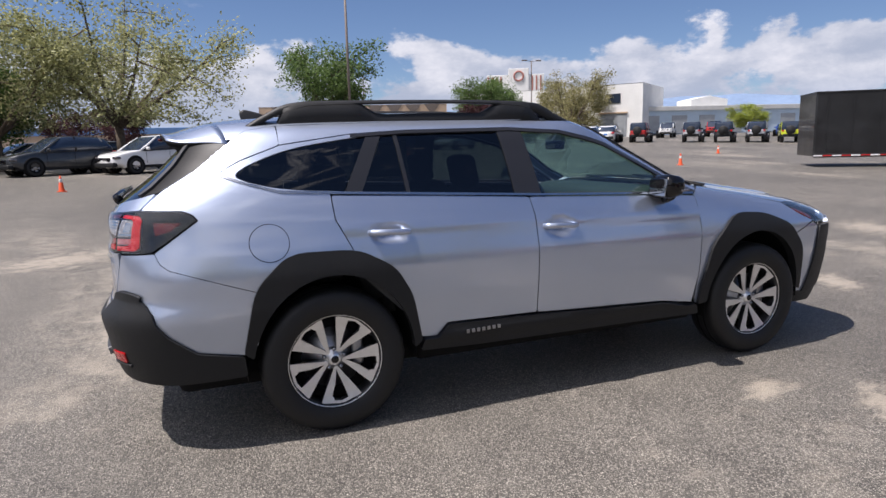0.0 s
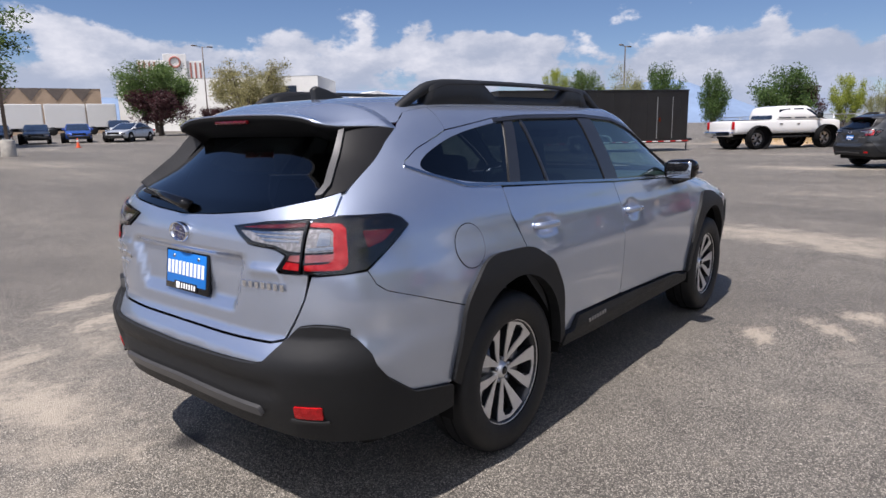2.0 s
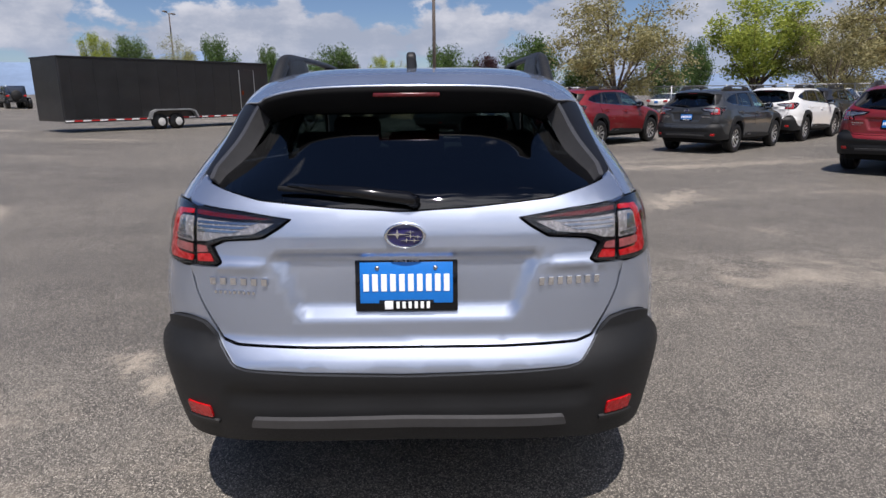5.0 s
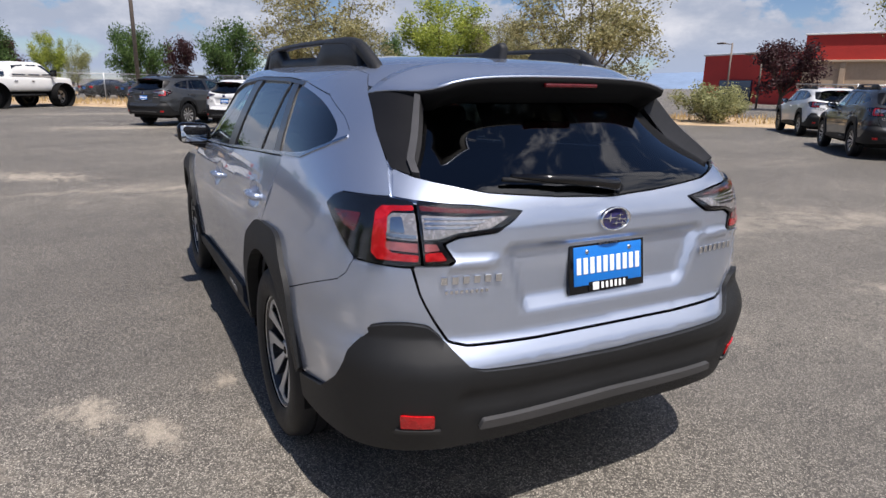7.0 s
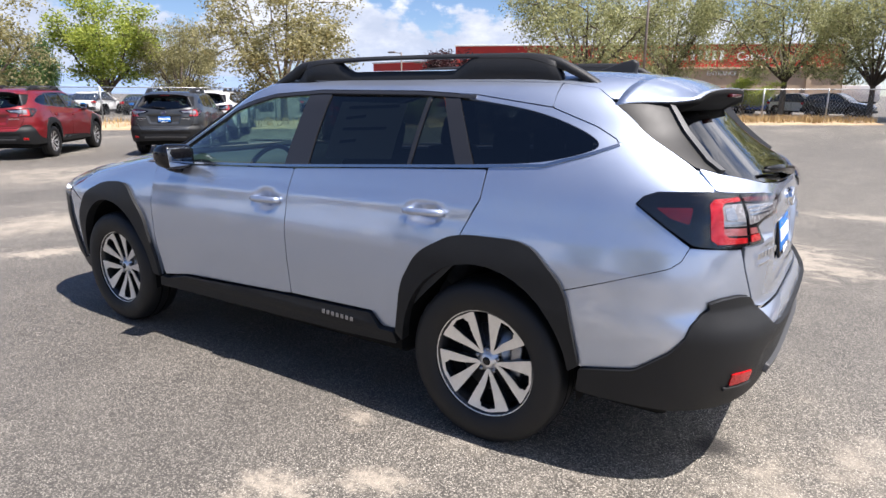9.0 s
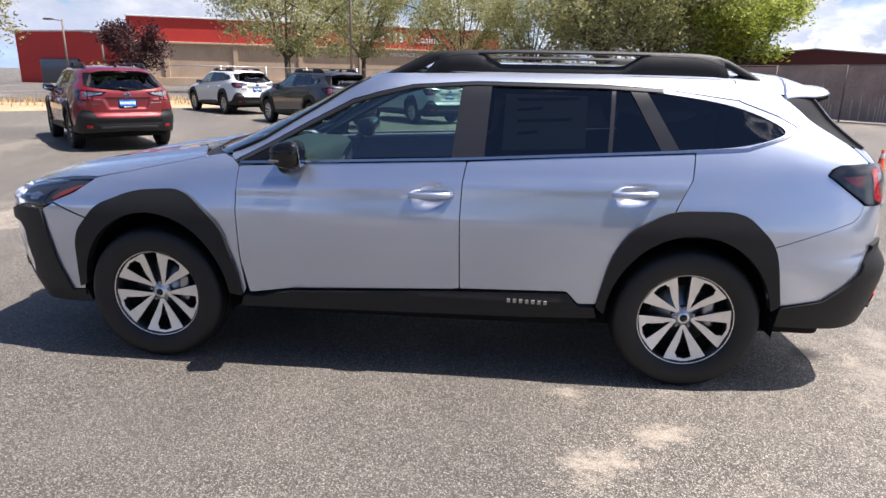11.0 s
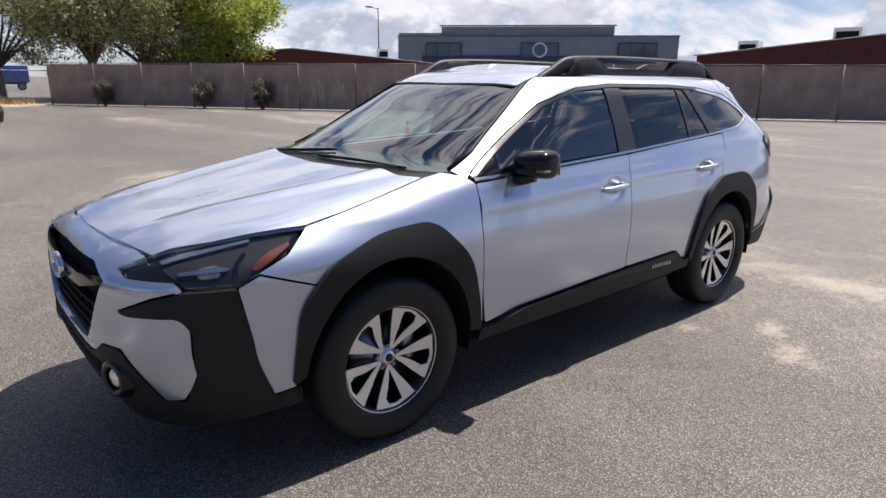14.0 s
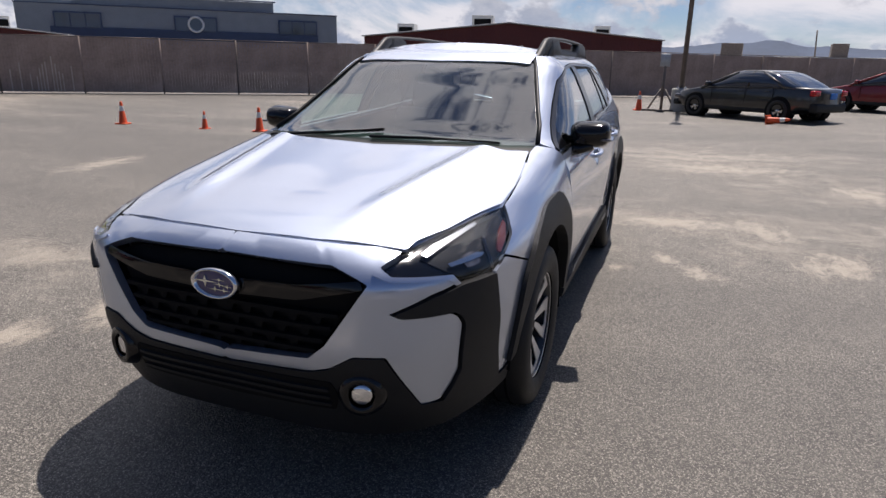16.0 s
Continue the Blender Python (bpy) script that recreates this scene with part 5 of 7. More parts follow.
DIRT = material("dry_sandy_soil", (.40, .29, .18), .95, vary=.3, scale=.9, bump=.6, bump_scale=12)
DRY_GRASS = material("dry_grass", (.42, .30, .14), .9, vary=.3, scale=6)
CONE_ORANGE = material("orange_cone", (.72, .09, .02), .55, vary=.15, scale=8)
CONE_WHITE = material("white_reflective_band", (.75, .75, .73), .4)
TRAILER_BLACK = material("black_trailer_skin", (.012, .012, .013), .35, vary=.3, scale=1.5, coat=.2)
TAPE_RED = material("red_tape", (.45, .02, .02), .4)
BARK = material("grey_brown_bark", (.11, .085, .065), .95, vary=.35, scale=9, bump=.8, bump_scale=40)


def leaves(name, dark, light):
    m = bpy.data.materials.new(name)
    m.use_nodes = True
    k = Nodes(m.node_tree)
    out = k.add("ShaderNodeOutputMaterial")
    geo = k.add("ShaderNodeNewGeometry")
    big = k.noise(k.add("ShaderNodeTexCoord").outputs["Object"], .9, 3)
    f = k.math("ADD", k.math("MULTIPLY", geo.outputs["Random Per Island"], .6), k.math("MULTIPLY", big, .6))
    c = k.mix(k.ramp(f, .2, .95), dark, light)
    b = k.add("ShaderNodeBsdfPrincipled", {}, Base_Color=c, Roughness=.6)
    t = k.add("ShaderNodeBsdfTranslucent", {}, Color=c)
    s = k.add("ShaderNodeMixShader", {}, i0=.45)
    k.tree.links.new(b.outputs[0], s.inputs[1])
    k.tree.links.new(t.outputs[0], s.inputs[2])
    k.tree.links.new(s.outputs[0], out.inputs[0])
    return m


LEAF_GREEN = leaves("green_leaves", (.045, .085, .025), (.16, .24, .065))
LEAF_DARK = leaves("dark_green_leaves", (.035, .075, .02), (.12, .20, .05))
LEAF_OLIVE = leaves("olive_leaves", (.165, .175, .07), (.45, .45, .215))
LEAF_YELLOW = leaves("yellow_green_leaves", (.15, .21, .03), (.46, .50, .09))
LEAF_BROWN = leaves("brown_dry_leaves", (.16, .15, .06), (.42, .385, .19))
LEAF_DUSTY = leaves("dusty_leaves", (.12, .112, .085), (.25, .235, .18))
LEAF_PLUM = leaves("plum_leaves", (.028, .010, .012), (.085, .032, .036))


# ---- trees ----
def grow(rng, height, spread, trunk_h, limbs, leaf_n, leaf_size, airy, top_round=.5):
    """Trunk and limbs, and a crown of many small leaves. Gives both meshes' bmesh."""
    wood, crown = bmesh.new(), bmesh.new()
    lean = Vector((rng.uniform(-.06, .06), rng.uniform(-.06, .06), 1))
    base_r = .022 * height + .05
    fork = lean * trunk_h
    tube_bm(wood, [(0, 0, -.05), (0, 0, .12), tuple(fork * .5), tuple(fork)], [base_r * 1.5, base_r * 1.1, base_r * .92, base_r * .85], 9)
    tips = []
    for i in range(limbs):
        a = 2 * math.pi * (i + rng.uniform(-.3, .3)) / limbs
        out = spread * rng.uniform(.45, .95)
        up = trunk_h + (height - trunk_h) * rng.uniform(.45, .98)
        if i == 0:
            out, up = spread * .15, height * .95
        end = Vector((math.cos(a) * out, math.sin(a) * out, up))
        mid = fork.lerp(end, .45) + Vector((math.cos(a) * out * .12, math.sin(a) * out * .12, (height - trunk_h) * .05 * rng.uniform(-1, 1)))
        r = base_r * rng.uniform(.38, .58)
        tube_bm(wood, [tuple(fork * .93), tuple(fork.lerp(mid, .5)), tuple(mid), tuple(mid.lerp(end, .6)), tuple(end)], [r, r * .8, r * .6, r * .35, r * .08], 7)
        tips += [(mid.lerp(end, .35), .75), (end, .8), (mid.lerp(end, .7), 1.0)]
        for j in range(4):
            s = fork.lerp(mid, .6) if j == 0 else mid.lerp(end, .25 * j)
            b = a + rng.uniform(-1.3, 1.3)
            ln = spread * rng.uniform(.25, .5)
            q = s + Vector((math.cos(b) * ln, math.sin(b) * ln, ln * (rng.uniform(-.75, .6) if airy else rng.uniform(-.25, .8))))
            tube_bm(wood, [tuple(s), tuple(s.lerp(q, .5) + Vector((0, 0, .06 * ln))), tuple(q)], [r * .38, r * .24, r * .05], 5)
            tips += [(q, .9), (s.lerp(q, .6), .8)]
    if not airy:
        tips += [(Vector((rng.gauss(0, .22) * spread, rng.gauss(0, .22) * spread, trunk_h + (height - trunk_h) * rng.uniform(.12, .92))), 1.1) for _ in range(26)]
    bmesh.ops.recalc_face_normals(wood, faces=wood.faces)
    # leaves sit in loose clumps round the twigs
    verts, faces = [], []
    clump = spread * .26 * (1 - .15 * airy)
    for n in range(leaf_n):
        c, w = tips[rng.randrange(len(tips))]
        d = Vector((rng.gauss(0, 1), rng.gauss(0, 1), rng.gauss(0, .75)))
        d = d.normalized() * clump * w * (rng.random() ** (.45 if not airy else .7)) * 1.15
        p = c + d
        floor_z = trunk_h * (1.0 if airy else .85)
        if p.z < floor_z:
            p.z = floor_z + rng.random() * (2.0 if airy else .6)
        a = Vector((rng.uniform(-1, 1), rng.uniform(-1, 1), rng.uniform(-.7, .7))).normalized()
        b = a.cross(Vector((rng.uniform(-1, 1), rng.uniform(-1, 1), rng.uniform(-1, 1)))).normalized()
        s = leaf_size * rng.uniform(.55, 1.25)
        k = len(verts)
        verts += [p - a * s, p + b * s * .45 + a * s * .1, p + a * s, p - b * s * .45 + a * s * .1]
        faces.append((k, k + 1, k + 2, k + 3))
    return wood, verts, faces


def make_tree(name, label, height, spread, trunk_h, limbs, leaf_n, leaf_size, leaf_mat, seed, airy=0):
    rng = random.Random(seed)
    e = thing(name, label, "tree", (0, 0, -500))
    wood, verts, faces = grow(rng, height, spread, trunk_h, limbs, leaf_n, leaf_size, airy)
    part("trunk", wood, BARK, e)
    me = bpy.data.meshes.new("crown")
    me.from_pydata([tuple(v) for v in verts], [], faces)
    me.materials.append(leaf_mat)
    c = new("crown", me)
    c.parent = e
    return e


def plant(tree, x, y, size=1.0, turn=0.0, label="", wide=1.0, group="", first=False):
    m = Matrix.Translation(at_ground(x, y)) @ pose(0, 0, 0, 0, 0, turn) @ Matrix.Diagonal((size * wide, size * wide, size, 1))
    if first:
        t = tree
        t.matrix_basis = m
    else:
        t = tree.copy()
        scene.collection.objects.link(t)
        for ch in tree.children:
            c = ch.copy()
            scene.collection.objects.link(c)
            c.parent = t
        t.matrix_basis = m
    return tagged(t, label, "tree", group)


ELM = make_tree("elm_tree", "spreading elm with thin olive leaves", 10, 6.2, 2.3, 12, 23000, .112, LEAF_OLIVE, 3, 1)
WILLOW = make_tree("elm_tree", "broad elm with a dense olive crown", 10.5, 5.4, 2.2, 12, 25000, .13, LEAF_OLIVE, 27)
GREEN = make_tree("shade_tree", "round dark green shade tree", 8, 3.6, 2.0, 10, 19000, .12, LEAF_GREEN, 5)
DARKTREE = make_tree("shade_tree", "dense dark green tree", 6.2, 3.4, 1.3, 9, 12000, .135, LEAF_DARK, 8)
BROWN = make_tree("dry_tree", "half-bare tree with dry brown leaves", 8.6, 4.6, 1.5, 12, 18000, .12, LEAF_BROWN, 11, 1)
YELLOW = make_tree("poplar_tree", "yellow-green poplar beside the lot", 9, 3.2, 1.6, 10, 17000, .13, LEAF_YELLOW, 15)
CLIMBER = make_tree("shrub", "dusty climbing shrub against the fence", 1.7, .75, .15, 8, 3000, .07, LEAF_DUSTY, 33)
PLUM = make_tree("plum_tree", "small purple-leaved plum tree", 4.6, 2.4, 1.0, 8, 7000, .12, LEAF_PLUM, 18)
SHRUB = make_tree("shrub", "low grey-green shrub", 1.7, 1.5, .15, 9, 6000, .075, LEAF_OLIVE, 21)

plant(ELM, -5.2, 36, 1.0, 20, first=True)
plant(ELM, -10.5, 33.5, .78, 140, "elm with dusty olive leaves")
plant(GREEN, 9.2, 47.5, 1.05, 0, first=True)
plant(PLUM, -5.8, 51, .9, 0, first=True)
plant(PLUM, -9, 45.6, .75, 70, "purple-leaved bush behind the cars")
plant(DARKTREE, -11.5, 36, .9, 40, "dark evergreen behind the parked cars")
plant(DARKTREE, 42, 86.5, 1.35, 10, "dark green tree in front of the hotel")
plant(BROWN, 52.6, 80, 1.12, 30, "dusty tree beside the white building", first=True)
plant(BROWN, 57.5, 84, 1.05, 190, "dusty tree beside the white building")
plant(YELLOW, 60.4, 53.9, .42, 0, "small yellow tree among parked jeeps", 1.5)
ARC = ((59.4, 32.6, 0.78, YELLOW, 0, 0.54), (61.6, 30.6, 0.84, GREEN, 67, 0.69), (64.3, 27.1, 0.76, ELM, 134, 0.5), (62.0, 21.8, 1.13, DARKTREE, 201, 0.45),
       (59.6, 16.1, 0.94, DARKTREE, 268, 0.45), (55.0, 9.4, 0.89, DARKTREE, 335, 0.77), (55.6, 5.0, 0.54, YELLOW, 42, 0.64), (61.8, 3.4, 0.47, ELM, 109, 0.47),
       (49.9, -1.0, 0.82, DARKTREE, 176, 0.69), (51.6, -4.2, 0.95, PLUM, 243, 0.61), (48.3, -7.4, 0.91, DARKTREE, 310, 0.73), (44.7, -10.8, 0.65, DARKTREE, 17, 0.65),
       (38.3, -11.7, 0.85, BROWN, 84, 1.08), (45.0, -17.1, 0.66, DARKTREE, 151, 0.71), (48.0, -20.7, 0.85, DARKTREE, 218, 0.45),
       (57.2, 8.4, 0.93, PLUM, 59, 0.71),
       (49.8, -26.4, 1.0, YELLOW, 45, 1.15), (47, -31, .85, BROWN, 10, .8), (52, -35, .85, BROWN, 100, .9))
for x, y, s, kind, turn, wide in ARC:
    plant(kind, x, y, s, turn, wide=wide, group="trees along the lot")
plant(BROWN, 25.2, -22.6, .86, 75, "dry brown tree on the verge", 1.05)
plant(ELM, 16.2, -45.5, 1.2, 200, "tall elm in front of the red building", .82)
plant(ELM, 12.2, -54, 1.25, 50, "tall elm in front of the red building", .62)
plant(ELM, 3.2, -51.7, 1.15, 110, "elm beside the red building", .72)
plant(ELM, -2.4, -47.5, .95, 250, "elm behind the fence", .72)
plant(WILLOW, -7.5, -46, 1.12, 20, "broad elm behind the brown fence", 1.0, first=True)
plant(WILLOW, -12.0, -50, 1.1, 300, "broad elm behind the brown fence")
plant(YELLOW, -15.8, -52, 1.1, 60, "yellow-green poplar behind the fence", 1.2)
plant(YELLOW, -19.5, -53, 1.22, 160, "yellow-green poplar behind the fence", 1.2)
plant(PLUM, 27.8, -43.5, 1.05, 10, "purple-leaved plum tree by the red building")
plant(SHRUB, 15.6, -21.6, .9, 0, "dry green shrub on the sandy verge", first=True)
plant(YELLOW, 5.4, -49, .3, 40, "bright green shrub before the tan wall", 2.0)
plant(SHRUB, 34.6, 62.4, 1.0, 20, "green shrub on the weedy verge", 1.5)
plant(SHRUB, 38.0, 60.8, 1.0, 120, "green shrub on the weedy verge", 1.8)
plant(PLUM, 36.1, 61.9, .62, 40, "purple-leaved bush on the weedy verge")
plant(PLUM, 31.0, 64.4, 1.0, 100, "dark plum tree before the white building", 1.3)
plant(GREEN, 32.6, 67.2, .95, 70, "green tree above a plum tree", 1.1)
for k in (1.2, 3.2, 4.3):
    plant(CLIMBER, -3.4 - 29.6 * k / 17, -37.7 + 40.8 * k / 17, .85, 60 * k, "dusty climbing shrub against the fence", .9, first=k == 1.2)
plant(SHRUB, 21, -30, .5, 30, "dry shrub on the sandy verge")


# ---- fences and verge ----
def brown_fence():
    a, b = Vector((-3.6, -38.2)), Vector((-33.2, 2.6))
    c = Vector((-46, 20))
    rng = random.Random(4)
    f = thing("slat_fence", "brown privacy-slat fence round the lot", "fence", kind="structure")
    spans = []
    for p, q, n in ((a, b, 17), (b, c, 7)):
        spans += [(p.lerp(q, i / n), p.lerp(q, (i + 1) / n)) for i in range(n)]
    for i, (p, q) in enumerate(spans):
        d = q - p
        turn = math.degrees(math.atan2(d.y, d.x))
        mid = (p + q) / 2
        bm = bmesh.new()
        n = 26
        h = 2.16 + rng.uniform(-.03, .03)
        for j in range(n):
            x = d.length * ((j + .5) / n - .5)
            box_bm(bm, d.length / n * .96, .022, h - .06 + rng.uniform(-.015, .015), (x, rng.uniform(-.006, .006), h / 2 + .03))
        s = part("slat_panel", bm, FENCE_BROWN, f, smooth=False)
        s.matrix_basis = pose(mid.x, mid.y, 0, 0, 0, turn)
        if i in (4, 5, 6):
            bm = bmesh.new()
            for j in range(3, 23):
                if rng.random() < .75:
                    x = d.length * ((j + .5) / n - .5)
                    tall = .35 + 1.1 * abs(math.sin(j * .33 + i)) * rng.uniform(.6, 1)
                    box_bm(bm, d.length / n * .4, .01, tall, (x, -.022, .1 + tall / 2))
            s = part("bleached_slats", bm, PALE_SLAT, f, "bleached dusty slats", smooth=False)
            s.matrix_basis = pose(mid.x, mid.y, 0, 0, 0, turn)
        bm = tubed([(0, 0, 0), (0, 0, 2.22)], .035, 8)
        s = part("post", bm, FENCE_BROWN if i % 3 else POLE_BROWN, f)
        s.matrix_basis = pose(p.x, p.y, 0)
        r = part("rail", tubed([(-d.length / 2, 0, 0), (d.length / 2, 0, 0)], .022, 6), POLE_BROWN, f)
        r.matrix_basis = pose(mid.x, mid.y, 2.2, 0, 0, turn)
    return f


brown_fence()


def chain_link(points, label, h=1.8):
    f = thing("chain_link_fence", label, "fence", kind="structure")
    rail, mesh = bmesh.new(), bmesh.new()
    verts, faces = [], []
    for p, q in zip(points, points[1:]):
        p, q = Vector(p), Vector(q)
        n = max(1, round((q - p).length / 3))
        for i in range(n):
            s = p.lerp(q, i / n)
            o = part("post", tubed([(0, 0, 0), (0, 0, h + .05)], .04, 7), GALVANISED, f)
            o.matrix_basis = pose(*at_ground(s.x, s.y))
        tube_bm(rail, [at_ground(p.x, p.y, h), at_ground(q.x, q.y, h)], .03, 6)
        m = int((q - p).length / .16)
        for i in range(m):
            for k in (-1, 1):
                s, t = p.lerp(q, i / m), p.lerp(q, min(1, max(0, (i + k * h / .16 * .6) / m)))
                a, b = Vector(at_ground(s.x, s.y, .03)), Vector(at_ground(t.x, t.y, h))
                w = Vector((0, 0, .008))
                j = len(verts)
                verts += [a - w, a + w, b + w, b - w]
                faces.append((j, j + 1, j + 2, j + 3))
    part("top_rail", rail, GALVANISED, f)
    me = bpy.data.meshes.new("wire_mesh")
    me.from_pydata([tuple(v) for v in verts], [], faces)
    me.materials.append(GALVANISED)
    w = new("wire_mesh", me)
    w.parent = f
    w["kind"] = "stuff"
    return f


chain_link([(-3.6, -38.2), (12, -36.5), (17.5, -30)], "galvanised chain-link fence beside the verge")
chain_link([(26, -27), (38, -12), (46, -2), (48, 8), (55, 14)], "galvanised chain-link fence along the far lot")

bm = bmesh.new()
rows = []
for i in range(41):
    t = i / 40
    a = Vector((-3.2, -37.2)).lerp(Vector((14.5, -24.5)), t) if t < .4 else Vector((3.9, -32.1)).lerp(Vector((45, 12)), (t - .4) / .6)
    d = Vector((.72, -.69)) if t > .4 else Vector((.3, -.95))
    rows.append([bm.verts.new((a.x + d.x * w * 7, a.y + d.y * w * 7, ground_height(a.x, a.y) + h)) for w, h in ((0, -.02), (.03, .05), (.3, .11 + .05 * math.sin(i * 1.7)), (.65, .14 + .05 * math.cos(i * 2.3)), (1, -.02))])
for q, w in zip(rows, rows[1:]):
    for j in range(4):
        bm.faces.new((q[j], w[j], w[j + 1], q[j + 1]))
bmesh.ops.recalc_face_normals(bm, faces=bm.faces)
tagged(part("verge", bm, DIRT), "sandy verge with dry soil", "verge", kind="structure")
rng = random.Random(12)
verts, faces = [], []
for i in range(9000):
    r = rows = None
    t = rng.random()
    a = Vector((-3.2, -37.2)).lerp(Vector((14.5, -24.5)), t) if t < .4 else Vector((3.9, -32.1)).lerp(Vector((45, 12)), (t - .4) / .6)
    d = Vector((.72, -.69)) if t > .4 else Vector((.3, -.95))
    w = rng.uniform(.15, .95) * 7
    p = Vector((a.x + d.x * w + rng.gauss(0, .3), a.y + d.y * w + rng.gauss(0, .3), ground_height(a.x, a.y) + .05))
    h = rng.uniform(.12, .42)
    s = Vector((rng.uniform(-1, 1), rng.uniform(-1, 1), 0)).normalized() * .03
    k = len(verts)
    verts += [p - s, p + s, p + Vector((rng.uniform(-.12, .12), rng.uniform(-.12, .12), h))]
    faces.append((k, k + 1, k + 2))
me = bpy.data.meshes.new("dry_grass")
me.from_pydata([tuple(v) for v in verts], [], faces)
me.materials.append(DRY_GRASS)
tagged(new("dry_grass", me), "tufts of dry yellow grass on the verge", "grass", kind="stuff")


# ---- buildings ----
def wall_box(name, label, a, b, depth, h, mat, z=0.0):
    """A building with one front from a to b and a depth behind it."""
    a, b = Vector(a), Vector(b)
    d = b - a
    turn = math.degrees(math.atan2(d.y, d.x))
    mid = (a + b) / 2
    e = thing(name, label, "building", (mid.x, mid.y, z), turn)
    part("wall", boxed(d.length, depth, h, (0, depth / 2, h / 2), .04), mat, e, smooth=False)
    return e, d.length


# blue-grey building with navy bands; its front faces the lot
e, w = wall_box("office_building", "blue-grey stucco building with navy window bands", (-72.9, -42), (-49, -68.5), -16, 7.0, STUCCO_GREY)
part("parapet", boxed(w * .62, 15.5, 1.35, (w * .03, -8.2, 7.55), .05), STUCCO_GREY, e, smooth=False)
part("parapet", boxed(w * .18, 15.5, .5, (w * .41, -8.2, 7.2), .05), STUCCO_GREY, e, smooth=False)
part("cornice", boxed(w * .63, .3, .14, (w * .03, .02, 8.28), .02), NAVY_BAND, e, smooth=False)
part("cornice", boxed(w * 1.005, .25, .12, (0, .02, 7.02), .02), NAVY_BAND, e, smooth=False)
part("band", boxed(w * .84, .2, 1.1, (-w * .01, .08, 4.05), .02), NAVY_BAND, e, smooth=False)
part("band", boxed(w * .84, .22, .7, (-w * .01, .1, 3.1), .02), SKY_BAND, e, smooth=False)
for x in (-w * .36, -w * .02, w * .33):
    win = new("window")
    win.parent = e
    win.matrix_basis = pose(x, .14, 5.3)
    part("frame", boxed(w * .135, .14, 1.8, (0, 0, 0), .03), NAVY_BAND, win, smooth=False)
    for i in (-1, 0, 1):
        part("pane", boxed(w * .04, .03, 1.5, (i * w * .043, .08, 0), .01), DARK_PANE, win, smooth=False)
bm = bmesh.new()
lathe_bm(bm, [(.72, 0), (.95, 0), (.95, .2), (.72, .2)], 24, "y", (0, 0, 0), True)
part("round_sign", bm, WHITE_WALL, e, "round white sign").matrix_basis = pose(-w * .02, .2, 5.3)


def gable(name, label, a, b, ridge, eave, depth, mat, units=()):
    a, b = Vector(a), Vector(b)
    d = b - a
    turn = math.degrees(math.atan2(d.y, d.x))
    mid = (a + b) / 2
    e = thing(name, label, "building", (mid.x, mid.y, 0), turn)
    L = d.length / 2
    part("wall", prism([(-L, 0), (L, 0), (L, eave), (0, ridge), (-L, eave)], depth, "xz", (0, depth / 2, 0)), mat, e, smooth=False)
    for s in (-1, 1):
        ang = math.degrees(math.atan2(ridge - eave, L))
        ln = math.hypot(L, ridge - eave) + .3
        part("roof", boxed(ln, abs(depth) + .6, .08, (0, 0, 0), .02), ROOF_PALE, e, smooth=False).matrix_basis = Matrix.Translation((s * L / 2, depth / 2, (ridge + eave) / 2 + .06)) @ pose(0, 0, 0, 0, ang * s, 0)
    bm = bmesh.new()
    n = int(d.length / .45)
    for i in range(n):
        x = -L + (i + .5) * d.length / n
        top = eave + (ridge - eave) * (1 - abs(x) / L)
        box_bm(bm, .05, .04, top - .1, (x, -.02 if depth > 0 else .02, top / 2))
    r = part("cladding_rib", bm, mat, e, smooth=False)
    r["kind"] = "stuff"
    for x, z, sx in units:
        u = new("roof_unit")
        u.parent = e
        u.matrix_basis = pose(x, depth * .2, z)
        part("casing", boxed(sx, 1.6, 1.05, (0, 0, .5), .04), ROOF_PALE, u, smooth=False)
        part("grille", boxed(sx * .8, .04, .5, (0, -.81 if depth > 0 else .81, .5), .01), DARK, u, smooth=False)
        part("curb", boxed(sx * 1.1, 1.8, .3, (0, 0, -.1), .02), DOOR_GREY, u, smooth=False)
    return e


gable("metal_shed", "dark red metal shed with a low gable", (-36.2, -45.6), (-13.8, -57.4), 4.05, 2.95, -18, RED_METAL, ((-8.5, 3.35, 1.0),))
gable("metal_shed", "dark red metal shed with roof units", (-47.9, -.6), (-43.2, -22.8), 4.45, 3.35, -18, RED_METAL, ((2.3, 4.2, 1.7), (8.6, 3.5, 1.4), (-7.2, 3.5, 1.2)))
e, w = wall_box("low_shed", "long low red shed with a pale roof", (-54, 20), (-56, .5), -14, 2.2, RED_METAL)
part("roof", boxed(w + 1, 15, .3, (0, -7, 2.34), .05), ROOF_PALE, e, smooth=False)
part("wall_panel", boxed(3.6, .06, .9, (-5.5, .03, 1.85), .02), ROOF_PALE, e, "pale wall panel", smooth=False)
for x, s in ((5.8, 1.7), (-2.2, 1.2)):
    part("roof_unit", boxed(s, 1.6, 1.2, (x, -3, 3.0), .05), POLE_BROWN, e, "weathered brown roof unit", smooth=False)
for x in (-.5, -8.0):
    part("vent_pipe", tubed([(x, -2, 2.3), (x + .15, -2, 4.6 if x > -1 else 3.6)], .06, 7), POLE_BROWN, e)

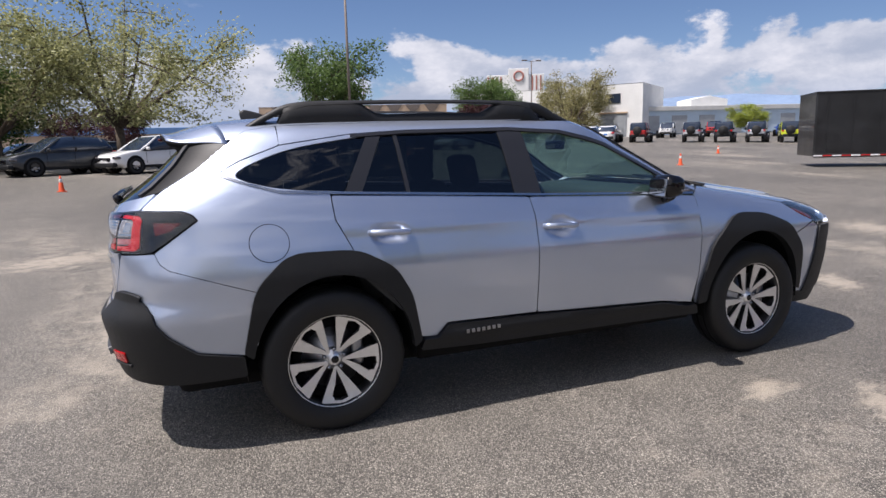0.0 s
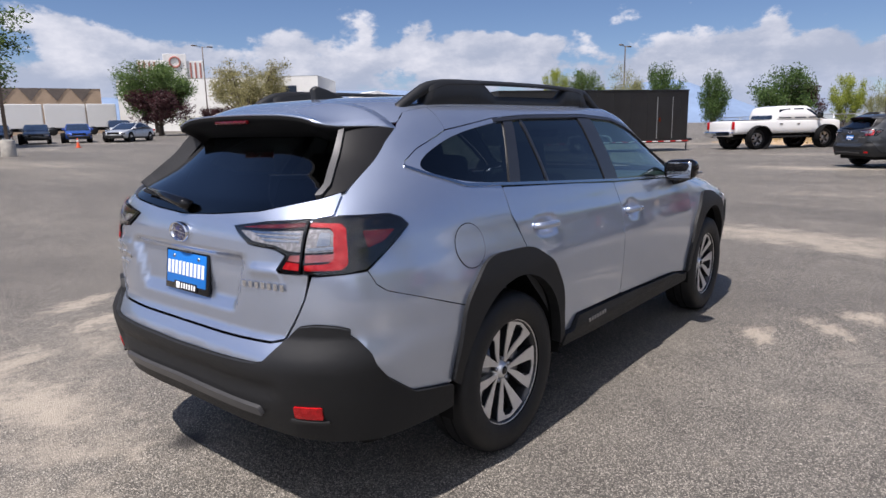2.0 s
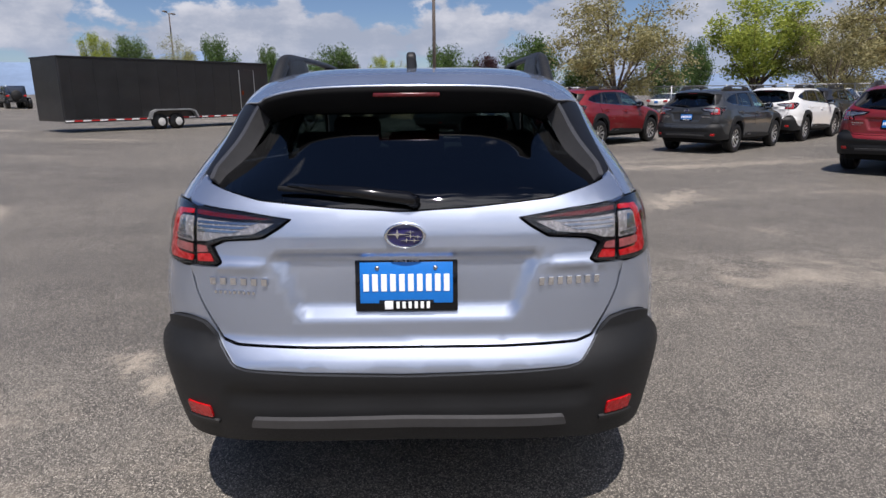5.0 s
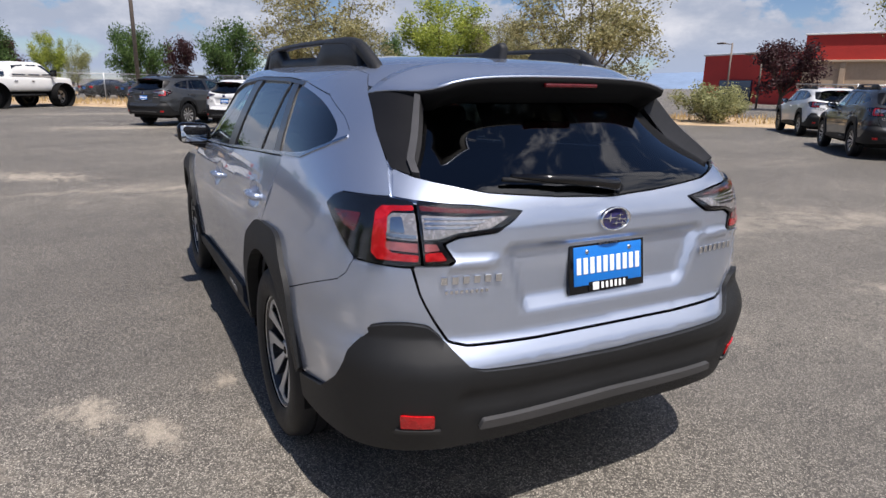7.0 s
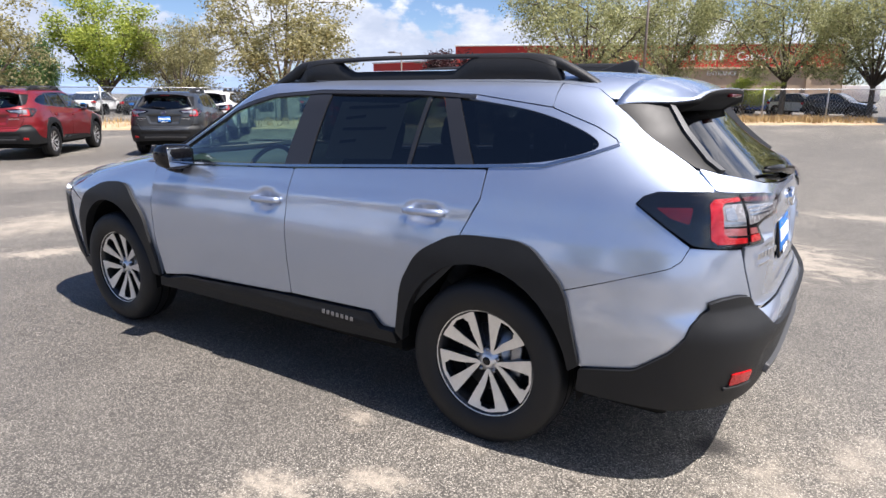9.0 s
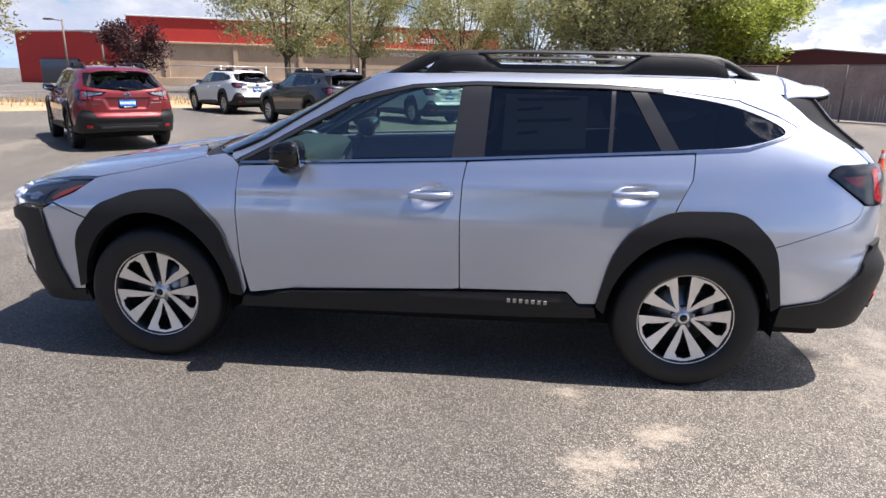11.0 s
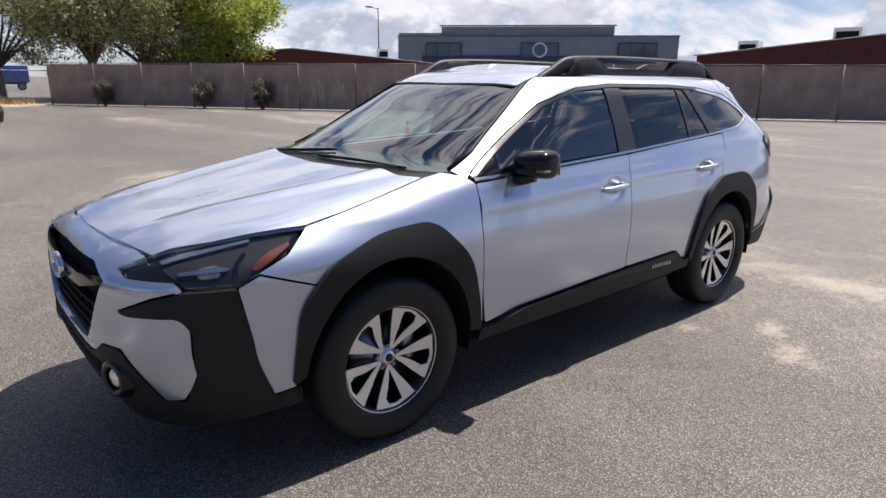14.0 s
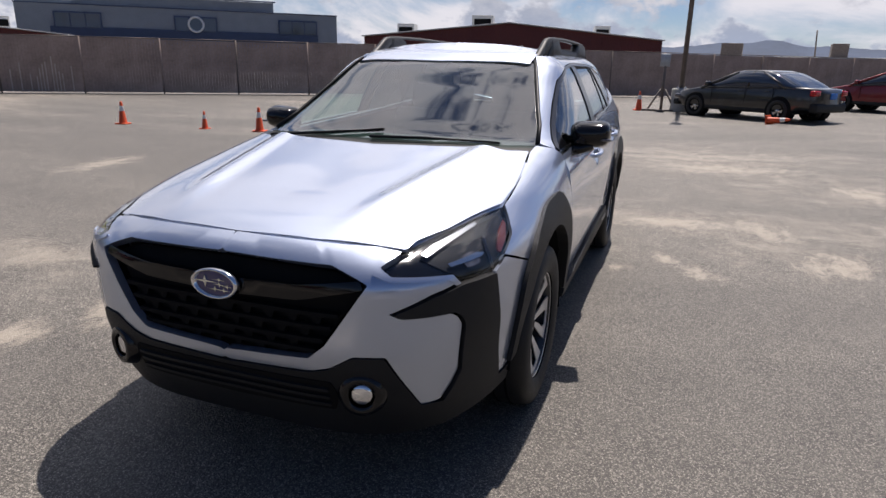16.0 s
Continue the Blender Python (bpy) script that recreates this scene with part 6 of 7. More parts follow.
# red and tan casino building
e, w = wall_box("casino_building", "tan block building with a wide red band", (.5, -78), (38, -60.8), -22, 4.35, TAN_WALL)
part("red_band", boxed(w + .1, 22.2, 2.45, (0, -11, 5.55), .05), RED_WALL, e, "red painted upper wall", smooth=False)
part("cap", boxed(w + .3, 22.6, .16, (0, -11, 6.85), .03), WHITE_WALL, e, smooth=False)
part("ledge", boxed(w + .3, .4, .22, (0, .12, 4.32), .04), TAN_WALL, e, smooth=False)
part("plinth", boxed(w + .2, .3, .8, (0, .08, .4), .03), TAN_WALL, e, smooth=False)
for n, wd, h, x, z in ((8, 5.6, 1.0, -5.6, 5.65),):
    s = part("lettering", letters(n, wd, h, .9), WHITE_INK, e, "white sign bars", smooth=False)
    s.matrix_basis = pose(x, .12 if z > 4 else .06, z) @ Matrix.Diagonal((1, 12, 1, 1))
for text, h, x, z, mt in (("Casino", .85, -11.4, 5.5, WHITE_INK), ("ENTRANCE", .42, -8.4, 3.75, WHITE_INK)):
    word = part("lettering", lettering(text, h, .03), mt, e, "white sign words", smooth=False)
    word.matrix_basis = pose(x, .14 if z > 4 else .09, z, 90, 0, 180)
for i in range(6):
    p = part("pilaster", boxed(.5, .25, 4.2, (-w / 2 + (i + .5) * w / 6, .08, 2.1), .03), TAN_WALL, e, smooth=False)
e, w = wall_box("casino_wing", "red box wing with a dark entrance", (38.2, -60.6), (52, -63), -12, 5.3, RED_WALL)
part("entrance", boxed(5, .3, 2.5, (1.5, .05, 1.25), .05), DARK_PANE, e, smooth=False)
part("cap", boxed(w + .3, 12.4, .2, (0, -6, 5.35), .03), WHITE_WALL, e, smooth=False)

# white workshop and the long low workshop beside it
g = ground_height(65, 78)
e, w = wall_box("white_workshop", "white two-storey workshop with roller doors", (64.5, 78), (45, 104), -14, 8.2, WHITE_WALL, g)
e2 = e
for x in (-w * .36, -w * .15):
    part("roller_door", boxed(4.2, .12, 3.6, (x, .06, 1.8), .03), DOOR_GREY, e, smooth=False)
    part("door_head", boxed(4.6, .3, .25, (x, .1, 3.75), .03), TAN_WALL, e, smooth=False)
win = part("window", boxed(2.2, .1, 1.5, (-w * .36, .05, 6.0), .03), DARK_PANE, e, smooth=False)
e, w = wall_box("low_workshop", "long low pale-blue workshop with bays", (98, 72.5), (66, 81), -14, 3.9, BLUE_WALL, g + .3)
part("fascia", boxed(w + .6, 14.6, .7, (0, -7, 4.0), .04), ROOF_PALE, e, smooth=False)
part("roof_monitor", prism([(-3.2, 0), (3.2, 0), (3.2, 1.2), (0, 1.8), (-3.2, 1.2)], 5, "xz", (3, -5, 4.3)), WHITE_WALL, e, smooth=False)
for i in range(7):
    x = -w / 2 + (i + .5) * w / 7
    part("roller_door", boxed(2.6, .12, 2.9, (x, .06, 1.45), .03), DOOR_GREY, e, smooth=False)

# far left: tan warehouse, hotel, low shed and white lorries
e, w = wall_box("warehouse", "tan warehouse with a zigzag roof edge", (40, 98.5), (10, 108), -30, 7.4, TAN_WALL, .8)
bm = bmesh.new()
for i in range(9):
    x = -w / 2 + 2.5 + i * 3.2
    q = [bm.verts.new(p) for p in ((x - 1.4, .06, 7.4), (x + 1.4, .06, 7.4), (x, .06, 5.6))]
    bm.faces.new(q)
part("zigzag_trim", bm, POLE_BROWN, e, smooth=False)
HOTEL_RED = material("faded_red_stripe", (.40, .17, .14), .8, vary=.08, scale=.3)
e = thing("hotel_tower", "white hotel block with red stripes and a round sign", "building", (188, 348, 0), -29)
part("wall", boxed(34, 16, 41, (0, 0, 20.5), .2), WHITE_WALL, e, smooth=False)
part("tower", boxed(12, 17, 44.5, (2, -.5, 22.2), .2), WHITE_WALL, e, smooth=False)
for i, x in enumerate((-16, -13.5, -11, -8.5, 10, 12.5, 15)):
    part("stripe", boxed(.9, .3, 14, (x, -8.1, 33), .05), HOTEL_RED, e, smooth=False)
part("round_sign", lathed([(2.2, -.2), (3.2, -.2), (3.2, .2), (2.2, .2)], 28, "y", (2, -9.3, 40), True), HOTEL_RED, e, "round red sign")
e, w = wall_box("storage_shed", "low shed with a blue roof edge", (2, 86), (-24, 88), -10, 3.1, TAN_WALL, .6)
part("fascia", boxed(w + .4, 10.4, .8, (0, -5, 3.4), .04), SKY_BAND, e, smooth=False)
for x, y, l in ((10.5, 81, 12), (22.5, 78.2, 4), (26.5, 77, 4), (30, 76, 3)):
    e = thing("lorry", "white box lorry parked before the warehouse", "lorry", at_ground(x, y, .2), -17, group="white lorries")
    part("box", boxed(l, 2.4, 2.6, (0, 0, 2.1), .06), WHITE_PAINT, e, smooth=False)
    part("chassis", boxed(l, 1.8, .4, (0, 0, .65), .04), DARK, e, smooth=False)
    for k in (-.35, .35):
        part("wheel", lathed([(.0, .15), (.45, .15), (.5, .1), (.5, -.1), (.45, -.15), (.0, -.15)], 20, "y", (l * k, -1.05, .45)), RUBBER, e)


# ---- mountains ----
def ridge(name, label, a0, a1, dist, lo, hi, seed, mat):
    rng = random.Random(seed)
    n = 120
    bm = bmesh.new()
    rows = []
    for i in range(n + 1):
        t = i / n
        a = radians(a0 + (a1 - a0) * t)
        z = lo + (hi - lo) * (.5 + .5 * noise.noise(Vector((t * 5 + seed, 0, 0)))) + 14 * noise.noise(Vector((t * 22, seed, 0))) + 5 * noise.noise(Vector((t * 70, seed, 3)))
        edge = min(1, t * 8, (1 - t) * 8)
        rows.append([bm.verts.new((math.cos(a) * r, math.sin(a) * r, h)) for r, h in ((dist * .8, -20), (dist * .93, z * edge * .45), (dist, z * edge))])
    for q, w in zip(rows, rows[1:]):
        for j in range(2):
            bm.faces.new((q[j], w[j], w[j + 1], q[j + 1]))
    return tagged(part(name, bm, mat), label, "mountains", kind="structure")


# distance haze is put into the hills' colours; the air itself is clear
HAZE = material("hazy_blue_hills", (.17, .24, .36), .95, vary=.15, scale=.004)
DARK_HAZE = material("dark_hazy_hills", (.075, .10, .15), .95, vary=.15, scale=.004)
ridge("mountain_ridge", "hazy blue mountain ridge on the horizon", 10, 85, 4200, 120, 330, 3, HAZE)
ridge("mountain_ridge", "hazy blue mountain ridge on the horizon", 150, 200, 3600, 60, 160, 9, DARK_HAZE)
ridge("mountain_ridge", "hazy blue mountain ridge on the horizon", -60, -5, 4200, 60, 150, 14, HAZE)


# ---- lamp posts, cones ----
def lamp_post(x, y, h, label, base=True, heads=1, lean=0.0):
    p = thing("lamp_post", label, "lamp post", at_ground(x, y))
    if base:
        part("concrete_base", lathed([(.0, .78), (.29, .78), (.31, .74), (.32, .0)], 24, "z"), CONCRETE, p)
        part("base_plate", boxed(.34, .34, .03, (0, 0, .795), .005), GALVANISED, p)
        for i in range(4):
            part("bolt", lathed([(.0, .06), (.018, .06), (.018, .0)], 6, "z", (.13 * (1 if i % 2 else -1), .13 * (1 if i > 1 else -1), .8)), GALVANISED, p)
    part("pole", tubed([(0, 0, .0 if not base else .8), (lean * h, 0, h)], [.085, .065], 12), POLE_BROWN, p)
    for s in ((-1, 1) if heads == 2 else (1,)):
        part("arm", tubed([(lean * h, 0, h - .1), (lean * h + s * .9, 0, h)], .035, 7), POLE_BROWN, p)
        part("lamp_head", boxed(.7, .32, .14, (lean * h + s * 1.1, 0, h + .02), .03), POLE_BROWN, p)
    return p


lamp_post(7.0, 32.6, 10.5, "tall brown lamp post on a concrete base")
lamp_post(27.0, .07, 9.5, "tall brown lamp post on a concrete base behind parked cars")
lamp_post(8.9, -35.5, 9.5, "tall brown lamp post before the red building", False)
lamp_post(-20.1, 1.25, 9.5, "tall brown lamp post on a concrete base")
lamp_post(42.8, 74.5, 10.8, "slim lamp post with two heads", False, 2)
lamp_post(70, 29.5, 10.2, "slim lamp post with two heads", False, 2)
lamp_post(26, 100, 11.5, "slim lamp post with two heads", False, 2)
lamp_post(34, -45.2, 5.2, "slim lamp post beside the casino wing", False)
lamp_post(30.5, -44.5, 4.2, "short lamp post beside the casino wing", False)
lamp_post(-36, -54, 8.5, "slim lamp post behind the fence", False, 1)


def traffic_cone(x, y, h, tip=None):
    c = thing("traffic_cone", "orange traffic cone with a white band" if not tip else "orange traffic cone lying on its side", "cone", at_ground(x, y), 15, "traffic cones")
    part("base", boxed(h * .52, h * .52, h * .05, (0, 0, h * .025), h * .02), CONE_ORANGE, c)
    part("body", lathed([(h * .19, h * .05), (h * .17, h * .09), (h * .055, h * .97), (h * .035, h), (.0, h)], 24, "z"), CONE_ORANGE, c)
    part("band", lathed([(h * .106, h * .58), (h * .108, h * .585), (h * .078, h * .80), (h * .076, h * .805)], 24, "z"), CONE_WHITE, c, "white reflective band")
    if tip:
        c.matrix_basis = pose(x, y, h * .2, 0, 82, tip)
    return c


for x, y, h in ((-5.6, 18.6, .5), (19.5, 19.8, .55), (13.0, 40, .6), (-7.2, -10.5, .50), (-7.3, -8.3, .37), (-7.45, -7.0, .50), (-20, -.1, .66), (30, 28, .5)):
    traffic_cone(x, y, h)
traffic_cone(-15.8, 3.6, .6, 60)
traffic_cone(31, 33, .6, 20)

# a meter box on a braced stand
st = thing("meter_stand", "grey electrical box on a braced metal stand", "electrical box", (-20.0, .65, 0), -90)
part("post", tubed([(0, 0, 0), (0, 0, 1.75)], .05, 10), POLE_BROWN, st)
part("box", boxed(.32, .2, .42, (.02, -.05, 1.72), .02), GALVANISED, st)
part("door", boxed(.24, .02, .3, (.02, -.155, 1.72), .01), GALVANISED, st)
for a in (-.45, .45):
    part("brace", tubed([(a, 0, .05), (a * .15, 0, .75)], .03, 8), POLE_BROWN, st)
part("foot", boxed(1.3, .3, .07, (0, 0, .035), .01), POLE_BROWN, st)
part("foot", boxed(.25, 1.0, .07, (0, 0, .04), .01), POLE_BROWN, st)


# ---- other vehicles ----
def plain_wheel(car, x, y, r, w, rim_mat):
    e = new("wheel")
    e.parent = car
    e.matrix_basis = pose(x, y, r, 0, 0, 0 if y > 0 else 180)
    part("tyre", lathed([(r * .62, w * .42), (r * .7, w * .5), (r * .9, w * .48), (r * .985, w * .38), (r, w * .1), (r, -w * .3), (r * .9, -w * .48), (r * .62, -w * .42)], 22), RUBBER, e)
    part("rim", lathed([(.0, w * .36), (r * .16, w * .36), (r * .2, w * .3), (r * .55, w * .36), (r * .63, w * .44), (r * .63, -w * .3)], 22), rim_mat, e)
    bm = bmesh.new()
    for i in range(5):
        a = 2 * math.pi * i / 5
        box_bm(bm, r * .18, .02, r * .30, (math.cos(a) * r * .40, w * .355, math.sin(a) * r * .40), .004, pose(0, 0, 0, 0, 90 - math.degrees(a), 0), 1)
    part("rim_opening", bm, DARK, e, smooth=False)


def hull(outline, half, lean=None, bevel=.05):
    """A solid of a side outline; lean narrows it with height."""
    bm = prism(outline, half * 2, "xz", (0, 0, 0), bevel)
    for v in bm.verts:
        if lean:
            z0, z1, f = lean
            t = min(1, max(0, (v.co.z - z0) / (z1 - z0)))
            v.co.y *= 1 - (1 - f) * t
    return bm


def loft(top, low, half, x0, x1, full, lean, stations=34):
    """A rounded body along x: top and bottom lines, plan fullness, and how far its sides lean in."""
    bm, rows = bmesh.new(), []
    for i in range(stations + 1):
        u = -math.cos(math.pi * i / stations)
        x = (x0 + x1) / 2 + u * (x1 - x0) / 2
        w = half * max(.02, 1 - abs(u) ** full) ** (1 / 3)
        a, b = low(x), top(x)
        h = max(.004, b - a)
        side = [(.82, 0), (.96, .06), (1.0, .2), (1.0, .5), (1 - lean * .5, .78), (1 - lean * .85, .93), (1 - lean * 1.25, 1.0), (.5 - lean * .5, 1.012)]
        ring = [(x, w * f, a + h * g) for f, g in side] + [(x, -w * f, a + h * g) for f, g in side[::-1]]
        rows.append([bm.verts.new(p) for p in ring])
    for q, t in zip(rows, rows[1:]):
        for k in range(16):
            bm.faces.new((q[k], q[(k + 1) % 16], t[(k + 1) % 16], t[k]))
    bm.faces.new(rows[0])
    bm.faces.new(rows[-1])
    bmesh.ops.recalc_face_normals(bm, faces=bm.faces)
    return bm


# each kind: belt and hood line, roof line, half width, wheel radius, half wheelbase
VEHICLES = {
    "suv": ([(-2.26, .90), (-2.2, 1.0), (-1.9, 1.06), (-.5, 1.02), (.75, .99), (1.0, 1.0), (1.75, .90), (2.1, .80), (2.27, .62)], [(-2.14, 1.02), (-1.98, 1.30), (-1.80, 1.50), (-1.3, 1.60), (-.3, 1.64), (.1, 1.60), (.5, 1.40), (1.12, .98)], .90, .35, 1.33),
    "sedan": ([(-2.42, .86), (-2.3, .96), (-1.7, 1.0), (-.5, .96), (.8, .93), (1.25, .90), (1.8, .80), (2.2, .70), (2.38, .55)], [(-1.95, .98), (-1.45, 1.22), (-1.0, 1.38), (-.5, 1.43), (.0, 1.41), (.5, 1.25), (1.3, .90)], .89, .33, 1.4),
    "jeep": ([(-1.78, 1.08), (-1.7, 1.12), (.7, 1.13), (1.7, 1.10), (1.92, 1.0)], [(-1.74, 1.1), (-1.71, 1.7), (-1.6, 1.83), (-.2, 1.86), (.36, 1.82), (.44, 1.74), (.72, 1.12)], .80, .40, 1.23),
}


def make_vehicle(kind, paint, x, y, turn, label, size=1.0, group="", z=None):
    belt, roof, half, r, axle = VEHICLES[kind]
    names = {"suv": "suv_car", "sedan": "sedan_car", "jeep": "off_road_car"}
    car = thing(names[kind], label, "car", at_ground(x, y) if z is None else (x, y, z), turn, group)
    car.scale = (size, size, size)
    jeep = kind == "jeep"
    back, front = belt[0][0], belt[-1][0]
    floor_z = .5 if jeep else .26
    belt_line, roof_line = curve(*belt), curve(*roof)
    part("body", loft(belt_line, lambda v: floor_z + (.12 if abs(v) > axle + .5 else 0), half, back, front, 14 if jeep else 9, .03 if jeep else .06), paint, car)
    part("glasshouse", loft(roof_line, lambda v: belt_line(v) - .08, half - .03, roof[0][0], roof[-1][0], 22, .07 if jeep else .20), DARK_PANE, car, "dark glass")
    top_x0, top_x1 = roof[2][0] - .02, roof[-3][0] + .06
    part("roof", loft(lambda v: roof_line(v) + .012, lambda v: roof_line(v) - .05, (half - .03) * (.93 if jeep else .79), top_x0, top_x1, 16, .06), GLOSS_BLACK if jeep else paint, car)
    for s in (1, -1):
        for px, qx in ((roof[-1][0] - .06, roof[-3][0] + .08), (-.38, -.42), (roof[0][0] + .42, roof[2][0] + .28)):
            z0, z1 = belt_line(px) - .02, roof_line(qx) - .03
            part("pillar", tubed([(px, s * (half - .035), z0), ((px + qx) / 2, s * (half - .035) * (.97 if jeep else .93), (z0 + z1) / 2), (qx, s * (half - .03) * (.92 if jeep else .80), z1)], [.05, .045, .04], 7), paint if abs(px) > .5 else GLOSS_BLACK, car)
        part("window_line", tubed([(v, s * (half - .012), belt_line(v) - .005) for v in (roof[-1][0] - .1, .4, -.4, -1.2, roof[0][0] + .25)], .018, 6), PILLAR_BLACK, car)
        for px in (axle, -axle):
            plain_wheel(car, px, s * (half - .10), r, .24, SATIN_CHROME if kind == "sedan" else STEEL)
            part("wheel_arch", lathed([(r * .5, .0), (r * 1.12, .0), (r * 1.2, -.02), (r * 1.2, -.28)], 28, "y", (px, s * (half + .006), r + .02)), DARK if not jeep else GLOSS_BLACK, car)
        part("tail_lamp", boxed(.16, .30, .15, (back + .13, s * (half - .22), belt_line(back + .1) - .1), .04, pose(0, 0, 0), 3), RED_LENS, car)
        part("head_lamp", boxed(.26, .34, .12, (front - .22, s * (half - .25), belt_line(front - .15) - .09), .045, None, 3), SMOKE, car)
        part("door_mirror", boxed(.12, .2, .14, (roof[-1][0] - .36, s * (half + .07), belt_line(.7) + .08), .045, None, 3), paint if not jeep else GLOSS_BLACK, car)
        for px in (.82, -.32, -1.2):
            part("door_seam", boxed(.010, .012, .50, (px, s * (half - .003), .70), 0), DARK, car, smooth=False)
        for px in (-.14, -1.0):
            part("door_handle", boxed(.18, .03, .03, (px, s * (half * .99), belt_line(px) - .12), .012), paint, car)
    part("sill", boxed(2 * axle - r * 2, half * 2 - .01, .15, (0, 0, floor_z + .06), .04), PLASTIC, car)
    part("grille", boxed(.10, half * 1.05, .18, (front - .05, 0, .62 if not jeep else .95), .04), GLOSS_BLACK, car)
    part("front_bumper", boxed(.24, half * 1.62, .20, (front - .10, 0, .40 if not jeep else .62), .06, None, 3), PLASTIC, car)
    part("rear_bumper", boxed(.24, half * 1.66, .26, (back + .11, 0, .46 if not jeep else .62), .06, None, 3), PLASTIC, car)
    part("plate", boxed(.02, .32, .16, (back - .012, 0, .78), .004), PLATE_BLUE if not jeep else ROOF_PALE, car)
    if jeep:
        sp = part("spare_wheel", lathed([(.0, .13), (.2, .13), (.24, .1), (.36, .13), (.40, .05), (.40, -.1), (.0, -.1)], 32, "x", (0, 0, 0)), RUBBER, car)
        sp.matrix_basis = pose(-1.93, .05, 1.08, 0, 0, 180)
    return car


def repaint(car, paint):
    for o in car.children_recursive:
        if o.type == "MESH" and o.data.materials and o.data.materials[0] == SILVER:
            o.material_slots[0].link = "OBJECT"
            o.material_slots[0].material = paint
    return car


def park_estate(x, y, turn, paint, label, length=1.0, tall=1.0):
    """The estate car again, in another paint; x, y is the middle of its rear axle."""
    f = Vector((math.cos(radians(turn)), math.sin(radians(turn)))) * AXLE * length
    m = Matrix.Translation(at_ground(x + f.x, y + f.y)) @ pose(0, 0, 0, 0, 0, turn)
    c = copy_thing(hero, m)
    c.scale = (length, .97 if length < 1 else 1, tall)
    repaint(c, paint)
    return tagged(c, label, "car", "cars in the row")


park_estate(19.8, -.4, -47, GREY_PAINT, "dark grey estate car parked in a row")
park_estate(17.3, -2.45, -47, WHITE_PAINT, "white compact crossover parked in a row", .92, .96)
park_estate(14.15, -3.95, -47, RED_PAINT, "dark red estate car parked in a row")
park_estate(12.1, -6.8, -47, GREY_PAINT, "dark grey crossover parked in a row", .92, .97)
park_estate(15.5, -10.4, -47, WHITE_PAINT, "white estate car with black cladding")
park_estate(7.37, -8.55, -47, RED_PAINT, "dark red estate car near a white one")
park_estate(4.4, -14.6, -45, GREY_PAINT, "dark grey estate car standing alone")
park_estate(1.9, -17.4, -48, LIGHT_PAINT, "pale silver crossover beside a grey car", .92, .96)
park_estate(9.3, -19.9, -42, WHITE_PAINT, "white estate car beside a grey car")
park_estate(6.6, -21.2, -42, WHITE_PAINT, "white crossover behind a grey car", .95, .95)
park_estate(18.5, -13.2, -47, BLACK_PAINT, "black estate car at the row's end")

make_vehicle("sedan", BLACK_PAINT, -18.1, 3.35, -129, "black sedan parked near a lamp post")
make_vehicle("sedan", RED_PAINT, -22.6, 8.3, -129, "dark red sedan parked behind a black one")
make_vehicle("suv", WHITE_PAINT, -3.4, 28.1, 215, "white compact SUV parked under an elm")
make_vehicle("suv", GREY_PAINT, -7.2, 28.6, 213, "dark grey SUV parked under an elm")
make_vehicle("sedan", BLACK_PAINT, -12.0, 27.0, 213, "black sedan parked under an elm")
make_vehicle("suv", WHITE_PAINT, -7.2, 39.5, 215, "white car in a rear row", .9)
make_vehicle("sedan", LIGHT_PAINT, -10.5, 38.5, 215, "silver sedan in a rear row")
make_vehicle("suv", BLACK_PAINT, 2.6, 39.0, 215, "black SUV in a rear row")
make_vehicle("suv", BLUE_PAINT, .1, 31.0, 60, "bright blue compact SUV beside a white one", .95)
make_vehicle("sedan", LIGHT_PAINT, 1.9, 33.5, 215, "silver sedan beside a blue SUV")
make_vehicle("suv", WHITE_PAINT, 38.8, 54.6, 45, "white SUV before the white workshop")
make_vehicle("sedan", LIGHT_PAINT, 20.3, 48.6, 215, "silver sedan at the end of a row")
make_vehicle("suv", GREY_PAINT, 3.9, 32.6, 170, "dark hatchback standing near a lamp post", .95)
for x, y, k, p, lab in ((10.7, 53.5, "suv", BRIGHT_RED, "red SUV in the distant row"), (12.6, 53, "sedan", BLACK_PAINT, "black sedan in the distant row"), (15, 52.3, "sedan", GREY_PAINT, "dark grey sedan in the distant row"), (17.6, 51.5, "sedan", BLUE_PAINT, "blue sedan in the distant row"), (20.4, 50.5, "suv", BLACK_PAINT, "black SUV in the distant row"), (7.8, 54.5, "suv", GREY_PAINT, "dark SUV in the distant row")):
    make_vehicle(k, p, x, y, 250, lab, group="distant row of cars")
for x, y, k, p, lab in ((37.6, 49.9, "suv", WHITE_PAINT, "white SUV before the workshop"), (39.8, 47.9, "jeep", BRIGHT_RED, "red off-roader with a spare wheel"), (43.3, 44.6, "jeep", LIGHT_PAINT, "silver off-roader with a black top"), (45.2, 42.6, "jeep", BLACK_PAINT, "black off-roader with a spare wheel"), (47.6, 41.1, "jeep", LIGHT_PAINT, "silver off-roader with a spare wheel"), (49.5, 39.1, "jeep", YELLOW_PAINT, "bright yellow off-roader with a black top"), (51.8, 36.4, "jeep", BLACK_PAINT, "black off-roader at the row's end")):
    make_vehicle(k, p, x, y, 45, lab, group="off-roaders before the workshop")
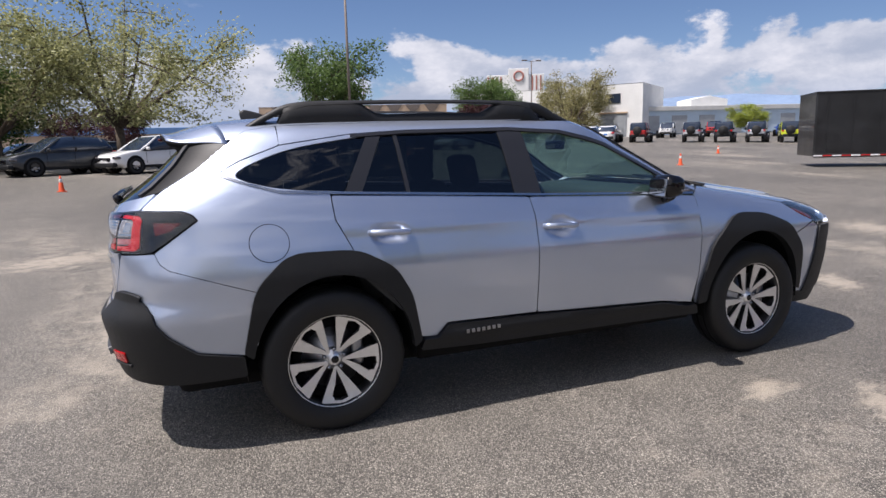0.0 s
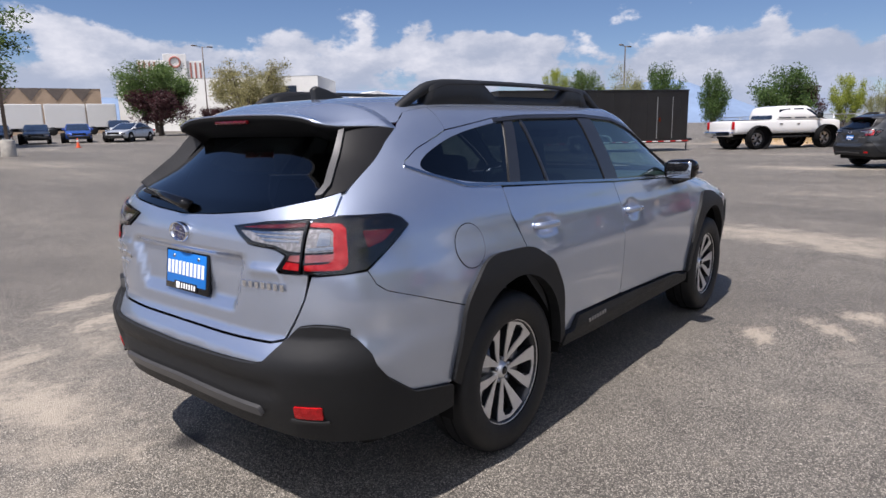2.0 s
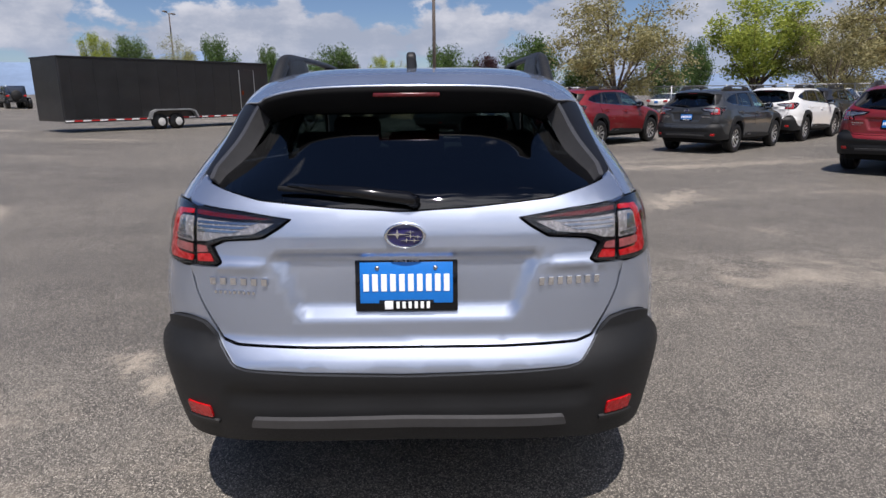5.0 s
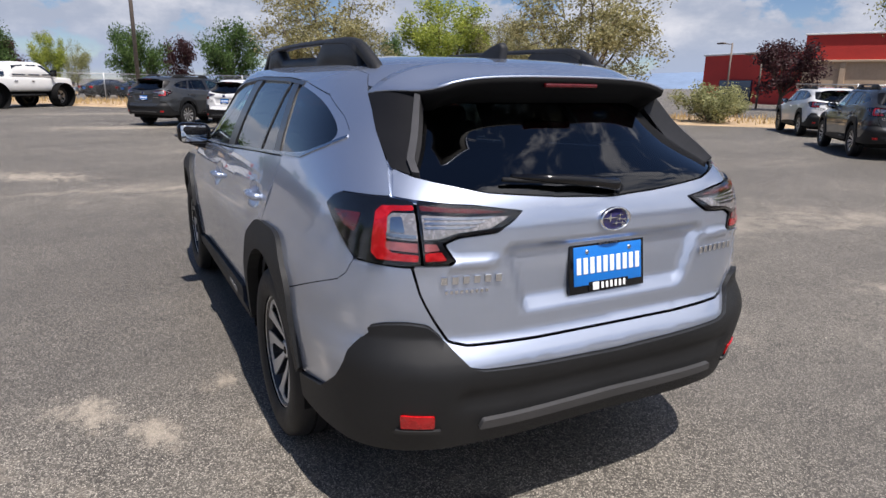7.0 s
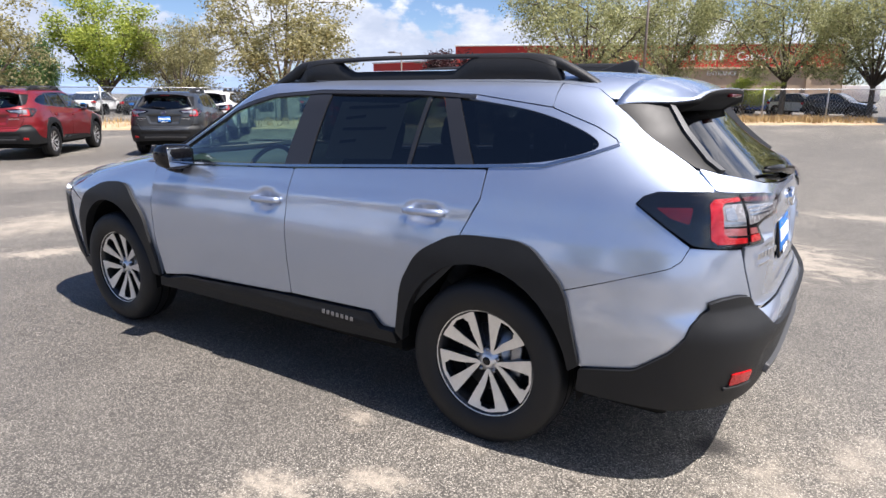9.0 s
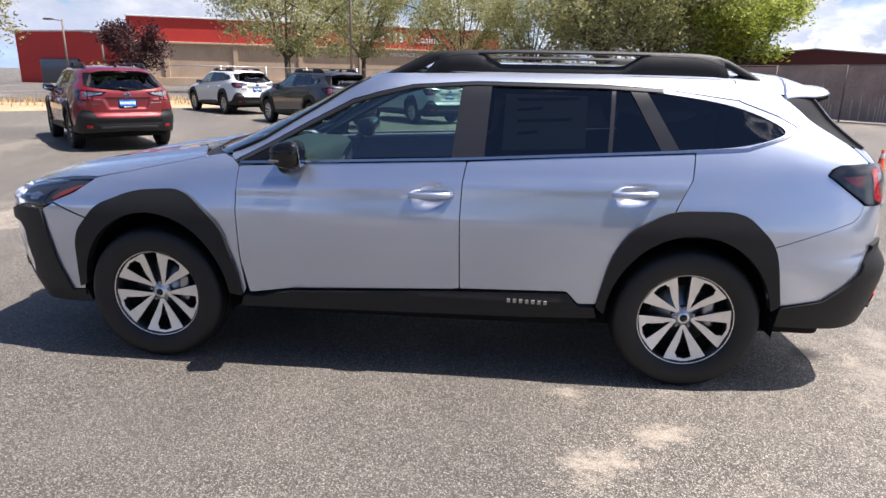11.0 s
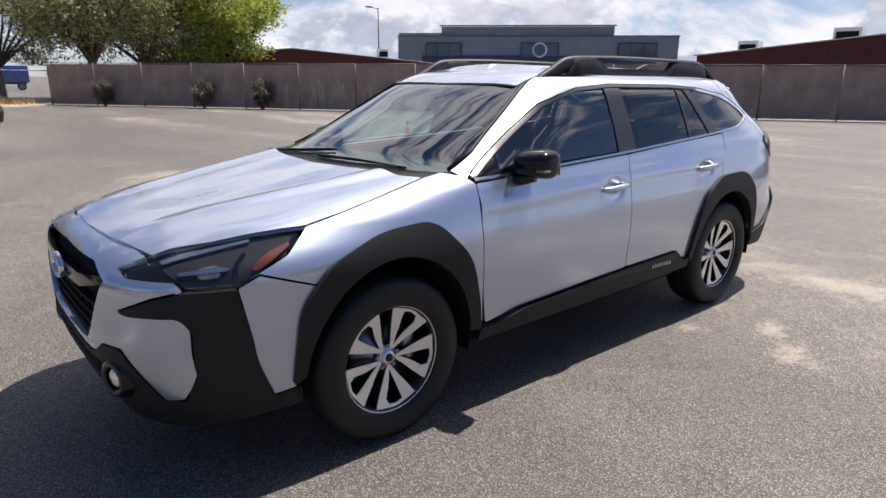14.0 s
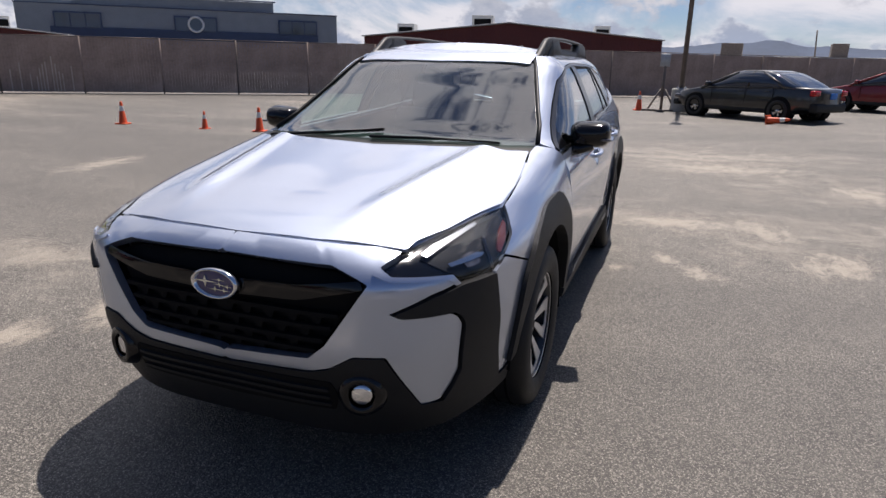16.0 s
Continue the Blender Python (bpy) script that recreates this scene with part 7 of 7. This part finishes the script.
for x, y, k, p, lab in ((54.2, 60.5, "jeep", WHITE_PAINT, "white off-roader facing the lot"), (58, 56.7, "jeep", BRIGHT_RED, "red off-roader facing the lot"), (45.5, 62, "suv", BLUE_PAINT, "blue SUV by the workshop"), (63, 51, "sedan", BLUE_PAINT, "blue car by the workshop")):
    make_vehicle(k, p, x, y, 220, lab, group="cars by the workshop")
rng = random.Random(77)
PAINTS = [WHITE_PAINT, GREY_PAINT, BLACK_PAINT, LIGHT_PAINT, BLUE_PAINT, RED_PAINT]
WORDS = {"white_paint": "white", "dark_grey_paint": "dark grey", "black_paint": "black", "light_silver_paint": "silver", "blue_paint": "blue", "red_paint": "dark red"}
for i in range(20):
    t = i / 19
    x, y = 58 - 22 * t + rng.uniform(-1.5, 1.5), 12 - 47 * t + rng.uniform(-1.5, 1.5)
    p = PAINTS[rng.randrange(6)]
    k = ("suv", "sedan")[rng.randrange(2)]
    make_vehicle(k, p, x + 2, y, -50 + rng.uniform(-6, 6), f"{WORDS[p.name]} {'SUV' if k == 'suv' else 'sedan'} behind the chain-link fence", .97, "cars behind the fence")
for i, (x, y) in enumerate(((2, -47), (-.5, -44.5), (5, -49.5), (8, -50.5))):
    make_vehicle("suv", PAINTS[(i * 2) % 6], x, y - 6, 160, f"{WORDS[PAINTS[(i * 2) % 6].name]} SUV before the tan wall", 1, "cars before the casino")


def make_pickup(x, y, turn, paint, label, size=1.0):
    car = thing("pickup_truck", label, "pickup truck", at_ground(x, y), turn)
    car.scale = (size, size, size)
    # origin at the rear axle
    half = .98
    belt = curve((-1.25, 1.30), (.95, 1.31), (3.3, 1.30), (3.9, 1.33), (4.6, 1.28), (4.92, 1.12))
    crown = curve((.98, 1.30), (1.06, 1.72), (1.2, 1.9), (1.6, 1.97), (2.7, 1.97), (3.0, 1.90), (3.3, 1.68), (3.85, 1.30))
    part("body", loft(belt, lambda v: .70, half, -1.25, 4.92, 24, .04), paint, car)
    part("bed_floor", boxed(2.0, 1.55, .03, (-.14, 0, 1.335), .005), DARK, car)
    cab = part("cab", loft(crown, lambda v: 1.22, half - .03, .98, 3.85, 30, .17), paint, car)
    part("screens", hull([(.965, 1.36), (1.10, 1.80), (1.3, 1.87), (2.9, 1.87), (3.2, 1.775), (3.84, 1.345)], .72, (1.3, 1.95, .88), .03), DARK_PANE, car, "dark front and rear screens")
    for s in (1, -1):
        for pts in (((1.18, 1.40), (1.22, 1.80), (1.84, 1.85), (1.86, 1.40)), ((2.05, 1.40), (2.04, 1.85), (2.60, 1.85), (2.70, 1.40)), ((2.84, 1.40), (2.76, 1.84), (2.98, 1.80), (3.5, 1.42))):
            bm = bmesh.new()
            ring = [bm.verts.new((x, s * ((half - .03) * (1 - .085 * max(0, (z - 1.595) / .21)) + .010), z)) for x, z in pts]
            bm.faces.new(ring)
            bmesh.ops.solidify(bm, geom=list(bm.faces), thickness=.02)
            part("side_window", bm, DARK_PANE, cab, "dark side window", smooth=False)
        for px in (0, 3.75):
            plain_wheel(car, px, s * .86, .46, .32, STEEL)
            part("wheel_arch", lathed([(.3, .0), (.56, .0), (.58, -.06), (.56, -.35)], 28, "y", (px, s * (half + .005), .52)), DARK, car)
        part("tail_lamp", boxed(.06, .16, .36, (-1.22, s * .88, 1.1), .02), RED_LENS, car)
        part("head_lamp", boxed(.2, .36, .2, (4.8, s * .74, 1.05), .03), SMOKE, car)
        part("door_mirror", boxed(.14, .26, .3, (3.3, s * 1.15, 1.5), .04), GLOSS_BLACK, car)
        for px in (2.05, 3.0):
            part("door_handle", boxed(.18, .03, .04, (px - .75, s * .985, 1.15), .01), SATIN_CHROME, car)
        part("running_board", boxed(2.1, .2, .07, (1.9, s * .9, .55), .02), PLASTIC, car)
    part("tailgate", boxed(.05, 1.5, .5, (-1.245, 0, 1.02), .02), paint, car)
    part("rear_bumper", boxed(.22, 1.9, .24, (-1.32, 0, .72), .05), CHROME, car)
    part("front_bumper", boxed(.25, 1.95, .32, (4.9, 0, .72), .06), CHROME, car)
    part("grille", boxed(.06, 1.1, .4, (4.92, 0, 1.05), .03), GLOSS_BLACK, car)
    part("frame", boxed(5.6, 1.1, .22, (1.8, 0, .58), .04), DARK, car)
    return car


make_pickup(33.3, 6.9, -37, WHITE_PAINT, "lifted white crew-cab pickup truck before a trailer", 1.12)


def make_trailer():
    a, b = Vector((22.3, 15.2)), Vector((30.7, 8.95))
    d = b - a
    turn = math.degrees(math.atan2(d.y, d.x))
    L = d.length
    mid = (a + b) / 2
    t = thing("enclosed_trailer", "black enclosed cargo trailer with two axles", "trailer", at_ground(mid.x, mid.y), turn)
    part("box", boxed(L, 2.45, 2.60, (0, 1.2, 1.795), .06), TRAILER_BLACK, t, smooth=False)
    part("roof_edge", boxed(L + .02, 2.5, .07, (0, 1.2, 3.09), .02), TRAILER_BLACK, t, smooth=False)
    part("bottom_rail", boxed(L, .08, .16, (0, -.03, .52), .02), TRAILER_BLACK, t, smooth=False)
    n = 30
    for i in range(n):
        part("reflective_tape", boxed(L / n * .96, .006, .05, (-L / 2 + (i + .5) * L / n, -.074, .52), .001), TAPE_RED if i % 2 else WHITE_INK, t, smooth=False)
    for i in range(11):
        part("panel_seam", boxed(.025, .012, 2.36, (-L / 2 + (i + .5) * L / 11, -.03, 1.80), .003), TRAILER_BLACK, t, smooth=False)
    dx = L * .29
    part("side_door", boxed(.86, .03, 2.1, (dx + .8, -.04, 1.7), .01), TRAILER_BLACK, t, smooth=False)
    for px in (dx + .36, dx + 1.24):
        part("door_trim", boxed(.03, .04, 2.1, (px, -.045, 1.7), .005), GALVANISED, t, smooth=False)
    part("warning_label", boxed(.11, .01, .2, (dx + .5, -.06, 1.62), .002), AMBER, t, smooth=False)
    for px in (-.75, .1):
        w = part("wheel", lathed([(.0, .1), (.2, .1), (.24, .13), (.33, .12), (.36, .05), (.36, -.12), (.0, -.12)], 28, "y", (px - .4, 0, .36)), RUBBER, t)
        w.matrix_basis = pose(0, -.02, 0, 0, 0, 0)
        r = part("hub", lathed([(.0, .13), (.1, .13), (.18, .11)], 20, "y", (0, 0, 0)), ROOF_PALE, t)
        r.matrix_basis = pose(px - .4, -.16, .36, 0, 0, 180)
    part("mudguard", prism([(-1.6, .5), (-1.45, .82), (-1.2, .92), (.5, .92), (.75, .82), (.9, .5), (.82, .5), (.68, .78), (.45, .86), (-1.15, .86), (-1.38, .78), (-1.52, .5)], .26, "xz", (-.1, -.14, 0)), GALVANISED, t, smooth=False)
    part("drawbar", tubed([(L / 2 - .1, 1.2, .52), (L / 2 + 1.1, 1.2, .55)], .07, 8), TRAILER_BLACK, t)
    part("jack", tubed([(L / 2 + .8, 1.2, .0), (L / 2 + .8, 1.2, .85)], .04, 8), GALVANISED, t)
    return t


make_trailer()


# ---- freight behind the fence ----
def freight(x0, y0, x1, y1, mat, label):
    """A long box trailer on wheels."""
    a, b = Vector((x0, y0)), Vector((x1, y1))
    d = b - a
    mid = (a + b) / 2
    t = thing("freight_trailer", label, "trailer", at_ground(mid.x, mid.y), math.degrees(math.atan2(d.y, d.x)))
    box = part("box", boxed(d.length, 2.5, 1.75, (0, 0, 1.72), .04), mat, t)
    part("chassis", boxed(d.length * .9, 1.0, .22, (0, 0, .74), .03), DARK, t)
    for i in range(int(d.length / .6)):
        part("rib", boxed(.05, .03, 1.65, (-d.length / 2 + .3 + i * .6, 1.26, 1.72), .005), mat, box)
    for x in (-.36, -.24, .34):
        for y in (-1, 1):
            plain_wheel(t, x * d.length, y, .42, .26, STEEL)
    return t


freight(2.6, -83, -3.0, -83, WHITE_PAINT, "long white box trailer behind the lot")
freight(-3.8, -83, -8.6, -82.5, BLUE_PAINT, "long blue box trailer behind the lot")
